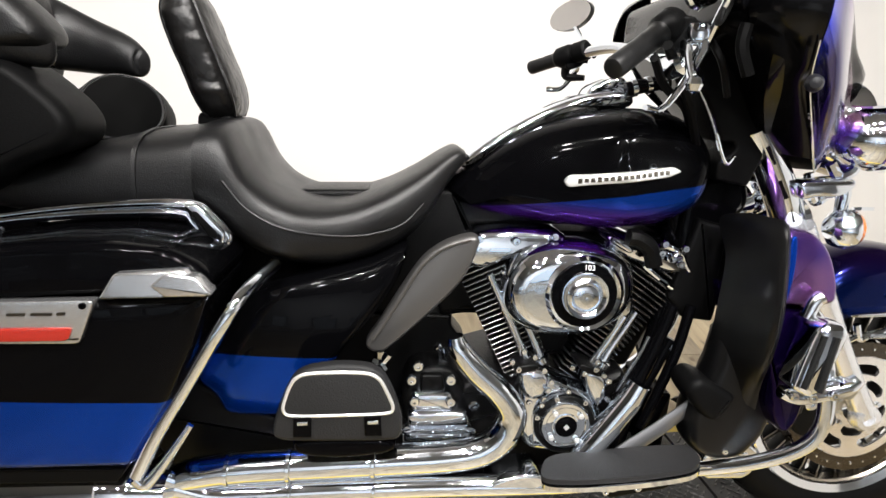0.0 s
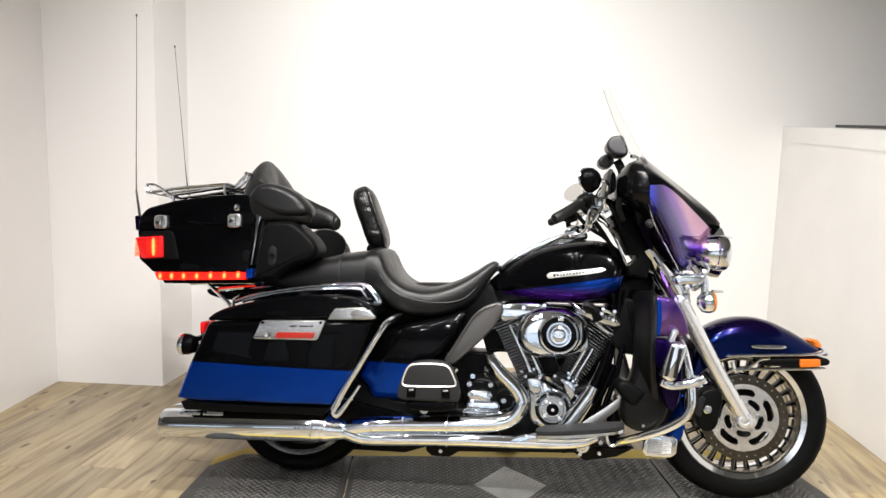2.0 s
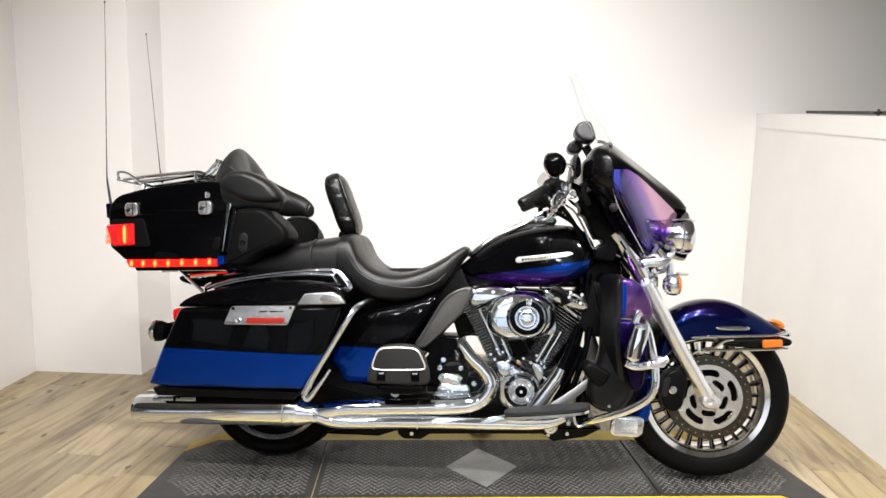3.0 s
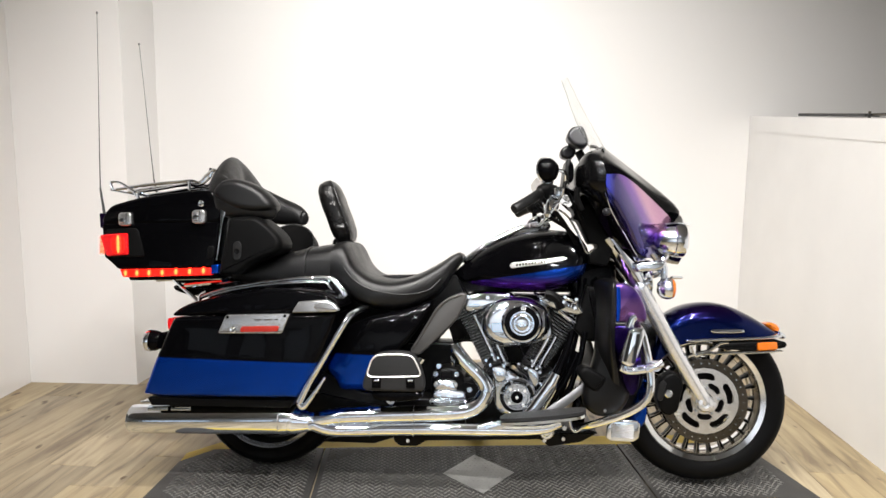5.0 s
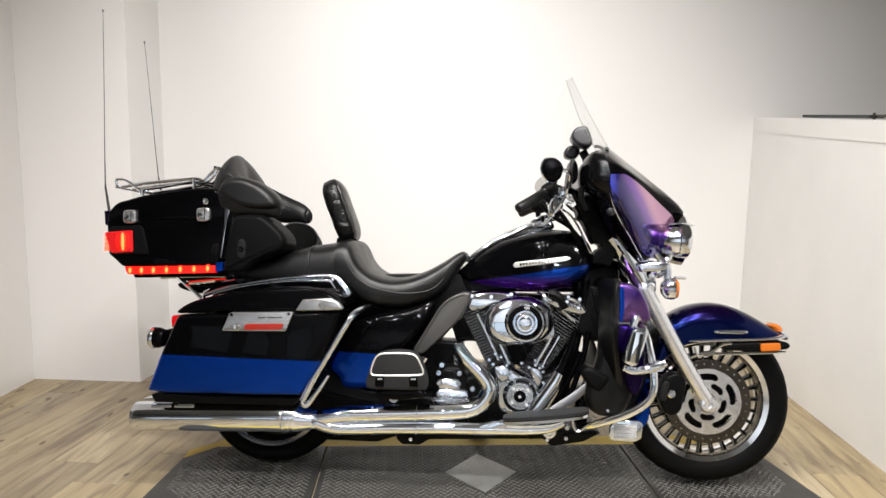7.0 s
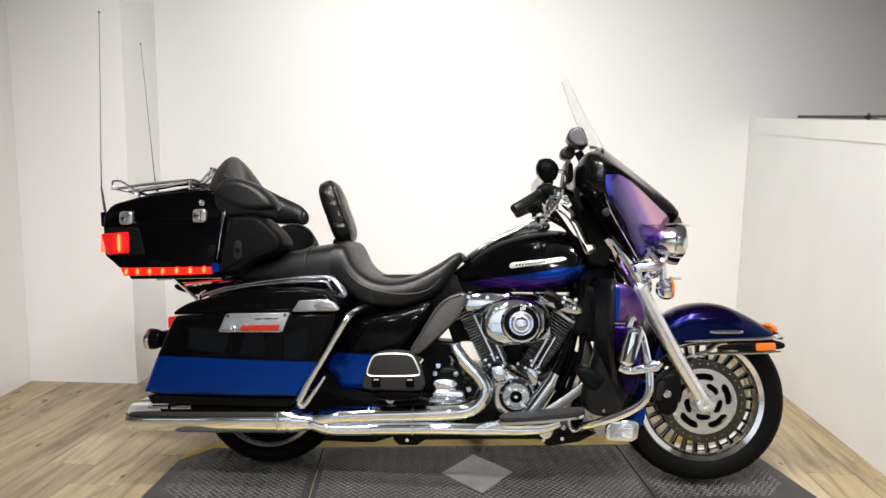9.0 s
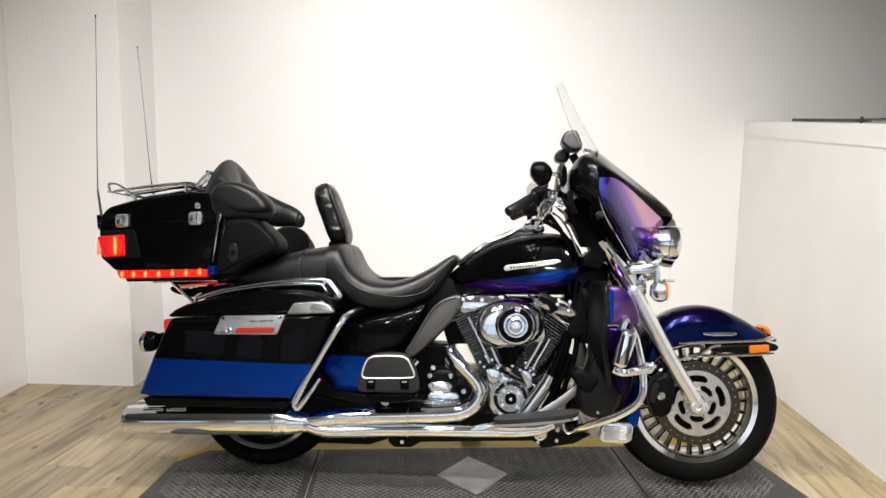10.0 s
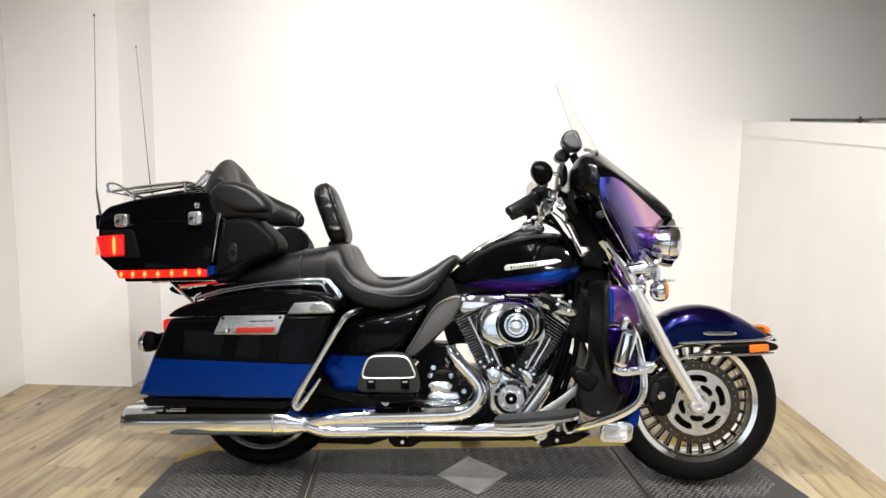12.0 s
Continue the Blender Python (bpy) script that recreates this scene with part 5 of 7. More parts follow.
slab(m, [(-1.245, 0.700), (-0.905, 0.712), (-0.905, 0.690), (-1.235, 0.676)], -0.195, 0.195, 0.004, cr=0.006)
slab(m, [(-1.225, 0.686), (-0.905, 0.698), (-0.905, 0.668), (-1.210, 0.655)], 0.10, 0.19, 0.004, cr=0.006)
part("trunk_floor", m, M_PLASTIC, tk)
mirror_y(tl)
mirror_y(bar)
# luggage rack on the lid
m = N()
for o in (0.16, 0.07, -0.07, -0.16):
    dx = abs(o) * 0.12
    tube(m, [(x + dx, -o, z) for x, y, z in [(-1.3343, -0.15, 1.0056), (-1.2206, -0.15, 1.0235), (-1.112, -0.15, 1.0349), (-1.0515, -0.15, 1.0407), (-1.0211, -0.15, 1.0353), (-0.9962, -0.15, 1.0609), (-0.9712, -0.15, 1.0803), (-0.9582, -0.15, 1.0765)]], 0.006, n=8)
    tube(m, [(x, -o, z) for x, y, z in [(-1.2408, -0.15, 0.9809), (-1.237, -0.15, 0.9957), (-1.1544, -0.15, 1.0086), (-1.0467, -0.15, 1.0283), (-1.0034, -0.15, 1.0254), (-0.9699, -0.15, 1.0471), (-0.954, -0.15, 1.0807)]], 0.005, n=8)
for qx in [(-1.3343, -0.15, 1.0056), (-1.2369, -0.15, 0.9937), (-1.0468, -0.15, 1.0304), (-0.9627, -0.15, 1.0826)]:
    tube(m, [(qx[0], -0.16, qx[2]), (qx[0] - 0.01, 0, qx[2]), (qx[0], 0.16, qx[2])], 0.006, n=8)
tube(m, [(-1.3246, -0.17, 1.0035), (-1.3301, -0.17, 1.0305), (-1.2928, -0.17, 1.0273), (-1.2413, -0.17, 0.9955)], 0.005, n=8)
tube(m, [(-1.0343, -0.17, 1.0055), (-1.0357, -0.17, 1.0385)], 0.006, n=8)
tube(m, [(-1.2272, -0.17, 0.9709), (-1.2281, -0.17, 0.9917)], 0.006, n=8)
part("luggage_rack", m, M_CHROME, tk, "chrome luggage rack")
# wrap-around backrest and speaker pods
WRAP = [(-0.712, 0.178, 0.918, 0.950, 0.010), (-0.720, 0.184, 0.904, 0.968, 0.024), (-0.752, 0.192, 0.905, 0.990, 0.032), (-0.81, 0.200, 0.905, 1.014, 0.034), (-0.87, 0.200, 0.908, 1.042, 0.037), (-0.908, 0.182, 0.91, 1.064, 0.042), (-0.926, 0.13, 0.91, 1.102, 0.050), (-0.938, 0.065, 0.91, 1.136, 0.052), (-0.944, 0.0, 0.91, 1.152, 0.046)]
full = [(x, -y, a, b, t) for x, y, a, b, t in WRAP] + list(reversed(WRAP[:-1]))
line = spline([(x, y, 0) for x, y, a, b, t in full], 6)
spec = spline([(a, b, t) for x, y, a, b, t in full], 6)
m = N()
rings = []
for i, (p, (za, zb, th)) in enumerate(zip(line, spec)):
    d = (line[min(i + 1, len(line) - 1)] - line[max(i - 1, 0)]).normalized()
    nrm = Vector((d.y, -d.x, 0))
    ring = []
    for j in range(32):
        ang = 2 * math.pi * j / 32
        ca, sa = math.cos(ang), math.sin(ang)
        wide = th * math.copysign(abs(ca) ** 0.75, ca) * (1 - 0.45 * max(0.0, sa) ** 2)
        ring.append(m.verts.new(p + nrm * wide + Vector((0, 0, (za + zb) / 2 + (zb - za) / 2 * math.copysign(abs(sa) ** 0.8, sa)))))
    rings.append(ring)
bridge(m, rings)
tb = part("trunk_backrest", m, M_VINYL, tk, "wrap-around black vinyl trunk backrest")


def wingwarp(x, y, z):
    """The side bolster narrows and turns a little inwards towards its front end."""
    f = max(0.0, (x + 0.84) / 0.14)
    return (x, y + 0.016 * f * f, z)


m = N()
slab(m, [(-0.925, 0.985), (-0.917, 1.012), (-0.89, 1.040), (-0.852, 1.046), (-0.814, 1.040), (-0.775, 1.026), (-0.742, 1.006), (-0.714, 0.978), (-0.701, 0.955), (-0.705, 0.936), (-0.725, 0.927), (-0.778, 0.922), (-0.84, 0.931), (-0.888, 0.955)], -0.245, -0.135, 0.045, 0.026, k=1, cr=0.03, seg=8, warp=wingwarp)
part("side_bolster", m, M_VINYL, tb)
m = N()
slab(m, [(-0.892, 0.7023), (-0.876, 0.7953), (-0.857, 0.9044), (-0.8223, 0.9110), (-0.757, 0.9125), (-0.721, 0.888), (-0.680, 0.852), (-0.664, 0.824), (-0.669, 0.796), (-0.690, 0.778), (-0.736, 0.763), (-0.779, 0.739), (-0.814, 0.7056)], -0.247, -0.10, 0.028, 0.018, cr=0.02, seg=6)
pod = part("speaker_pod", m, M_PLASTIC, bike, "matt black speaker pod")
m = N()
slab(m, [(-0.834, 0.766), (-0.834, 0.812), (-0.824, 0.824), (-0.813, 0.824), (-0.803, 0.812), (-0.803, 0.766), (-0.813, 0.756), (-0.824, 0.756)], -0.249, -0.24, 0.003, cr=0.008)
part("pod_badge", m, M_GREY, pod)
m = N()
lathe(m, [(0.010, -0.003), (0.010, 0.002), (0.007, 0.003), (0.004, 0.001), (0.0, 0.001)], (-0.8185, -0.2485, 0.790), n=18)
part("pod_plug", m, M_PLASTIC, pod)
m = N()
slab(m, [(-0.8874, 0.7572), (-0.8672, 0.8516), (-0.8207, 0.8907), (-0.7495, 0.9024), (-0.696, 0.8763), (-0.6607, 0.824), (-0.6726, 0.7654)], 0.155, 0.24, 0.02, 0.012)
pod2 = part("speaker_pod", m, M_PLASTIC, bike, "matt black speaker pod with a round speaker")
S0, SA = Vector((-0.743, 0.135, 0.838)), (0.30, -0.92, 0.25)
m = N()
lathe(m, [(0.062, -0.045), (0.071, -0.01), (0.070, 0.006), (0.068, 0.008), (0.066, 0.004)], S0, axis=SA, n=40, sx=1.18)
part("speaker", m, M_PLASTIC, pod2, "round black speaker")
m = N()
lathe(m, [(0.0665, 0.0045), (0.064, 0.006), (0.03, 0.010), (0.0, 0.011)], S0, axis=SA, n=40, sx=1.18)
part("speaker_grille", m, M_GRILLE, pod2)
m = N()
lathe(m, [(0.0655, 0.006), (0.0665, 0.0095), (0.0685, 0.0095), (0.069, 0.006)], S0, axis=SA, n=40, sx=1.18)
part("speaker_ring", m, M_GREY, pod2)
# trunk support struts
m = N()
tube(m, [(-1.1635, -0.14, 0.6796), (-1.0807, -0.14, 0.6851), (-0.9402, -0.14, 0.6908), (-0.8862, -0.14, 0.6847), (-0.8425, -0.14, 0.6616)], 0.008, n=8)
tube(m, [(-1.098, -0.14, 0.6823), (-1.053, -0.14, 0.6444), (-0.999, -0.14, 0.5986)], 0.008, n=8)
tube(m, [(-0.8729, -0.12, 0.6932), (-0.8291, -0.12, 0.6782), (-0.7852, -0.12, 0.655)], 0.008, n=8)
tube(m, [(-1.0349, -0.18, 0.6631), (-0.9333, -0.18, 0.6755), (-0.8282, -0.18, 0.684)], 0.009, n=8)
part("trunk_strut", m, M_CHROME, bike, "chrome trunk support tubes")
m = N()
slab(m, [(-1.1128, 0.6631), (-0.9188, 0.6778), (-0.7838, 0.6944), (-0.7811, 0.6287), (-1.0076, 0.6189), (-1.1002, 0.637)], -0.13, 0.13, 0.01)
part("trunk_mount", m, M_PLASTIC, bike)

# aerials
m = N()
slab(m, [(-1.352, 0.915), (-1.330, 0.915), (-1.322, 0.885), (-1.326, 0.862), (-1.346, 0.862)], -0.205, -0.165, 0.004, k=1)
part("aerial_foot", m, M_NAVY, bike, "dark blue aerial foot")
m = N()
tube(m, [(-1.33, -0.19, 0.8835), (-1.3417, -0.19, 0.92), (-1.3591, -0.19, 1.0057)], [0.007, 0.005, 0.0035], n=8)
tube(m, [(-1.3591, -0.19, 1.0057), (-1.368, -0.19, 1.1654), (-1.3788, -0.19, 1.3914), (-1.3925, -0.19, 1.6432)], [0.0022, 0.0015, 0.0012, 0.0011], n=6)
lathe(m, [(0.0012, -0.005), (0.003, -0.003), (0.0034, 0.0), (0.003, 0.003), (0.001, 0.005)], (-1.3925, -0.19, 1.645), axis=(0, 0, 1), n=10)
part("aerial", m, M_AERIAL, bike, "thin dark whip aerial with a small ball tip")
m = N()
tube(m, [(-1.3548, 0.19, 1.0185), (-1.3714, 0.19, 1.0851)], [0.005, 0.003], n=8)
tube(m, [(-1.3714, 0.19, 1.0851), (-1.3897, 0.19, 1.209), (-1.4236, 0.19, 1.4484), (-1.4542, 0.19, 1.6576)], [0.0022, 0.0015, 0.0012, 0.0011], n=6)
lathe(m, [(0.0012, -0.005), (0.003, -0.003), (0.0034, 0.0), (0.003, 0.003), (0.001, 0.005)], (-1.4545, 0.19, 1.659), axis=(0, 0, 1), n=10)
part("aerial", m, M_AERIAL, bike, "thin dark whip aerial with a small ball tip")

# saddlebags
ZB = (-0.7847, 0.4349)[1]
M_BAG = two_tone("bag_two_tone_paint", ZB, 0.0)


def bagwarp(x, y, z):
    """The outer side bellies out along its length and draws in towards the bottom."""
    f = max(0.0, min(1.0, (0.44 - z) / 0.18))
    return (x, y + 0.035 * f ** 1.5 + 0.013 * ((x + 0.72) / 0.33) ** 2, z) if y < -0.3 else (x, y, z)


m = N()
slab(m, [(-0.9815, 0.5669), (-0.6983, 0.5837), (-0.4293, 0.6017), (-0.4526, 0.5266), (-0.4941, 0.4319), (-0.5576, 0.3153), (-0.7256, 0.3093), (-0.8806, 0.3059), (-1.0177, 0.2981), (-1.0972, 0.303), (-1.0391, 0.4333)], -0.378, -0.14, 0.026, 0.016, cr=0.016, seg=6, warp=bagwarp)
bag = part("saddlebag", m, M_BAG, bike, "black hard saddlebag with a blue lower band")
m = N()
slab(m, [(-0.9913, 0.5686), (-0.9763, 0.5903), (-0.9317, 0.6133), (-0.8635, 0.6334), (-0.7664, 0.6528), (-0.6699, 0.6664), (-0.5738, 0.6724), (-0.4875, 0.6648), (-0.4389, 0.637), (-0.4262, 0.604), (-0.7053, 0.5856)], -0.373, -0.14, 0.022, 0.012, seg=6, cr=0.02, warp=bagwarp)
part("bag_lid", m, M_BLACK, bag, "gloss black saddlebag lid")
m = N()
slab(m, [(-0.819, 0.5215), (-0.7945, 0.5823), (-0.5833, 0.592), (-0.6072, 0.5281)], -0.383, -0.36, 0.002, cr=0.008)
pl = part("side_plate", m, M_PLATED, bag, "bright satin side plate with an orange reflector")
m = N()
slab(m, [(-0.7455, 0.5280), (-0.7405, 0.5470), (-0.6130, 0.5528), (-0.6200, 0.5335)], -0.387, -0.375, 0.0015, cr=0.0075)
part("reflector", m, M_ORANGE, bag, "long orange reflector")
m = N()
lathe(m, [(0.011, 0.0), (0.011, 0.006), (0.008, 0.008), (0.0, 0.006)], (-0.7676, -0.38, 0.5356), n=18)
part("plate_lock", m, M_CHROME, bag)
bolts("plate_screw", [(-0.7884, -0.383, 0.5755), (-0.5984, -0.383, 0.5843)], 0.005, 0.003, bag, M_BLACK)
for x0, x1, z0 in ((-0.700, -0.676, 0.5665), (-0.668, -0.640, 0.5680), (-0.634, -0.622, 0.5695)):
    m = N()
    slab(m, [(x0, z0), (x1, z0 + 0.0008), (x1 + 0.001, z0 + 0.005), (x0 + 0.001, z0 + 0.0042)], -0.3845, -0.382, 0.0004, k=0, seg=1)
    part("plate_print", m, M_STEEL, bag)
m = N()
slab(m, [(-0.8135, 0.5275), (-0.6075, 0.5340), (-0.6065, 0.5365), (-0.8125, 0.5300)], -0.3842, -0.381, 0.0004, k=0, seg=1)
part("plate_groove", m, M_STEEL, bag)
m = N()
slab(m, [(-0.5777, 0.5941), (-0.5547, 0.6321), (-0.4612, 0.6399), (-0.4298, 0.6028)], -0.385, -0.33, 0.004, cr=0.006)
slab(m, [(-0.5052, 0.6177), (-0.4835, 0.6371), (-0.4421, 0.6316), (-0.4207, 0.6068), (-0.4858, 0.602)], -0.392, -0.36, 0.004, cr=0.006)
part("bag_latch", m, M_PLATED, bag, "bright saddlebag latch")
m = N()
slab(m, [(-1.0790, 0.2950), (-0.5750, 0.3060), (-0.5900, 0.2800), (-1.0622, 0.2690)], -0.335, -0.145, 0.003, cr=0.006)
part("bag_base", m, M_PLASTIC, bag)
mirror_y(bag)
m = N()
tube(m, [(-0.9589, -0.21, 0.6249), (-0.9012, -0.21, 0.6456), (-0.8189, -0.21, 0.6671), (-0.696, -0.21, 0.6883), (-0.5739, -0.21, 0.7014), (-0.497, -0.21, 0.7025), (-0.4721, -0.21, 0.6857), (-0.4446, -0.21, 0.6532), (-0.454, -0.21, 0.6369), (-0.4745, -0.21, 0.644), (-0.4998, -0.21, 0.6707), (-0.5226, -0.21, 0.6876), (-0.6343, -0.21, 0.6829), (-0.7569, -0.21, 0.6697), (-0.8494, -0.21, 0.6518), (-0.9318, -0.21, 0.628)], 0.0075, n=10)
tube(m, [(-0.9842, -0.17, 0.6032), (-0.981, -0.17, 0.6281), (-0.9602, -0.17, 0.6414)], 0.007, n=8)
tube(m, [(-0.8295, -0.18, 0.6514), (-0.8121, -0.18, 0.6359)], 0.007, n=8)
rail = part("bag_rail", m, M_CHROME, bike, "chrome saddlebag top rail")
m = N()
LOOP = [(-0.512, 0.7045), (-0.488, 0.706), (-0.4455, 0.661), (-0.4485, 0.6385), (-0.474, 0.6435)]
slab(m, LOOP, -0.226, -0.204, 0.004, cr=0.008)
end = part("rail_end", m, M_CHROME, rail, "chrome end loop of the rail")
m = N()
slab(m, [(-0.498, 0.694), (-0.489, 0.6945), (-0.457, 0.6600), (-0.459, 0.6510), (-0.470, 0.6535)], -0.2275, -0.215, 0.001, cr=0.004)
part("loop_opening", m, M_ENGINE, end)
mirror_y(rail)
m = N()
tube(m, [(-0.372, -0.20, 0.604), (-0.386, -0.285, 0.598), (-0.402, -0.335, 0.581), (-0.422, -0.35, 0.547), (-0.470, -0.35, 0.462), (-0.519, -0.352, 0.375), (-0.553, -0.352, 0.303)], 0.0115, n=14)
tube(m, [(-0.555, -0.352, 0.300), (-0.539, -0.352, 0.290), (-0.506, -0.35, 0.333), (-0.472, -0.345, 0.386)], [0.010, 0.010, 0.007, 0.005], n=10)
gd = part("bag_guard", m, M_CHROME, bike, "chrome saddlebag guard bar")
mirror_y(gd)
m = N()
slab(m, [(-1.1167, 0.2743), (-1.0377, 0.2847), (-1.035, 0.2692), (-1.1082, 0.2669)], -0.31, -0.25, 0.003, k=0)
slab(m, [(-1.0234, 0.2816), (-0.9507, 0.2858), (-0.9499, 0.2664), (-1.0227, 0.2661)], -0.31, -0.25, 0.003, k=0)
part("bag_bracket", m, M_CHROME, bike)
# side cover
M_SIDE = two_tone("side_cover_paint", (-0.4334, 0.442)[1], 0.0)


def sidewarp(x, y, z):
    """The cover bellies out between its upper and lower edge."""
    return (x, y + 0.030 * ((z - 0.47) / 0.15) ** 2 + 0.02 * ((x + 0.33) / 0.18) ** 2, z) if y < -0.14 else (x, y, z)


m = N()
slab(m, [(-0.4746, 0.3026), (-0.4845, 0.3483), (-0.5226, 0.3784), (-0.4771, 0.4693), (-0.4411, 0.5394), (-0.3713, 0.5708), (-0.2115, 0.6061), (-0.1411, 0.6410), (-0.1587, 0.5807), (-0.2114, 0.5026), (-0.2575, 0.4485), (-0.2989, 0.3785), (-0.3285, 0.3090)], -0.212, -0.06, 0.035, 0.018, seg=6, cr=0.03, warp=sidewarp)
part("side_cover", m, M_SIDE, bike, "black side cover with a blue lower panel")

# rear signal
m = N()
SG = (-1.126, -0.26, 0.4745)
lathe(m, [(0.0, -0.004), (0.028, -0.002), (0.036, 0.004), (0.038, 0.014), (0.036, 0.02)], SG, axis=(1, 0, 0), n=24)
sg = part("rear_signal", m, M_CHROME, bike, "chrome rear turn signal")
m = N()
lathe(m, [(0.034, 0.018), (0.036, 0.03), (0.028, 0.052), (0.012, 0.06)], SG, axis=(1, 0, 0), n=24)
tube(m, [(-1.0973, -0.24, 0.4857), (-1.056, -0.24, 0.4978), (-1.0211, -0.24, 0.5095)], 0.01, n=8)
part("signal_body", m, M_BLACK, sg)
m = N()
slab(m, [(-1.1177, 0.4928), (-1.1218, 0.5332), (-1.1153, 0.5403), (-1.0998, 0.5411), (-1.1044, 0.5021)], -0.14, -0.05, 0.006)
part("rear_marker_lamp", m, M_RED, bike, "small red rear lamp, lit")

# footboards and pedal
m = N()
slab(m, [(-0.3576, 0.3502), (-0.3547, 0.3744), (-0.3404, 0.4213), (-0.3245, 0.4543), (-0.3004, 0.468), (-0.252, 0.4752), (-0.205, 0.4732), (-0.182, 0.4595), (-0.1637, 0.4249), (-0.1497, 0.381), (-0.1507, 0.3534), (-0.163, 0.3435), (-0.2499, 0.3412), (-0.3407, 0.3399)], -0.313, -0.285, 0.008)
pb = part("passenger_footboard", m, M_PAD, bike, "folded dark grey passenger footboard")
m = N()
OUT = [(-0.3405, 0.398), (-0.3321, 0.4287), (-0.3228, 0.4491), (-0.3062, 0.4596), (-0.2509, 0.4638), (-0.2042, 0.4628), (-0.1871, 0.4521), (-0.1731, 0.4246), (-0.1649, 0.4052), (-0.1712, 0.3946), (-0.2497, 0.3902), (-0.3294, 0.3868)]
tube(m, [(x, -0.3145, z) for x, z in chaikin(OUT, 1)], 0.003, n=6, res=2, closed=True)
part("board_outline", m, M_SILVER, pb, "silver outline on the pad")
m = N()
slab(m, OUT, -0.3155, -0.31, 0.001, k=1)
part("board_pad", m, M_PAD, pb)
for pts in ([(-0.3228, 0.3858), (-0.2947, 0.3864), (-0.2945, 0.3529), (-0.3228, 0.3525)], [(-0.2119, 0.3898), (-0.1853, 0.3913), (-0.1824, 0.3567), (-0.2092, 0.3563)]):
    m = N()
    slab(m, pts, -0.319, -0.285, 0.002, k=0)
    part("hinge_block", m, M_BLACK, pb)
m = N()
slab(m, [(-0.3298, 0.342), (-0.1634, 0.3477), (-0.1575, 0.3171), (-0.2414, 0.305), (-0.32, 0.3095)], -0.305, -0.185, 0.01)
part("board_hinge", m, M_BLACK, pb)
for pts in ([(-0.3166, 0.3799), (-0.2998, 0.3813), (-0.2997, 0.3751), (-0.3166, 0.3738)], [(-0.2058, 0.3839), (-0.1889, 0.3852), (-0.1886, 0.379), (-0.2056, 0.3777)]):
    m = N()
    slab(m, pts, -0.322, -0.315, 0.0015, k=0)
    part("hinge_pin", m, M_CHROME, pb)
m = N()
FB = [(0.096, -0.262, 0.256), (0.096, -0.288, 0.253), (0.150, -0.302, 0.260), (0.232, -0.307, 0.269), (0.305, -0.309, 0.281), (0.352, -0.306, 0.289), (0.374, -0.285, 0.294), (0.374, -0.235, 0.292), (0.3165, -0.222, 0.283), (0.2108, -0.215, 0.268), (0.120, -0.215, 0.257)]
plate(m, FB, (0, 0, 0.009), k=2)
fb = part("rider_footboard", m, M_PAD, bike, "grey rubber rider footboard on a chrome edge")
m = N()
plate(m, [(x, y - 0.004 if y < -0.25 else y, z - 0.003) for x, y, z in FB], (0, 0, -0.009), k=2)
part("board_edge", m, M_CHROME, fb, "chrome footboard edge")
mirror_y(fb)
m = N()
tube(m, [(0.255, -0.215, 0.268), (0.271, -0.214, 0.281), (0.325, -0.211, 0.320), (0.380, -0.208, 0.366), (0.395, -0.206, 0.378)], [0.016, 0.016, 0.015, 0.013, 0.012], n=10, flat=0.35)
pe = part("brake_pedal", m, M_PEDAL, bike, "bright brake pedal arm with a grey pad")
m = N()
slab(m, [(0.3498, 0.4023), (0.3529, 0.4238), (0.3715, 0.4359), (0.4010, 0.4248), (0.4427, 0.4030), (0.4382, 0.3855), (0.4187, 0.3568), (0.4048, 0.3521), (0.3787, 0.3671)], -0.25, -0.16, 0.015)
part("pedal_pad", m, M_PLASTIC, pe)
# ribbed chrome-framed step on the far board
m = N()
slab(m, [(0.4664, 0.2074), (0.481, 0.2322), (0.5641, 0.2373), (0.58, 0.2245), (0.576, 0.1748), (0.5572, 0.1617), (0.4798, 0.1606), (0.4638, 0.1715)], -0.125, -0.095, 0.006, k=1)
fs = part("floor_step", m, M_CHROME, bike, "chrome-framed ribbed step pad")
for i in range(8):
    m = N()
    f = i / 7
    a, b = (0.4802, 0.2181), (0.5574, 0.2189)
    c, d = (0.4818, 0.1746), (0.5551, 0.1773)
    x0, z0 = a[0], a[1] + (c[1] - a[1]) * f
    slab(m, [(a[0], z0), (b[0], z0 - 0.001), (b[0], z0 + 0.0035), (a[0], z0 + 0.0045)], -0.129, -0.12, 0.001, k=0, seg=1)
    part("step_rib", m, M_ALLOY, fs)

# lower fairing with glove box
COWL = [(0.727, [(0.432, -0.21), (0.440, -0.245), (0.449, -0.272), (0.456, -0.272)]),
        (0.708, [(0.407, -0.16), (0.422, -0.24), (0.444, -0.298), (0.458, -0.292)]),
        (0.645, [(0.412, -0.19), (0.419, -0.25), (0.436, -0.322), (0.456, -0.309)]),
        (0.565, [(0.408, -0.195), (0.414, -0.255), (0.431, -0.334), (0.452, -0.322)]),
        (0.490, [(0.408, -0.185), (0.416, -0.235), (0.440, -0.305), (0.458, -0.300)]),
        (0.430, [(0.405, -0.16), (0.418, -0.19), (0.452, -0.255), (0.472, -0.262)]),
        (0.360, [(0.402, -0.14), (0.422, -0.165), (0.458, -0.222), (0.486, -0.235)]),
        (0.315, [(0.402, -0.08), (0.425, -0.14), (0.462, -0.205), (0.490, -0.215)])]
m = N()
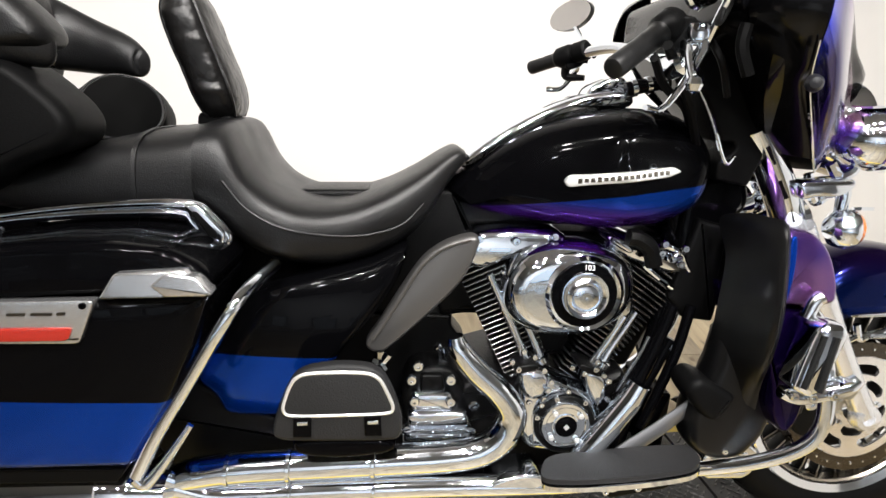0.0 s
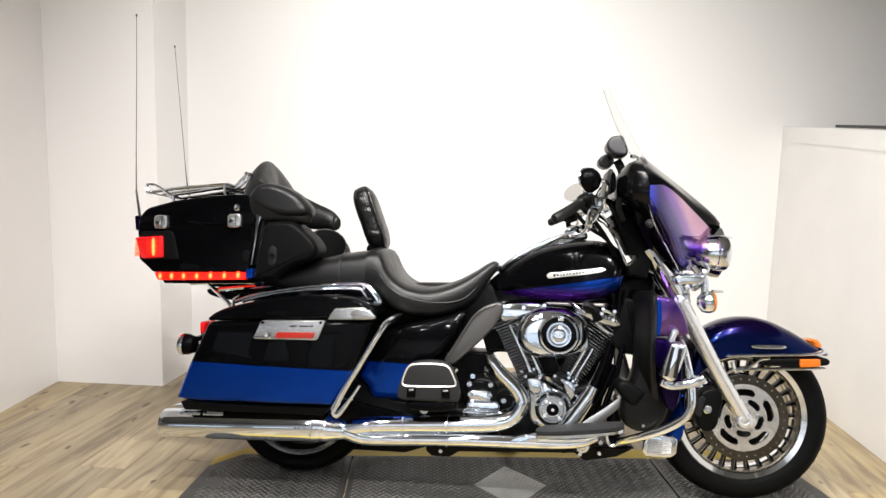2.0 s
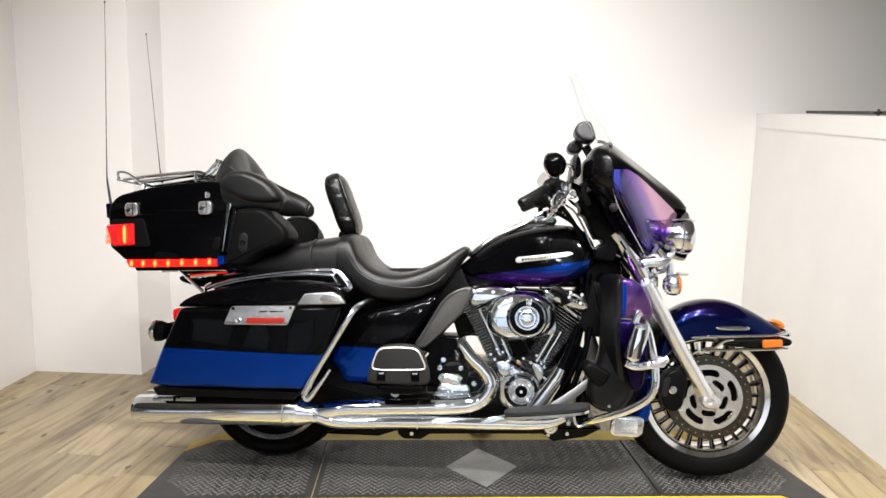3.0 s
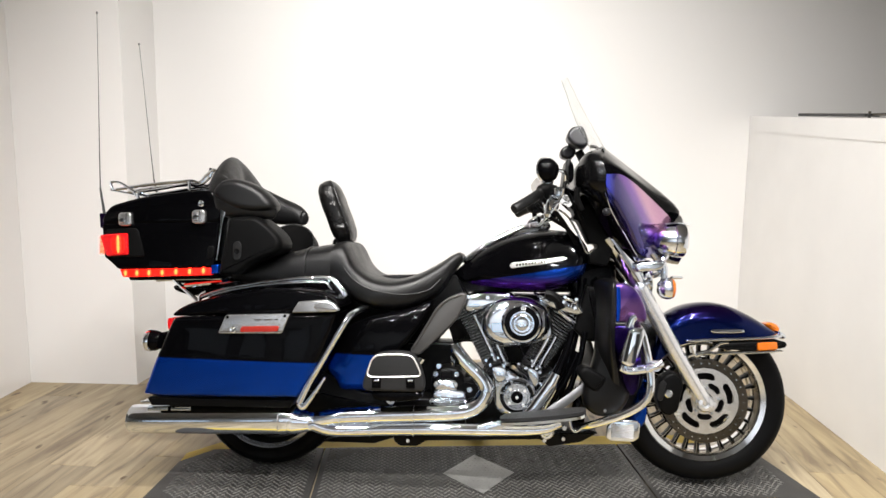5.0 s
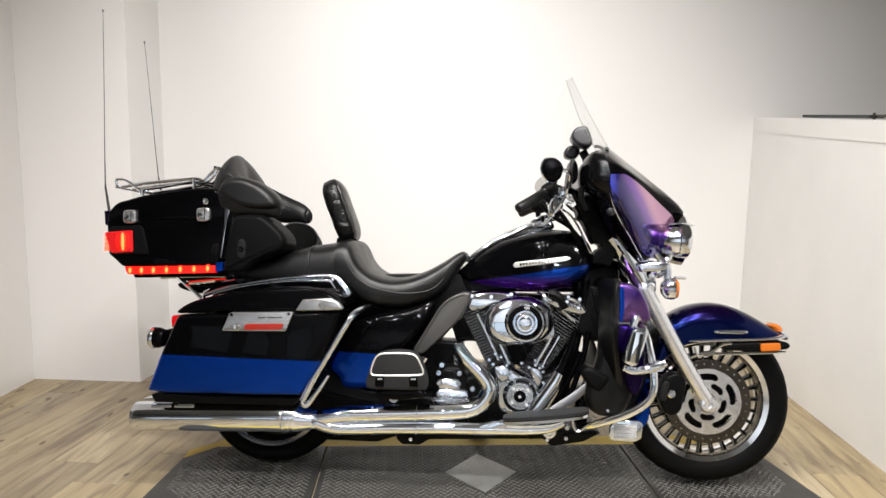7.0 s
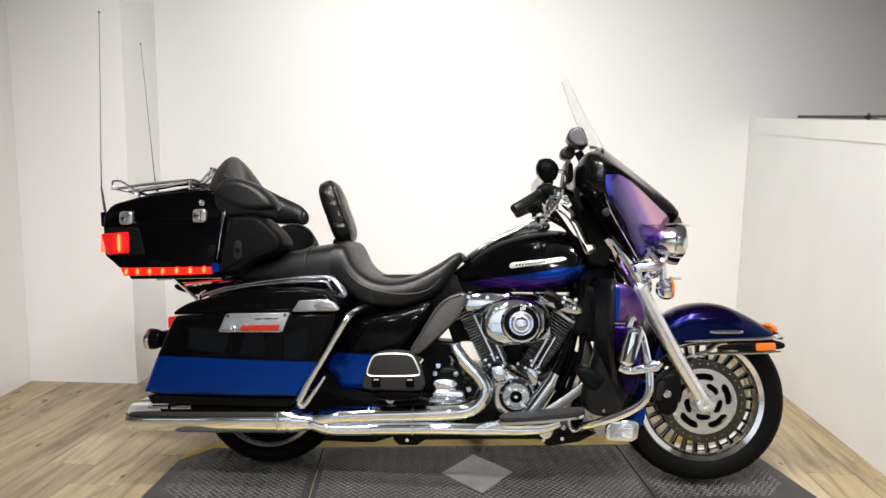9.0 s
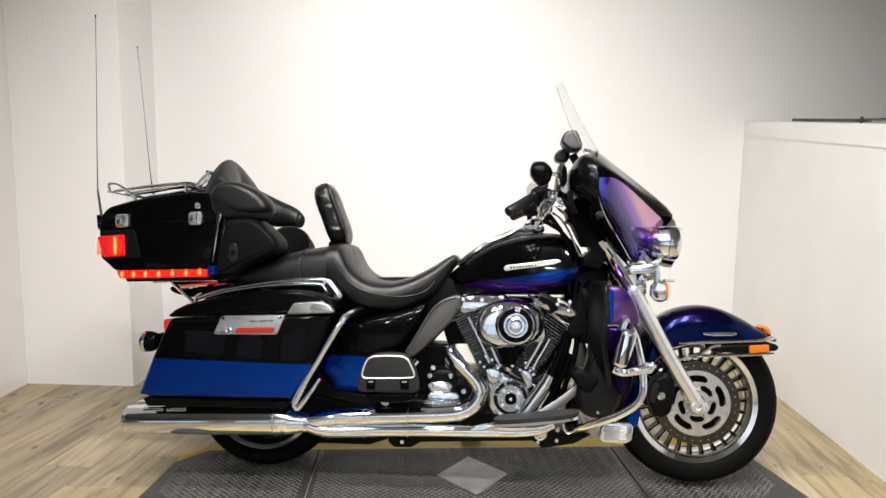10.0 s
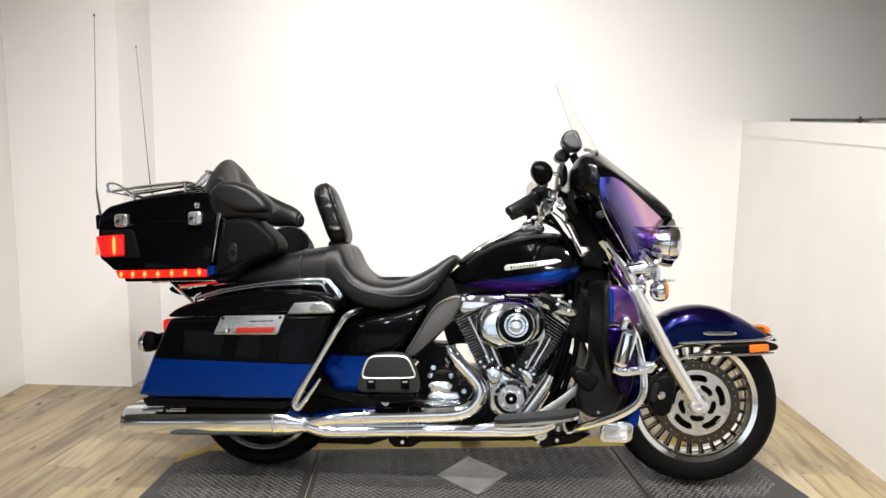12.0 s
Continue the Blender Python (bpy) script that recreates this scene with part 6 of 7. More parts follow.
rows = [spline([(x, y, z) for x, y in row], 6) for z, row in COWL]
strip(m, [spline([r[i] for r in rows], 5) for i in range(len(rows[0]))])
bmesh.ops.recalc_face_normals(m, faces=m.faces)
bmesh.ops.solidify(m, geom=m.faces[:], thickness=0.006)
lf = part("lower_fairing", m, M_COWL, bike, "dark lower fairing with violet painted shell")
m = N()
slab(m, [(0.4383, 0.6504), (0.442, 0.6989), (0.4524, 0.7123), (0.4632, 0.7147), (0.5031, 0.7108), (0.533, 0.6844), (0.5565, 0.6337), (0.5618, 0.5877), (0.5078, 0.5851), (0.4572, 0.5845), (0.4388, 0.5892)], -0.295, -0.13, 0.025, 0.012)
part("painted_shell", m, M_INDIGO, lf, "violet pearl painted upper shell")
m = N()
slab(m, [(0.4234, 0.5898), (0.44, 0.585), (0.462, 0.5786), (0.532, 0.5811), (0.545, 0.5233), (0.548, 0.44), (0.538, 0.37), (0.515, 0.345), (0.490, 0.38), (0.472, 0.4652), (0.447, 0.5118)], -0.285, -0.12, 0.02, 0.010)
part("lower_shell", m, M_DEEP, lf, "deep blue painted lower shell")
m = N()
slab(m, [(0.4565, 0.6995), (0.4689, 0.7075), (0.4746, 0.6521), (0.4698, 0.5869), (0.4589, 0.5864), (0.4586, 0.6421)], -0.2975, -0.27, 0.003)
part("shell_stripe", m, M_BLUE, lf)
m = N()
slab(m, [(0.3713, 0.296), (0.3660, 0.3650), (0.4000, 0.4300), (0.4150, 0.5236), (0.4369, 0.5185), (0.4947, 0.4501), (0.5182, 0.4101), (0.5257, 0.358), (0.5127, 0.3121), (0.4758, 0.2685), (0.4132, 0.2665)], -0.24, -0.155, 0.03, 0.02)
part("glove_box", m, M_COWL, lf, "black lower glove box")
m = N()
bolt(m, (0.438, -0.24, 0.2924), 0.006, 0.006)
part("box_screw", m, M_CHROME, lf)
m = N()
slab(m, [(0.4921, 0.1909), (0.5703, 0.2366), (0.5956, 0.3033), (0.6005, 0.3851), (0.6147, 0.3248), (0.6109, 0.2126), (0.5721, 0.1897)], -0.08, 0.0, 0.01)
part("blue_inner_panel", m, M_BLUE, lf)
mirror_y(lf)
m = N()
tube(m, [(0.3758, -0.1, 0.7237), (0.3709, -0.1, 0.643), (0.3518, -0.1, 0.5213), (0.3215, -0.1, 0.3786), (0.2848, -0.1, 0.1949)], 0.016, n=12)
mirror_y(part("down_tube", m, M_BLACK, bike))
m = N()
slab(m, [(0.3263, 0.7414), (0.4632, 0.8077), (0.5057, 0.7286), (0.4487, 0.6655), (0.3708, 0.6214), (0.3394, 0.6606)], -0.10, 0.10, 0.02)
part("steering_neck", m, M_BLACK, bike)
# black block added to close the upper part of the see-through slot
m = N()
slab(m, [(0.345, 0.545), (0.380, 0.506), (0.440, 0.500), (0.455, 0.60), (0.450, 0.685), (0.385, 0.70), (0.365, 0.62)], -0.13, -0.05, 0.01, k=1)
part("slot_gap_fill", m, M_ENGINE, bike)
# engine guard and highway peg
m = N()
tube(m, [(0.5153, -0.24, 0.5834), (0.5418, -0.27, 0.56), (0.5571, -0.29, 0.4989), (0.5679, -0.3, 0.428), (0.5665, -0.3, 0.3698), (0.5422, -0.29, 0.326), (0.4857, -0.26, 0.2823), (0.4119, -0.22, 0.2434), (0.3721, -0.18, 0.2172)], 0.0135, n=14)
eg = part("engine_guard", m, M_CHROME, bike, "chrome engine guard bar")
mirror_y(eg)
m = N()
slab(m, [(0.463, 0.470), (0.474, 0.522), (0.487, 0.570), (0.500, 0.580), (0.530, 0.578), (0.539, 0.564), (0.527, 0.522), (0.508, 0.465), (0.490, 0.455)], -0.365, -0.305, 0.014, k=1)
hp = part("highway_peg", m, M_CHROME, bike, "folding chrome highway peg on a clamp")
m = N()
tube(m, [(0.493, -0.367, 0.5632), (0.4751, -0.367, 0.4754)], 0.005, n=6)
tube(m, [(0.5143, -0.367, 0.5607), (0.5018, -0.367, 0.4696)], 0.005, n=6)
part("peg_rubber", m, M_GREY, hp)
for pts, rad in (([(0.4702, -0.32, 0.4489), (0.4994, -0.32, 0.4394), (0.5389, -0.32, 0.4453), (0.5815, -0.32, 0.4587), (0.599, -0.32, 0.4707)], [0.012, 0.014, 0.014, 0.016, 0.012]), ([(0.4967, -0.31, 0.5733), (0.5065, -0.31, 0.6017), (0.5171, -0.31, 0.6096)], 0.012)):
    m = N()
    tube(m, pts, rad, n=10)
    part("peg_clamp", m, M_CHROME, hp)
m = N()
lathe(m, [(0.016, -0.012), (0.018, 0.0), (0.016, 0.012)], (0.578, -0.32, 0.4567), n=16)
part("clamp_collar", m, M_CHROME, hp)
bolts("clamp_bolt", [(0.4814, -0.335, 0.4484), (0.5137, -0.335, 0.4465), (0.5493, -0.335, 0.4503)], 0.008, 0.008, hp)

# fairing: black upper skin, violet lower skin, black inner dash
def both_sides(rows, res=5):
    """Rows of points from one side to the middle, mirrored to the other side and smoothed along each row."""
    out = []
    for row in rows:
        full = [Vector(p) for p in row] + [Vector((p[0], -p[1], p[2])) for p in reversed(row[:-1])]
        out.append(spline(full, res))
    return out


def skin(rows, thick=0.006):
    """A skin through mirrored rows, smoothed across, with a thickness inwards."""
    g = both_sides(rows)
    cols = [spline([r[i] for r in g], 4) for i in range(len(g[0]))]
    bm = N()
    strip(bm, cols)
    bmesh.ops.recalc_face_normals(bm, faces=bm.faces)
    bmesh.ops.solidify(bm, geom=bm.faces[:], thickness=thick)
    return bm


TOP = [(0.394, -0.362, 1.098), (0.4083, -0.30, 1.126), (0.4344, -0.18, 1.1608), (0.4433, 0, 1.2016)]
RIDGE = [(0.404, -0.374, 1.077), (0.462, -0.315, 1.0785), (0.600, -0.15, 1.0275), (0.715, 0, 0.9905)]
LINE = [(0.407, -0.378, 1.052), (0.472, -0.32, 1.0547), (0.588, -0.17, 1.0018), (0.706, 0, 0.9299)]
LOW0 = [(0.408, -0.372, 1.0165), (0.4805, -0.315, 0.9403), (0.590, -0.18, 0.8931), (0.698, 0, 0.8922)]
LOW1 = [(0.430, -0.318, 0.964), (0.5124, -0.25, 0.8679), (0.598, -0.15, 0.8361), (0.6802, 0, 0.8498)]
LOW2 = [(0.458, -0.27, 0.929), (0.545, -0.19, 0.8215), (0.599, -0.12, 0.7969), (0.6618, 0, 0.8034)]
fr = part("fairing_upper", skin([TOP, RIDGE, LINE]), M_BLACK, bike, "gloss black upper half of the fork-mounted fairing")
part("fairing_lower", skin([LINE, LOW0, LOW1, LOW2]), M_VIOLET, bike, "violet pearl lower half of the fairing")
INNER = [(0.3248, 1.02), (0.3252, 1.0879), (0.3425, 1.1124), (0.3832, 1.1105), (0.3942, 1.0915), (0.3972, 1.0129), (0.4215, 0.9433), (0.4934, 0.8634), (0.5243, 0.809), (0.4995, 0.7969), (0.470, 0.845), (0.445, 0.868), (0.402, 0.945), (0.36, 0.998)]
IX0, IX1 = INNER[0][0], INNER[4][0]


def innerwarp(x, y, z):
    """The dash narrows towards the rider and towards the chin."""
    f = min(1.0, max(0.0, (x - IX0) / (IX1 - IX0)))
    low = min(1.0, max(0.0, (1.0 - z) / 0.17))
    return (x, y * (0.72 + 0.26 * f) * (1 - 0.60 * low), z)


m = N()
slab(m, INNER, -0.345, 0.345, 0.055, 0.028, cr=0.03, seg=8, warp=innerwarp)
inner = part("inner_fairing", m, M_DASH, bike, "black inner fairing with speakers")
m = N()
RIMS = [[(0.362, -0.20, 1.135), (0.338, -0.272, 1.112), (0.325, -0.300, 1.06), (0.337, -0.300, 1.015), (0.385, -0.255, 0.965), (0.425, -0.20, 0.912), (0.482, -0.13, 0.83)],
        [(0.385, -0.245, 1.148), (0.354, -0.325, 1.122), (0.346, -0.348, 1.06), (0.356, -0.346, 1.014), (0.397, -0.290, 0.965), (0.434, -0.238, 0.917), (0.499, -0.16, 0.827)],
        [(0.402, -0.29, 1.140), (0.380, -0.357, 1.108), (0.378, -0.374, 1.056), (0.384, -0.368, 1.014), (0.414, -0.312, 0.963), (0.446, -0.262, 0.922), (0.517, -0.185, 0.824)],
        [(0.410, -0.298, 1.127), (0.397, -0.364, 1.096), (0.405, -0.377, 1.053), (0.406, -0.371, 1.016), (0.429, -0.317, 0.963), (0.457, -0.269, 0.928), (0.540, -0.192, 0.821)]]
rows = [spline(r, 5) for r in RIMS]
strip(m, [spline([r[i] for r in rows], 4) for i in range(len(rows[0]))])
bmesh.ops.recalc_face_normals(m, faces=m.faces)
bmesh.ops.solidify(m, geom=m.faces[:], thickness=0.004)
mirror_y(part("fairing_rim", m, M_DASH, inner, "rounded gloss black rim of the inner fairing"))
m = N()
slab(m, [(0.2895, 1.1041), (0.2964, 1.11), (0.3081, 1.1044), (0.3019, 1.0442), (0.286, 1.0093), (0.2799, 1.0179)], -0.315, -0.20, 0.004)
part("dash_edge_strip", m, M_GREY, inner, "grey dash edge strip")
m = N()
slab(m, [(0.2959, 1.0884), (0.3025, 1.0998), (0.3115, 1.0859), (0.3132, 1.0437), (0.3053, 1.0295), (0.2977, 1.0434)], -0.335, -0.25, 0.004)
part("dash_vent", m, M_BLACK, inner, "narrow black vent slot")
m = N()
slab(m, [(0.462, 0.849), (0.5153, 0.7976), (0.5449, 0.7528), (0.475, 0.797), (0.466, 0.822)], -0.14, 0.14, 0.02)
part("fairing_chin", m, M_BLACK, inner)
m = N()
tube(m, [(0.407, -0.36, 0.9955), (0.4393, -0.305, 0.9393), (0.4918, -0.25, 0.8674), (0.5439, -0.195, 0.7987)], 0.0018, n=6)
part("fairing_seam", m, M_CHROME, inner)
liner = N()
edge = spline([LINE[0], LOW0[0], LOW1[0], LOW2[0], LOW2[1], LOW2[2]], 5)
strip(liner, [[Vector(p) + Vector((-0.004, 0.004, 0)) for p in edge], [Vector((p[0] - 0.03, -0.10, p[2])) for p in edge]])
bmesh.ops.solidify(liner, geom=liner.faces[:], thickness=0.004)
ln = part("fairing_liner", liner, M_PLASTIC, inner)
mirror_y(ln)
# windshield
WT = [(0.2847, -0.16, 1.4047), (0.3008, -0.09, 1.4304), (0.3201, 0, 1.4579)]
WM = [(0.3283, -0.23, 1.2488), (0.3618, -0.13, 1.2808), (0.3939, 0, 1.3118)]
WB = [(0.3728, -0.32, 1.1267), (0.4176, -0.19, 1.1529), (0.4643, 0, 1.1874)]
ws = part("windshield", skin([WT, WM, WB], 0.0012), M_GLASS, bike, "clear acrylic windshield")
ws.visible_shadow = False

# lamps on the fork
HL = (0.7037, 0, 0.8694)
m = N()
lathe(m, [(0.03, -0.09), (0.075, -0.05), (0.092, 0.0), (0.094, 0.02), (0.088, 0.026)], HL, axis=(1, 0, 0.0), n=32)
hl = part("headlight", m, M_CHROME, bike, "round chrome headlight")
m = N()
lathe(m, [(0.088, 0.02), (0.06, 0.038), (0.0, 0.045)], HL, axis=(1, 0, 0), n=32)
part("headlight_lens", m, M_MIRROR, hl)
PLQ = (0.672, -0.15, 0.860)
m = N()
lathe(m, [(0.052, -0.005), (0.058, 0.0), (0.060, 0.028), (0.056, 0.034)], PLQ, axis=(1, 0, 0), n=28)
plate(m, [(0.625, -0.18, 0.910), (0.688, -0.18, 0.916), (0.738, -0.15, 0.908), (0.709, -0.11, 0.9163), (0.644, -0.11, 0.914)], (0, 0, 0.004), k=1)
pl2 = part("passing_lamp", m, M_CHROME, bike, "chrome passing lamp with a visor")
m = N()
lathe(m, [(0.012, -0.065), (0.036, -0.052), (0.052, -0.026), (0.055, -0.002)], PLQ, axis=(1, 0, 0), n=28)
part("lamp_shell", m, M_CHROME, pl2)
m = N()
lathe(m, [(0.056, 0.032), (0.04, 0.042), (0.0, 0.046)], PLQ, axis=(1, 0, 0), n=28)
part("lamp_lens", m, M_MIRROR, pl2)
m = N()
TSQ = (0.6557, -0.143, 0.6945)
lathe(m, [(0.02, -0.03), (0.034, -0.018), (0.038, 0.0), (0.036, 0.012)], TSQ, axis=(1, 0, 0), n=24)
tube(m, [(0.6406, -0.138, 0.7845), (0.6473, -0.138, 0.7558), (0.645, -0.138, 0.717)], [0.012, 0.013, 0.011], n=10)
plate(m, [(0.6598, -0.163, 0.732), (0.7036, -0.153, 0.7316), (0.7128, -0.123, 0.7271), (0.6714, -0.123, 0.7253)], (0, 0, 0.006), k=1)
ts = part("front_signal", m, M_CHROME, bike, "chrome front turn signal with amber lens")
m = N()
lathe(m, [(0.035, 0.012), (0.03, 0.022), (0.0, 0.026)], TSQ, axis=(1, 0, 0), n=24)
part("signal_lens", m, M_AMBER, ts)
m = N()
slab(m, [(0.5368, 0.7808), (0.5748, 0.7823), (0.6447, 0.791), (0.6491, 0.7717), (0.6159, 0.7508), (0.5778, 0.7532), (0.5477, 0.7441)], -0.17, -0.11, 0.01)
tube(m, [(0.6022, -0.15, 0.8127), (0.622, -0.15, 0.7901), (0.6444, -0.15, 0.7987), (0.6513, -0.15, 0.8146)], 0.01, n=8)
tube(m, [(0.5967, -0.1, 0.7888), (0.618, -0.1, 0.7378), (0.6446, -0.1, 0.7509)], 0.009, n=8)
br = part("lamp_bracket", m, M_CHROME, bike, "chrome lamp bracket")
for o in (pl2, ts, br):
    mirror_y(o)

# handlebar, grips, controls, mirrors
RG, LG = (0.125, -0.335, 0.941), (0.159, 0.43, 0.982)
RI, LI = (0.212, -0.27, 1.0), (0.212, 0.368, 1.003)
m = N()
tube(m, [RI, (0.285, -0.24, 1.015), (0.335, -0.15, 1.005), (0.345, -0.07, 0.995), (0.35, 0.07, 0.995), (0.345, 0.15, 1.012), (0.30, 0.25, 1.025), LI], 0.013, n=12)
hb = part("handlebar", m, M_CHROME, bike, "chrome handlebar with black grips")
for a, b in ((RG, RI), (LG, LI)):
    m = N()
    a, b = Vector(a), Vector(b)
    tube(m, [a, a.lerp(b, 0.06), a.lerp(b, 0.5), a.lerp(b, 0.92), b], [0.012, 0.0172, 0.0165, 0.0172, 0.020], n=18, res=3)
    gp = part("grip", m, M_GREY, hb, "black rubber grip")
    m = N()
    d = (b - a).normalized()
    lathe(m, [(0.019, 0), (0.025, 0.008), (0.026, 0.040), (0.020, 0.050)], b, axis=d, n=18)
    slab(m, [(b.x + 0.01, b.z - 0.03), (b.x + 0.06, b.z - 0.015), (b.x + 0.06, b.z + 0.03), (b.x + 0.015, b.z + 0.028)], b.y - 0.02 + d.y * 0.03, b.y + 0.02 + d.y * 0.05, 0.006)
    if b.y > 0:
        lathe(m, [(0.019, 0.05), (0.024, 0.055), (0.024, 0.085), (0.018, 0.09)], b, axis=d, n=18)
        tube(m, [b + d * 0.03 + Vector((0, 0, -0.02)), b + d * 0.02 + Vector((0.01, 0, -0.045)), b + d * 0.05 + Vector((0.03, 0, -0.055))], [0.012, 0.010, 0.007], n=8)
    part("switch_housing", m, M_PLASTIC, hb)
    m = N()
    tube(m, [b + Vector((0.05, 0, -0.005)), b + Vector((0.06, d.y * -0.05, -0.02)), a + Vector((0.085, 0.0, -0.045)), a + Vector((0.05, d.y * -0.02, -0.05))], [0.008, 0.008, 0.006, 0.007], n=10, flat=0.6)
    lathe(m, [(0.02, -0.012), (0.022, 0), (0.02, 0.012)], b + Vector((0.06, 0, 0.005)), axis=(0, 0, 1), n=16)
    part("lever", m, M_CHROME, hb, "chrome hand lever")
m = N()
slab(m, [(0.322, 0.968), (0.339, 0.945), (0.331, 0.928), (0.351, 0.920), (0.391, 0.8406), (0.4145, 0.8424), (0.419, 0.829), (0.388, 0.806), (0.39, 0.775), (0.45, 0.765), (0.478, 0.84), (0.455, 0.875), (0.41, 0.96), (0.36, 1.0)], -0.16, -0.07, 0.006, k=1)
slab(m, [(0.450, 0.90), (0.456, 0.80), (0.47, 0.76), (0.49, 0.84), (0.475, 0.90)], -0.07, 0.03, 0.006, k=1)
part("fork_lock_housing", m, M_PLASTIC, hb, "black housing below the dash")
# added rod that draws the bright edge of the see-through gap
m = N()
tube(m, [(0.278, -0.212, 0.953), (0.3085, -0.212, 0.930), (0.3405, -0.212, 0.8795), (0.373, -0.212, 0.8106), (0.395, -0.20, 0.820)], 0.0035, n=8)
part("gap_edge_rod", m, M_CHROME, hb, "added thin chrome rod along the gap below the bar")
m = N()
lathe(m, [(0.012, -0.03), (0.020, -0.02), (0.022, 0.01), (0.016, 0.018)], (0.2500, -0.27, 0.9600), axis=(0.3, -1, 0.3), n=20)
part("master_cylinder", m, M_CHROME, hb)
m = N()
tube(m, [(0.212, -0.15, 0.921), (0.248, -0.15, 0.930), (0.286, -0.15, 0.939)], 0.0125, n=14, res=2)
res = part("fluid_reservoir", m, M_BLACK, hb, "small black fluid reservoir with bright bands")
for f in (0.18, 0.52, 0.86):
    m = N()
    lathe(m, [(0.0126, -0.005), (0.0150, -0.004), (0.0150, 0.004), (0.0126, 0.005)], (0.212 + 0.074 * f, -0.15, 0.921 + 0.018 * f), axis=(0.97, 0, 0.236), n=18)
    part("band", m, M_CHROME, res)
for line, r in (([(0.2151, -0.3, 0.9819), (0.262, -0.24, 0.946), (0.308, -0.20, 0.893), (0.352, -0.15, 0.825)], 0.008), ([(0.1975, -0.3, 0.9628), (0.2418, -0.24, 0.9275), (0.3072, -0.18, 0.8947), (0.3633, -0.1, 0.8441)], 0.007), ([(0.2991, -0.2, 1.0363), (0.3228, -0.25, 0.971), (0.3573, -0.22, 0.9174)], 0.006)):
    m = N()
    tube(m, line, r, n=8)
    part("cable", m, M_PLASTIC, hb)


LMC, LMH = Vector((0.262, 0.48, 1.123)), Vector((0.62, -0.78, 0.0))
lmu, lmv = LMH * 0.97 + Vector((0, 0, 0.24)), Vector((0, 0, 0.97)) - LMH * 0.24
for nm, grow, back, mt, par, lb in (("mirror", 1.0, 0.022, M_BLACK, None, "oval mirror showing the pale wall"), ("mirror_glass", 0.985, 0.0, M_MIRROR, 1, "")):
    mm = N()
    ell = [LMC + lmu * (0.066 * grow * math.cos(i * math.pi / 16)) + lmv * (0.036 * grow * math.sin(i * math.pi / 16)) for i in range(32)]
    if par is None:
        plate(mm, ell, (0.014, 0.017, 0), k=0)
        lm = part(nm, mm, mt, bike, lb)
    else:
        plate(mm, [p + Vector((-0.0015, -0.0018, 0)) for p in ell], (0.001, 0.001, 0), k=0)
        part(nm, mm, mt, lm, lb)
MR = (0.2255, -0.36, 1.0645)
m = N()
lathe(m, [(0.0, 0.036), (0.022, 0.031), (0.036, 0.015), (0.040, 0.0), (0.037, -0.010), (0.0, -0.012)], MR, axis=(0.65, -0.75, 0.1), n=28)
part("mirror", m, M_BLACK, hb, "black domed mirror back")
m = N()
lathe(m, [(0.0395, 0.0), (0.042, -0.005), (0.0395, -0.011)], MR, axis=(0.65, -0.75, 0.1), n=28, closed=True)
tube(m, [(0.2449, -0.36, 1.0669), (0.2845, -0.33, 1.0611), (0.2863, -0.3, 1.0246), (0.2829, -0.28, 0.9895)], 0.006, n=8)
part("mirror_rim", m, M_CHROME, hb)
m = N()
tube(m, [(0.275, 0.475, 1.098), (0.283, 0.41, 1.055), (0.2929, 0.33, 1.012)], 0.006, n=8)
part("mirror_stem", m, M_CHROME, hb)
m = N()
lathe(m, [(0.0, 0.014), (0.008, 0.012), (0.012, 0.006), (0.013, 0.0), (0.011, -0.01)], (0.414, -0.352, 0.937), axis=(-0.35, -0.93, 0.0), n=18)
part("side_knob", m, M_SATINBLACK, inner)
m = N()
tube(m, [(0.262, -0.262, 0.978), (0.245, -0.285, 0.985), (0.232, -0.335, 0.965), (0.227, -0.365, 0.940), (0.228, -0.375, 0.928)], [0.011, 0.010, 0.009, 0.009, 0.008], n=12, flat=0.7)
lathe(m, [(0.0, 0.013), (0.009, 0.009), (0.0125, 0.0), (0.009, -0.009), (0.0, -0.013)], (0.228, -0.377, 0.925), axis=(0, 0, 1), n=16)
part("brake_lever", m, M_CHROME, hb, "curved chrome brake lever with a ball end")
# two pods on the dash top
def podwarp(x, y, z):
    """Faces narrow upwards."""
    return (x, y * (1 - 0.8 * max(0.0, z - 1.2)), z)


for outl, y0, y1, lens_at in (([(0.3179, 1.240), (0.334, 1.266), (0.3744, 1.2712), (0.397, 1.212), (0.3883, 1.1926), (0.3475, 1.1942), (0.3195, 1.219)], -0.062, 0.02, (0.357, -0.0635, 1.233)),
                              ([(0.3021, 1.1965), (0.3228, 1.2167), (0.3565, 1.2192), (0.3657, 1.185), (0.3409, 1.1611), (0.3055, 1.1714)], 0.035, 0.10, (0.334, 0.0335, 1.190))):
    m = N()
    slab(m, outl, y0, y1, 0.014, 0.010, cr=0.016, seg=5, warp=podwarp)
    dp = part("dash_pod", m, M_SATINBLACK, inner, "rounded black pod on the dash")
m = N()
tube(m, [(0.3656, 0, 1.1872), (0.3834, 0, 1.1519), (0.3889, 0, 1.1163)], 0.016, n=8)
part("pod_bracket", m, M_PLASTIC, inner)
m = N()
tube(m, [(0.3938, -0.1, 1.1873), (0.4177, -0.1, 1.1818), (0.4423, -0.1, 1.1563)], 0.006, n=8)
part("pod_wire", m, M_PLASTIC, inner)
m = N()
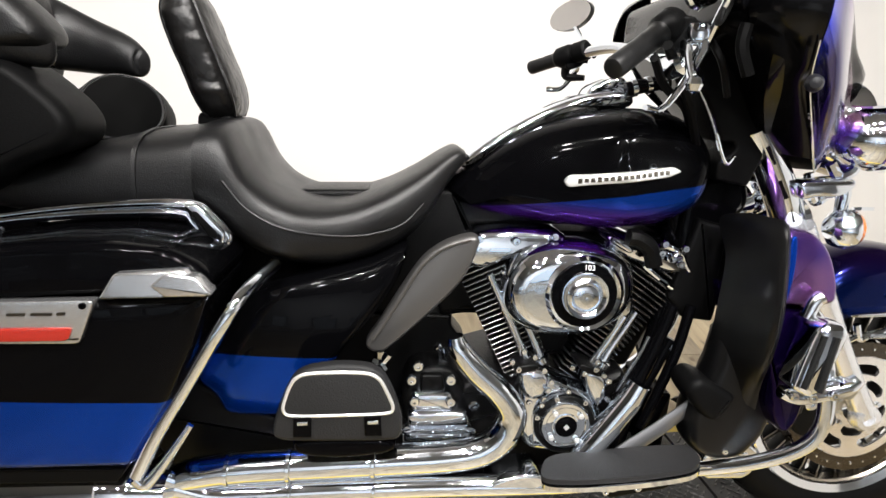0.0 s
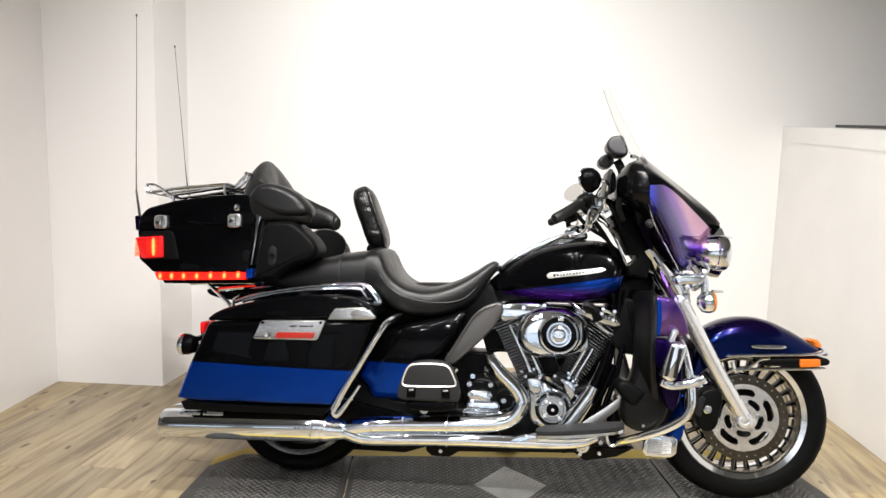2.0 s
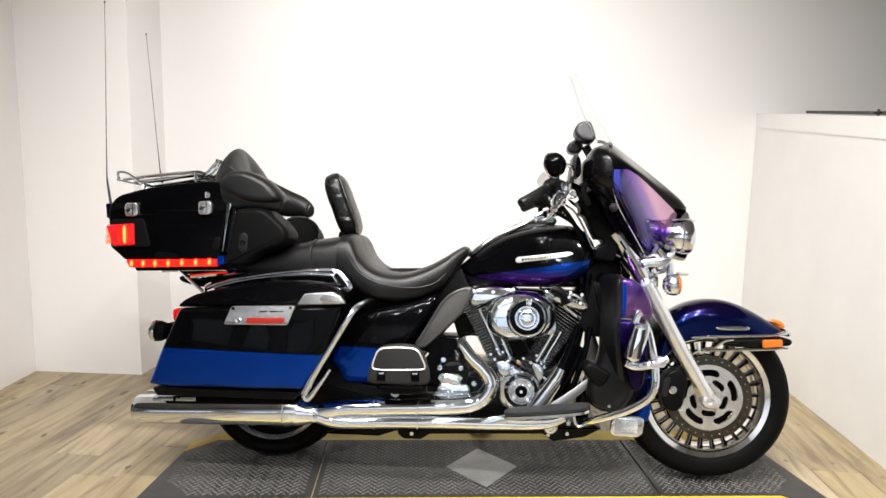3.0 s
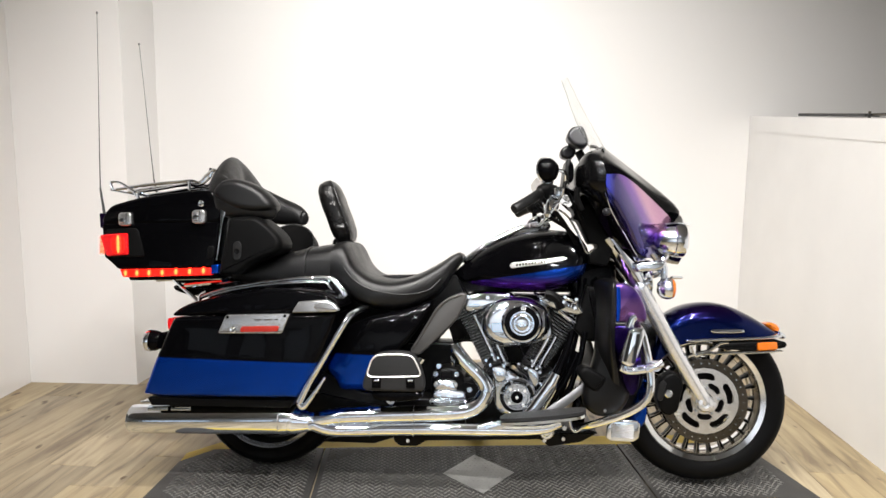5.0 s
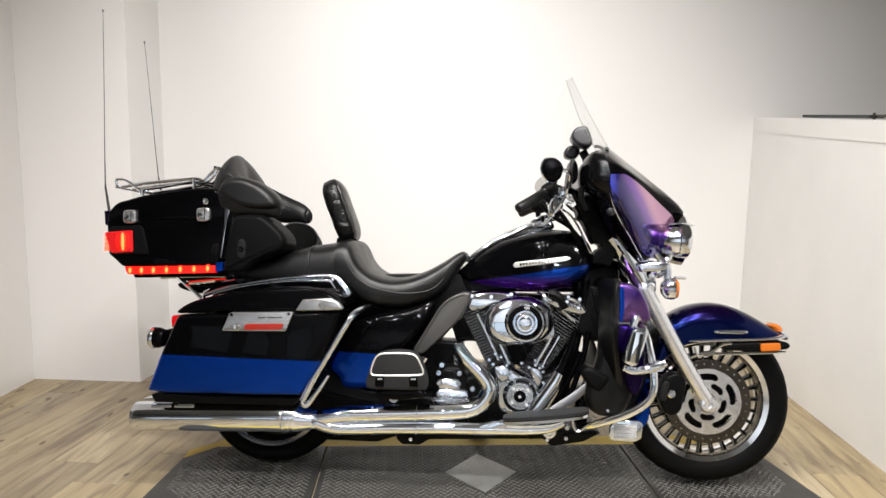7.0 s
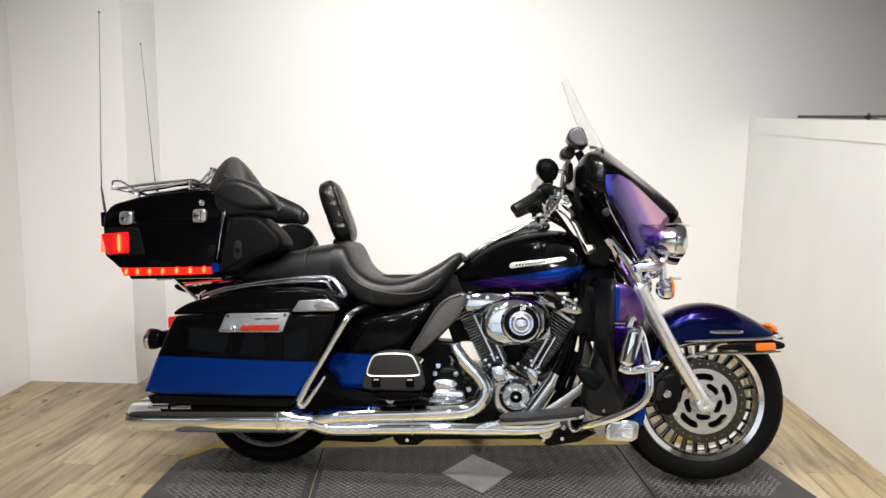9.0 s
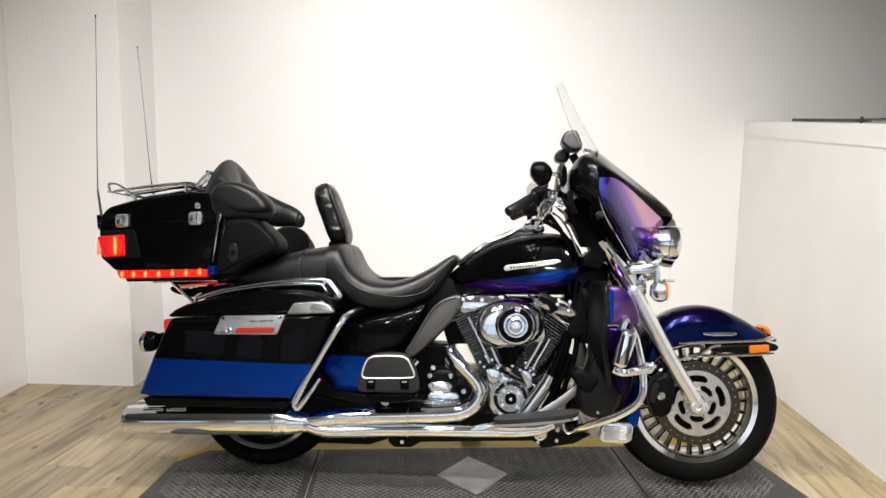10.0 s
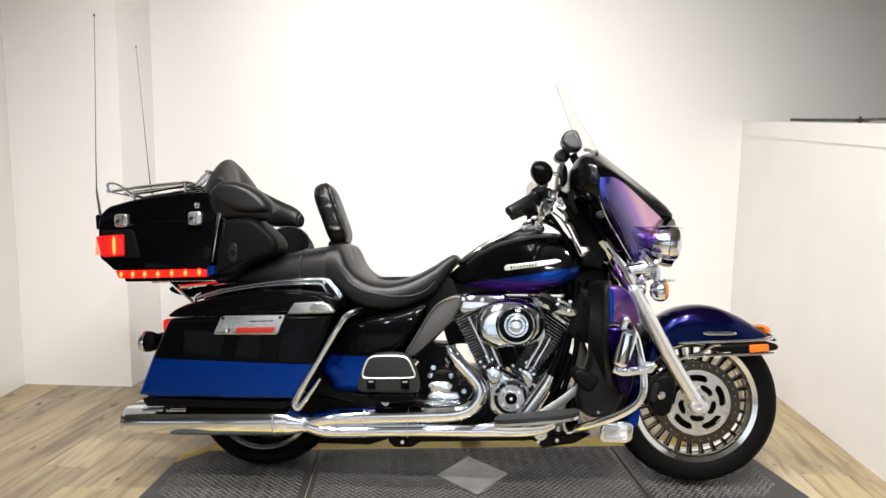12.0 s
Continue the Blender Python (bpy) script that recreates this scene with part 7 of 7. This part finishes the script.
tube(m, [(0.33, -0.3, 1.0185), (0.3276, -0.3, 0.9853), (0.3436, -0.3, 0.9453)], 0.01, n=8)
part("dash_edge", m, M_PLASTIC, inner)
# stand on the far side
m = N()
tube(m, [(0.05, 0.14, 0.22), (0.02, 0.22, 0.10), (0.0, 0.27, 0.05)], 0.012, n=10)
plate(m, [(-0.04, 0.25, 0.043), (0.05, 0.25, 0.043), (0.05, 0.30, 0.050), (-0.04, 0.30, 0.050)], (0, 0, 0.006), k=1)
part("side_stand", m, M_ENGINE, bike)

# ---- rubber mat of three interlocking tiles ----
MATPOSE = pose(0.02, 0.005, 0.0, 0, 0, 8.0)
mat_thing = new("floor_mat")
mat_thing.matrix_world = MATPOSE
tagged(mat_thing, "black diamond-tread rubber mat with worn yellow borders", "mat")
HX, Y0, Y1, SEAM = 1.12, -0.237, 0.205, 0.59
for x0, x1 in ((-HX, -SEAM - 0.004), (-SEAM + 0.004, SEAM - 0.004), (SEAM + 0.004, HX)):
    m = N()
    a0 = 0.10 if x0 == -HX else 0
    a1 = 0.10 if x1 == HX else 0
    front = [(x0 - 0.045, Y0 - 0.085), (x0 + 0.024, Y0 - 0.085), (x0 + 0.106, Y0 - 0.001)] if a0 else [(x0, Y0)]
    front += [(x1 - 0.106, Y0 - 0.001), (x1 - 0.024, Y0 - 0.085), (x1 + 0.045, Y0 - 0.085)] if a1 else [(x1, Y0)]
    back = [(x1, Y1 - a1), (x1 - a1, Y1)] if a1 else [(x1, Y1)]
    back += [(x0 + a0, Y1), (x0, Y1 - a0)] if a0 else [(x0, Y1)]
    plate(m, [(px, py, 0.001) for px, py in front + back], (0, 0, 0.012), k=0)
    bmesh.ops.remove_doubles(m, verts=m.verts, dist=0.0005)
    part("mat_tile", m, M_MAT, mat_thing, smooth=False)
for yb, ye, cut in ((Y0 - 0.085, Y0 - 0.002, 1), (Y1 + 0.002, Y1 + 0.085, -1)):
    m = N()
    if cut > 0:
        pts = [(-HX + 0.028, yb), (HX - 0.028, yb), (HX - 0.11, ye), (-HX + 0.11, ye)]
    else:
        pts = [(-HX + 0.10, yb), (HX - 0.10, yb), (HX, yb - 0.10), (HX, yb - 0.03), (HX - 0.12, ye), (-HX + 0.12, ye), (-HX, yb - 0.03), (-HX, yb - 0.10)]
    plate(m, [(x, y, 0.001) for x, y in pts], (0, 0, 0.010), k=0)
    part("mat_border", m, M_YELLOW, mat_thing, "worn yellow edge strip", smooth=False)
# raised tread lozenges
m = N()
random.seed(3)
row = 0
y = Y0 + 0.02
while y < Y1 - 0.01:
    x = -HX + 0.03 + (0.012 if row % 2 else 0)
    while x < HX - 0.03:
        if min(abs(x - SEAM), abs(x + SEAM)) > 0.02 and abs(x + 0.0) / 0.135 + abs(y + 0.026) / 0.155 > 1.03 and abs(x) + max(0, (Y0 + 0.12 - y), (y - Y1 + 0.12)) < HX - 0.02:
            a = 0.7 if (row + int(x * 41.6)) % 2 else -0.7
            c, s = math.cos(a), math.sin(a)
            pts = [(-0.0098, 0), (0, 0.0034), (0.0098, 0), (0, -0.0034)]
            base = [m.verts.new((x + px * c - py * s, y + px * s + py * c, 0.0128)) for px, py in pts]
            top = [m.verts.new((x + (px * c - py * s) * 0.6, y + (px * s + py * c) * 0.6, 0.0160)) for px, py in pts]
            for i in range(4):
                m.faces.new((base[i], base[(i + 1) % 4], top[(i + 1) % 4], top[i]))
            m.faces.new(top)
        x += 0.024
    y += 0.012
    row += 1
tagged(part("tread", m, M_TREAD, mat_thing, smooth=False), kind="stuff")
m = N()
plate(m, [(-0.131, -0.028, 0.0128), (0.0, -0.178, 0.0128), (0.131, -0.028, 0.0128), (0.0, 0.122, 0.0128)], (0, 0, 0.002), k=0)
di = part("diamond_plate", m, M_PLATE, mat_thing, "worn grey diamond-shaped plate", smooth=False)
m = N()
for i in range(-7, 8):
    for j in range(-7, 8):
        u, v = i * 0.0165 + (0.008 if j % 2 else 0), -0.028 + j * 0.019
        if abs(u) / 0.125 + abs(v + 0.028) / 0.142 < 1:
            pts = [(-0.006, 0), (0, 0.003), (0.006, 0), (0, -0.003)]
            a = 0.8 if (i + j) % 2 else -0.8
            c, s = math.cos(a), math.sin(a)
            base = [m.verts.new((u + px * c - py * s, v + px * s + py * c, 0.0146)) for px, py in pts]
            top = [m.verts.new((u + (px * c - py * s) * 0.6, v + (px * s + py * c) * 0.6, 0.0162)) for px, py in pts]
            for k in range(4):
                m.faces.new((base[k], base[(k + 1) % 4], top[(k + 1) % 4], top[k]))
            m.faces.new(top)
tagged(part("plate_tread", m, M_PLATE, di, smooth=False), kind="stuff")

# ---- dark rail lying on the partition cap ----
m = N()
plate(m, [(1.60, 1.23, 1.408), (1.60, 0.62, 1.3555), (1.66, 0.62, 1.3555), (1.66, 1.23, 1.408)], (0, 0, 0.014), k=0)
tagged(part("flat_bar", m, M_DARKWOOD, smooth=False), "flat dark bar lying on the partition cap", "bar")
m = N()
tube(m, [(1.63, 0.64, 1.366), (1.63, 0.30, 1.342), (1.63, -0.20, 1.300)], 0.006, n=10, res=2)
tube(m, [(1.63, 0.64, 1.350), (1.63, 0.64, 1.380)], 0.006, n=10, res=2)
tube(m, [(1.63, -0.20, 1.280), (1.63, -0.20, 1.306)], 0.006, n=10, res=2)
tagged(part("rail", m, M_STEEL), "thin grey metal rail on short posts on the partition cap", "rail")

# ---- floor planks, running away from the viewer ----
PW, PLN = 0.178, 1.22
m = N()
slab(m, [(-PW / 2 + 0.0006, -0.004), (PW / 2 - 0.0006, -0.004), (PW / 2 - 0.0006, 0.0), (-PW / 2 + 0.0006, 0.0)], -PLN / 2 + 0.0006, PLN / 2 - 0.0006, 0.0012, k=0, seg=1)
first = part("plank", m, M_PLANK, floor, smooth=False)
plank_mesh = first.data
random.seed(11)
col = 0
x = -2.30 - PW / 2
put = False
while x < WX + 0.05:
    y = 2.0 - (col * 0.43 % 1.0) * PLN * 0.5 - random.random() * 0.3
    while y > -4.6:
        if put:
            ob = new("plank", plank_mesh)
            ob.parent = floor
        else:
            ob, put = first, True
        ob.matrix_basis = Matrix.Translation((x, y, 0.0))
        y -= PLN
    x += PW
    col += 1

# the same boards over the rest of the hall, joined
M_BOARDS = M_PLANK.copy()
M_BOARDS.name = "hall_boards"
M_BOARDS.node_tree.nodes["Principled BSDF"].inputs["Roughness"].default_value = 0.2
nodes, links = M_BOARDS.node_tree.nodes, M_BOARDS.node_tree.links
island = nodes.new("ShaderNodeNewGeometry")
for info in [n for n in nodes if n.bl_idname == "ShaderNodeObjectInfo"]:
    for target in [k.to_socket for k in info.outputs["Random"].links]:
        links.new(island.outputs["Random Per Island"], target)
verts, faces = [], []
x, col = -6.3, 0
while x < 3.88:
    y = 3.2 - (col * 0.37 % 1.0) * PLN
    while y > HALL + PLN / 2:
        inside = -2.52 < x < WX + 0.06 and y - PLN / 2 > -4.0
        # boards are cut off where they meet a wall
        end = -0.91 if x < -2.1 else 1.07 + 0.192 * (x + 1.8)
        if not inside and y - PLN / 2 < end - 0.02:
            n = len(verts)
            cy, (hx, hy) = y, (PW / 2 - 0.0006, PLN / 2 - 0.0006)
            if y + hy > end:
                y, hy = (y - hy + end) / 2, (end - y + hy) / 2
            verts += [(x - hx, y - hy, -0.004), (x + hx, y - hy, -0.004), (x + hx, y + hy, -0.004), (x - hx, y + hy, -0.004), (x - hx, y - hy, -0.0012), (x + hx, y - hy, -0.0012), (x + hx, y + hy, -0.0012), (x - hx, y + hy, -0.0012)]
            faces += [(n + 4, n + 5, n + 6, n + 7), (n, n + 1, n + 5, n + 4), (n + 1, n + 2, n + 6, n + 5), (n + 2, n + 3, n + 7, n + 6), (n + 3, n, n + 4, n + 7)]
            y = cy
        y -= PLN
    x += PW
    col += 1
me = bpy.data.meshes.new("boards")
me.from_pydata(verts, [], faces)
me.materials.append(M_BOARDS)
boards = new("boards", me)
boards.parent = floor
tagged(boards, kind="stuff")
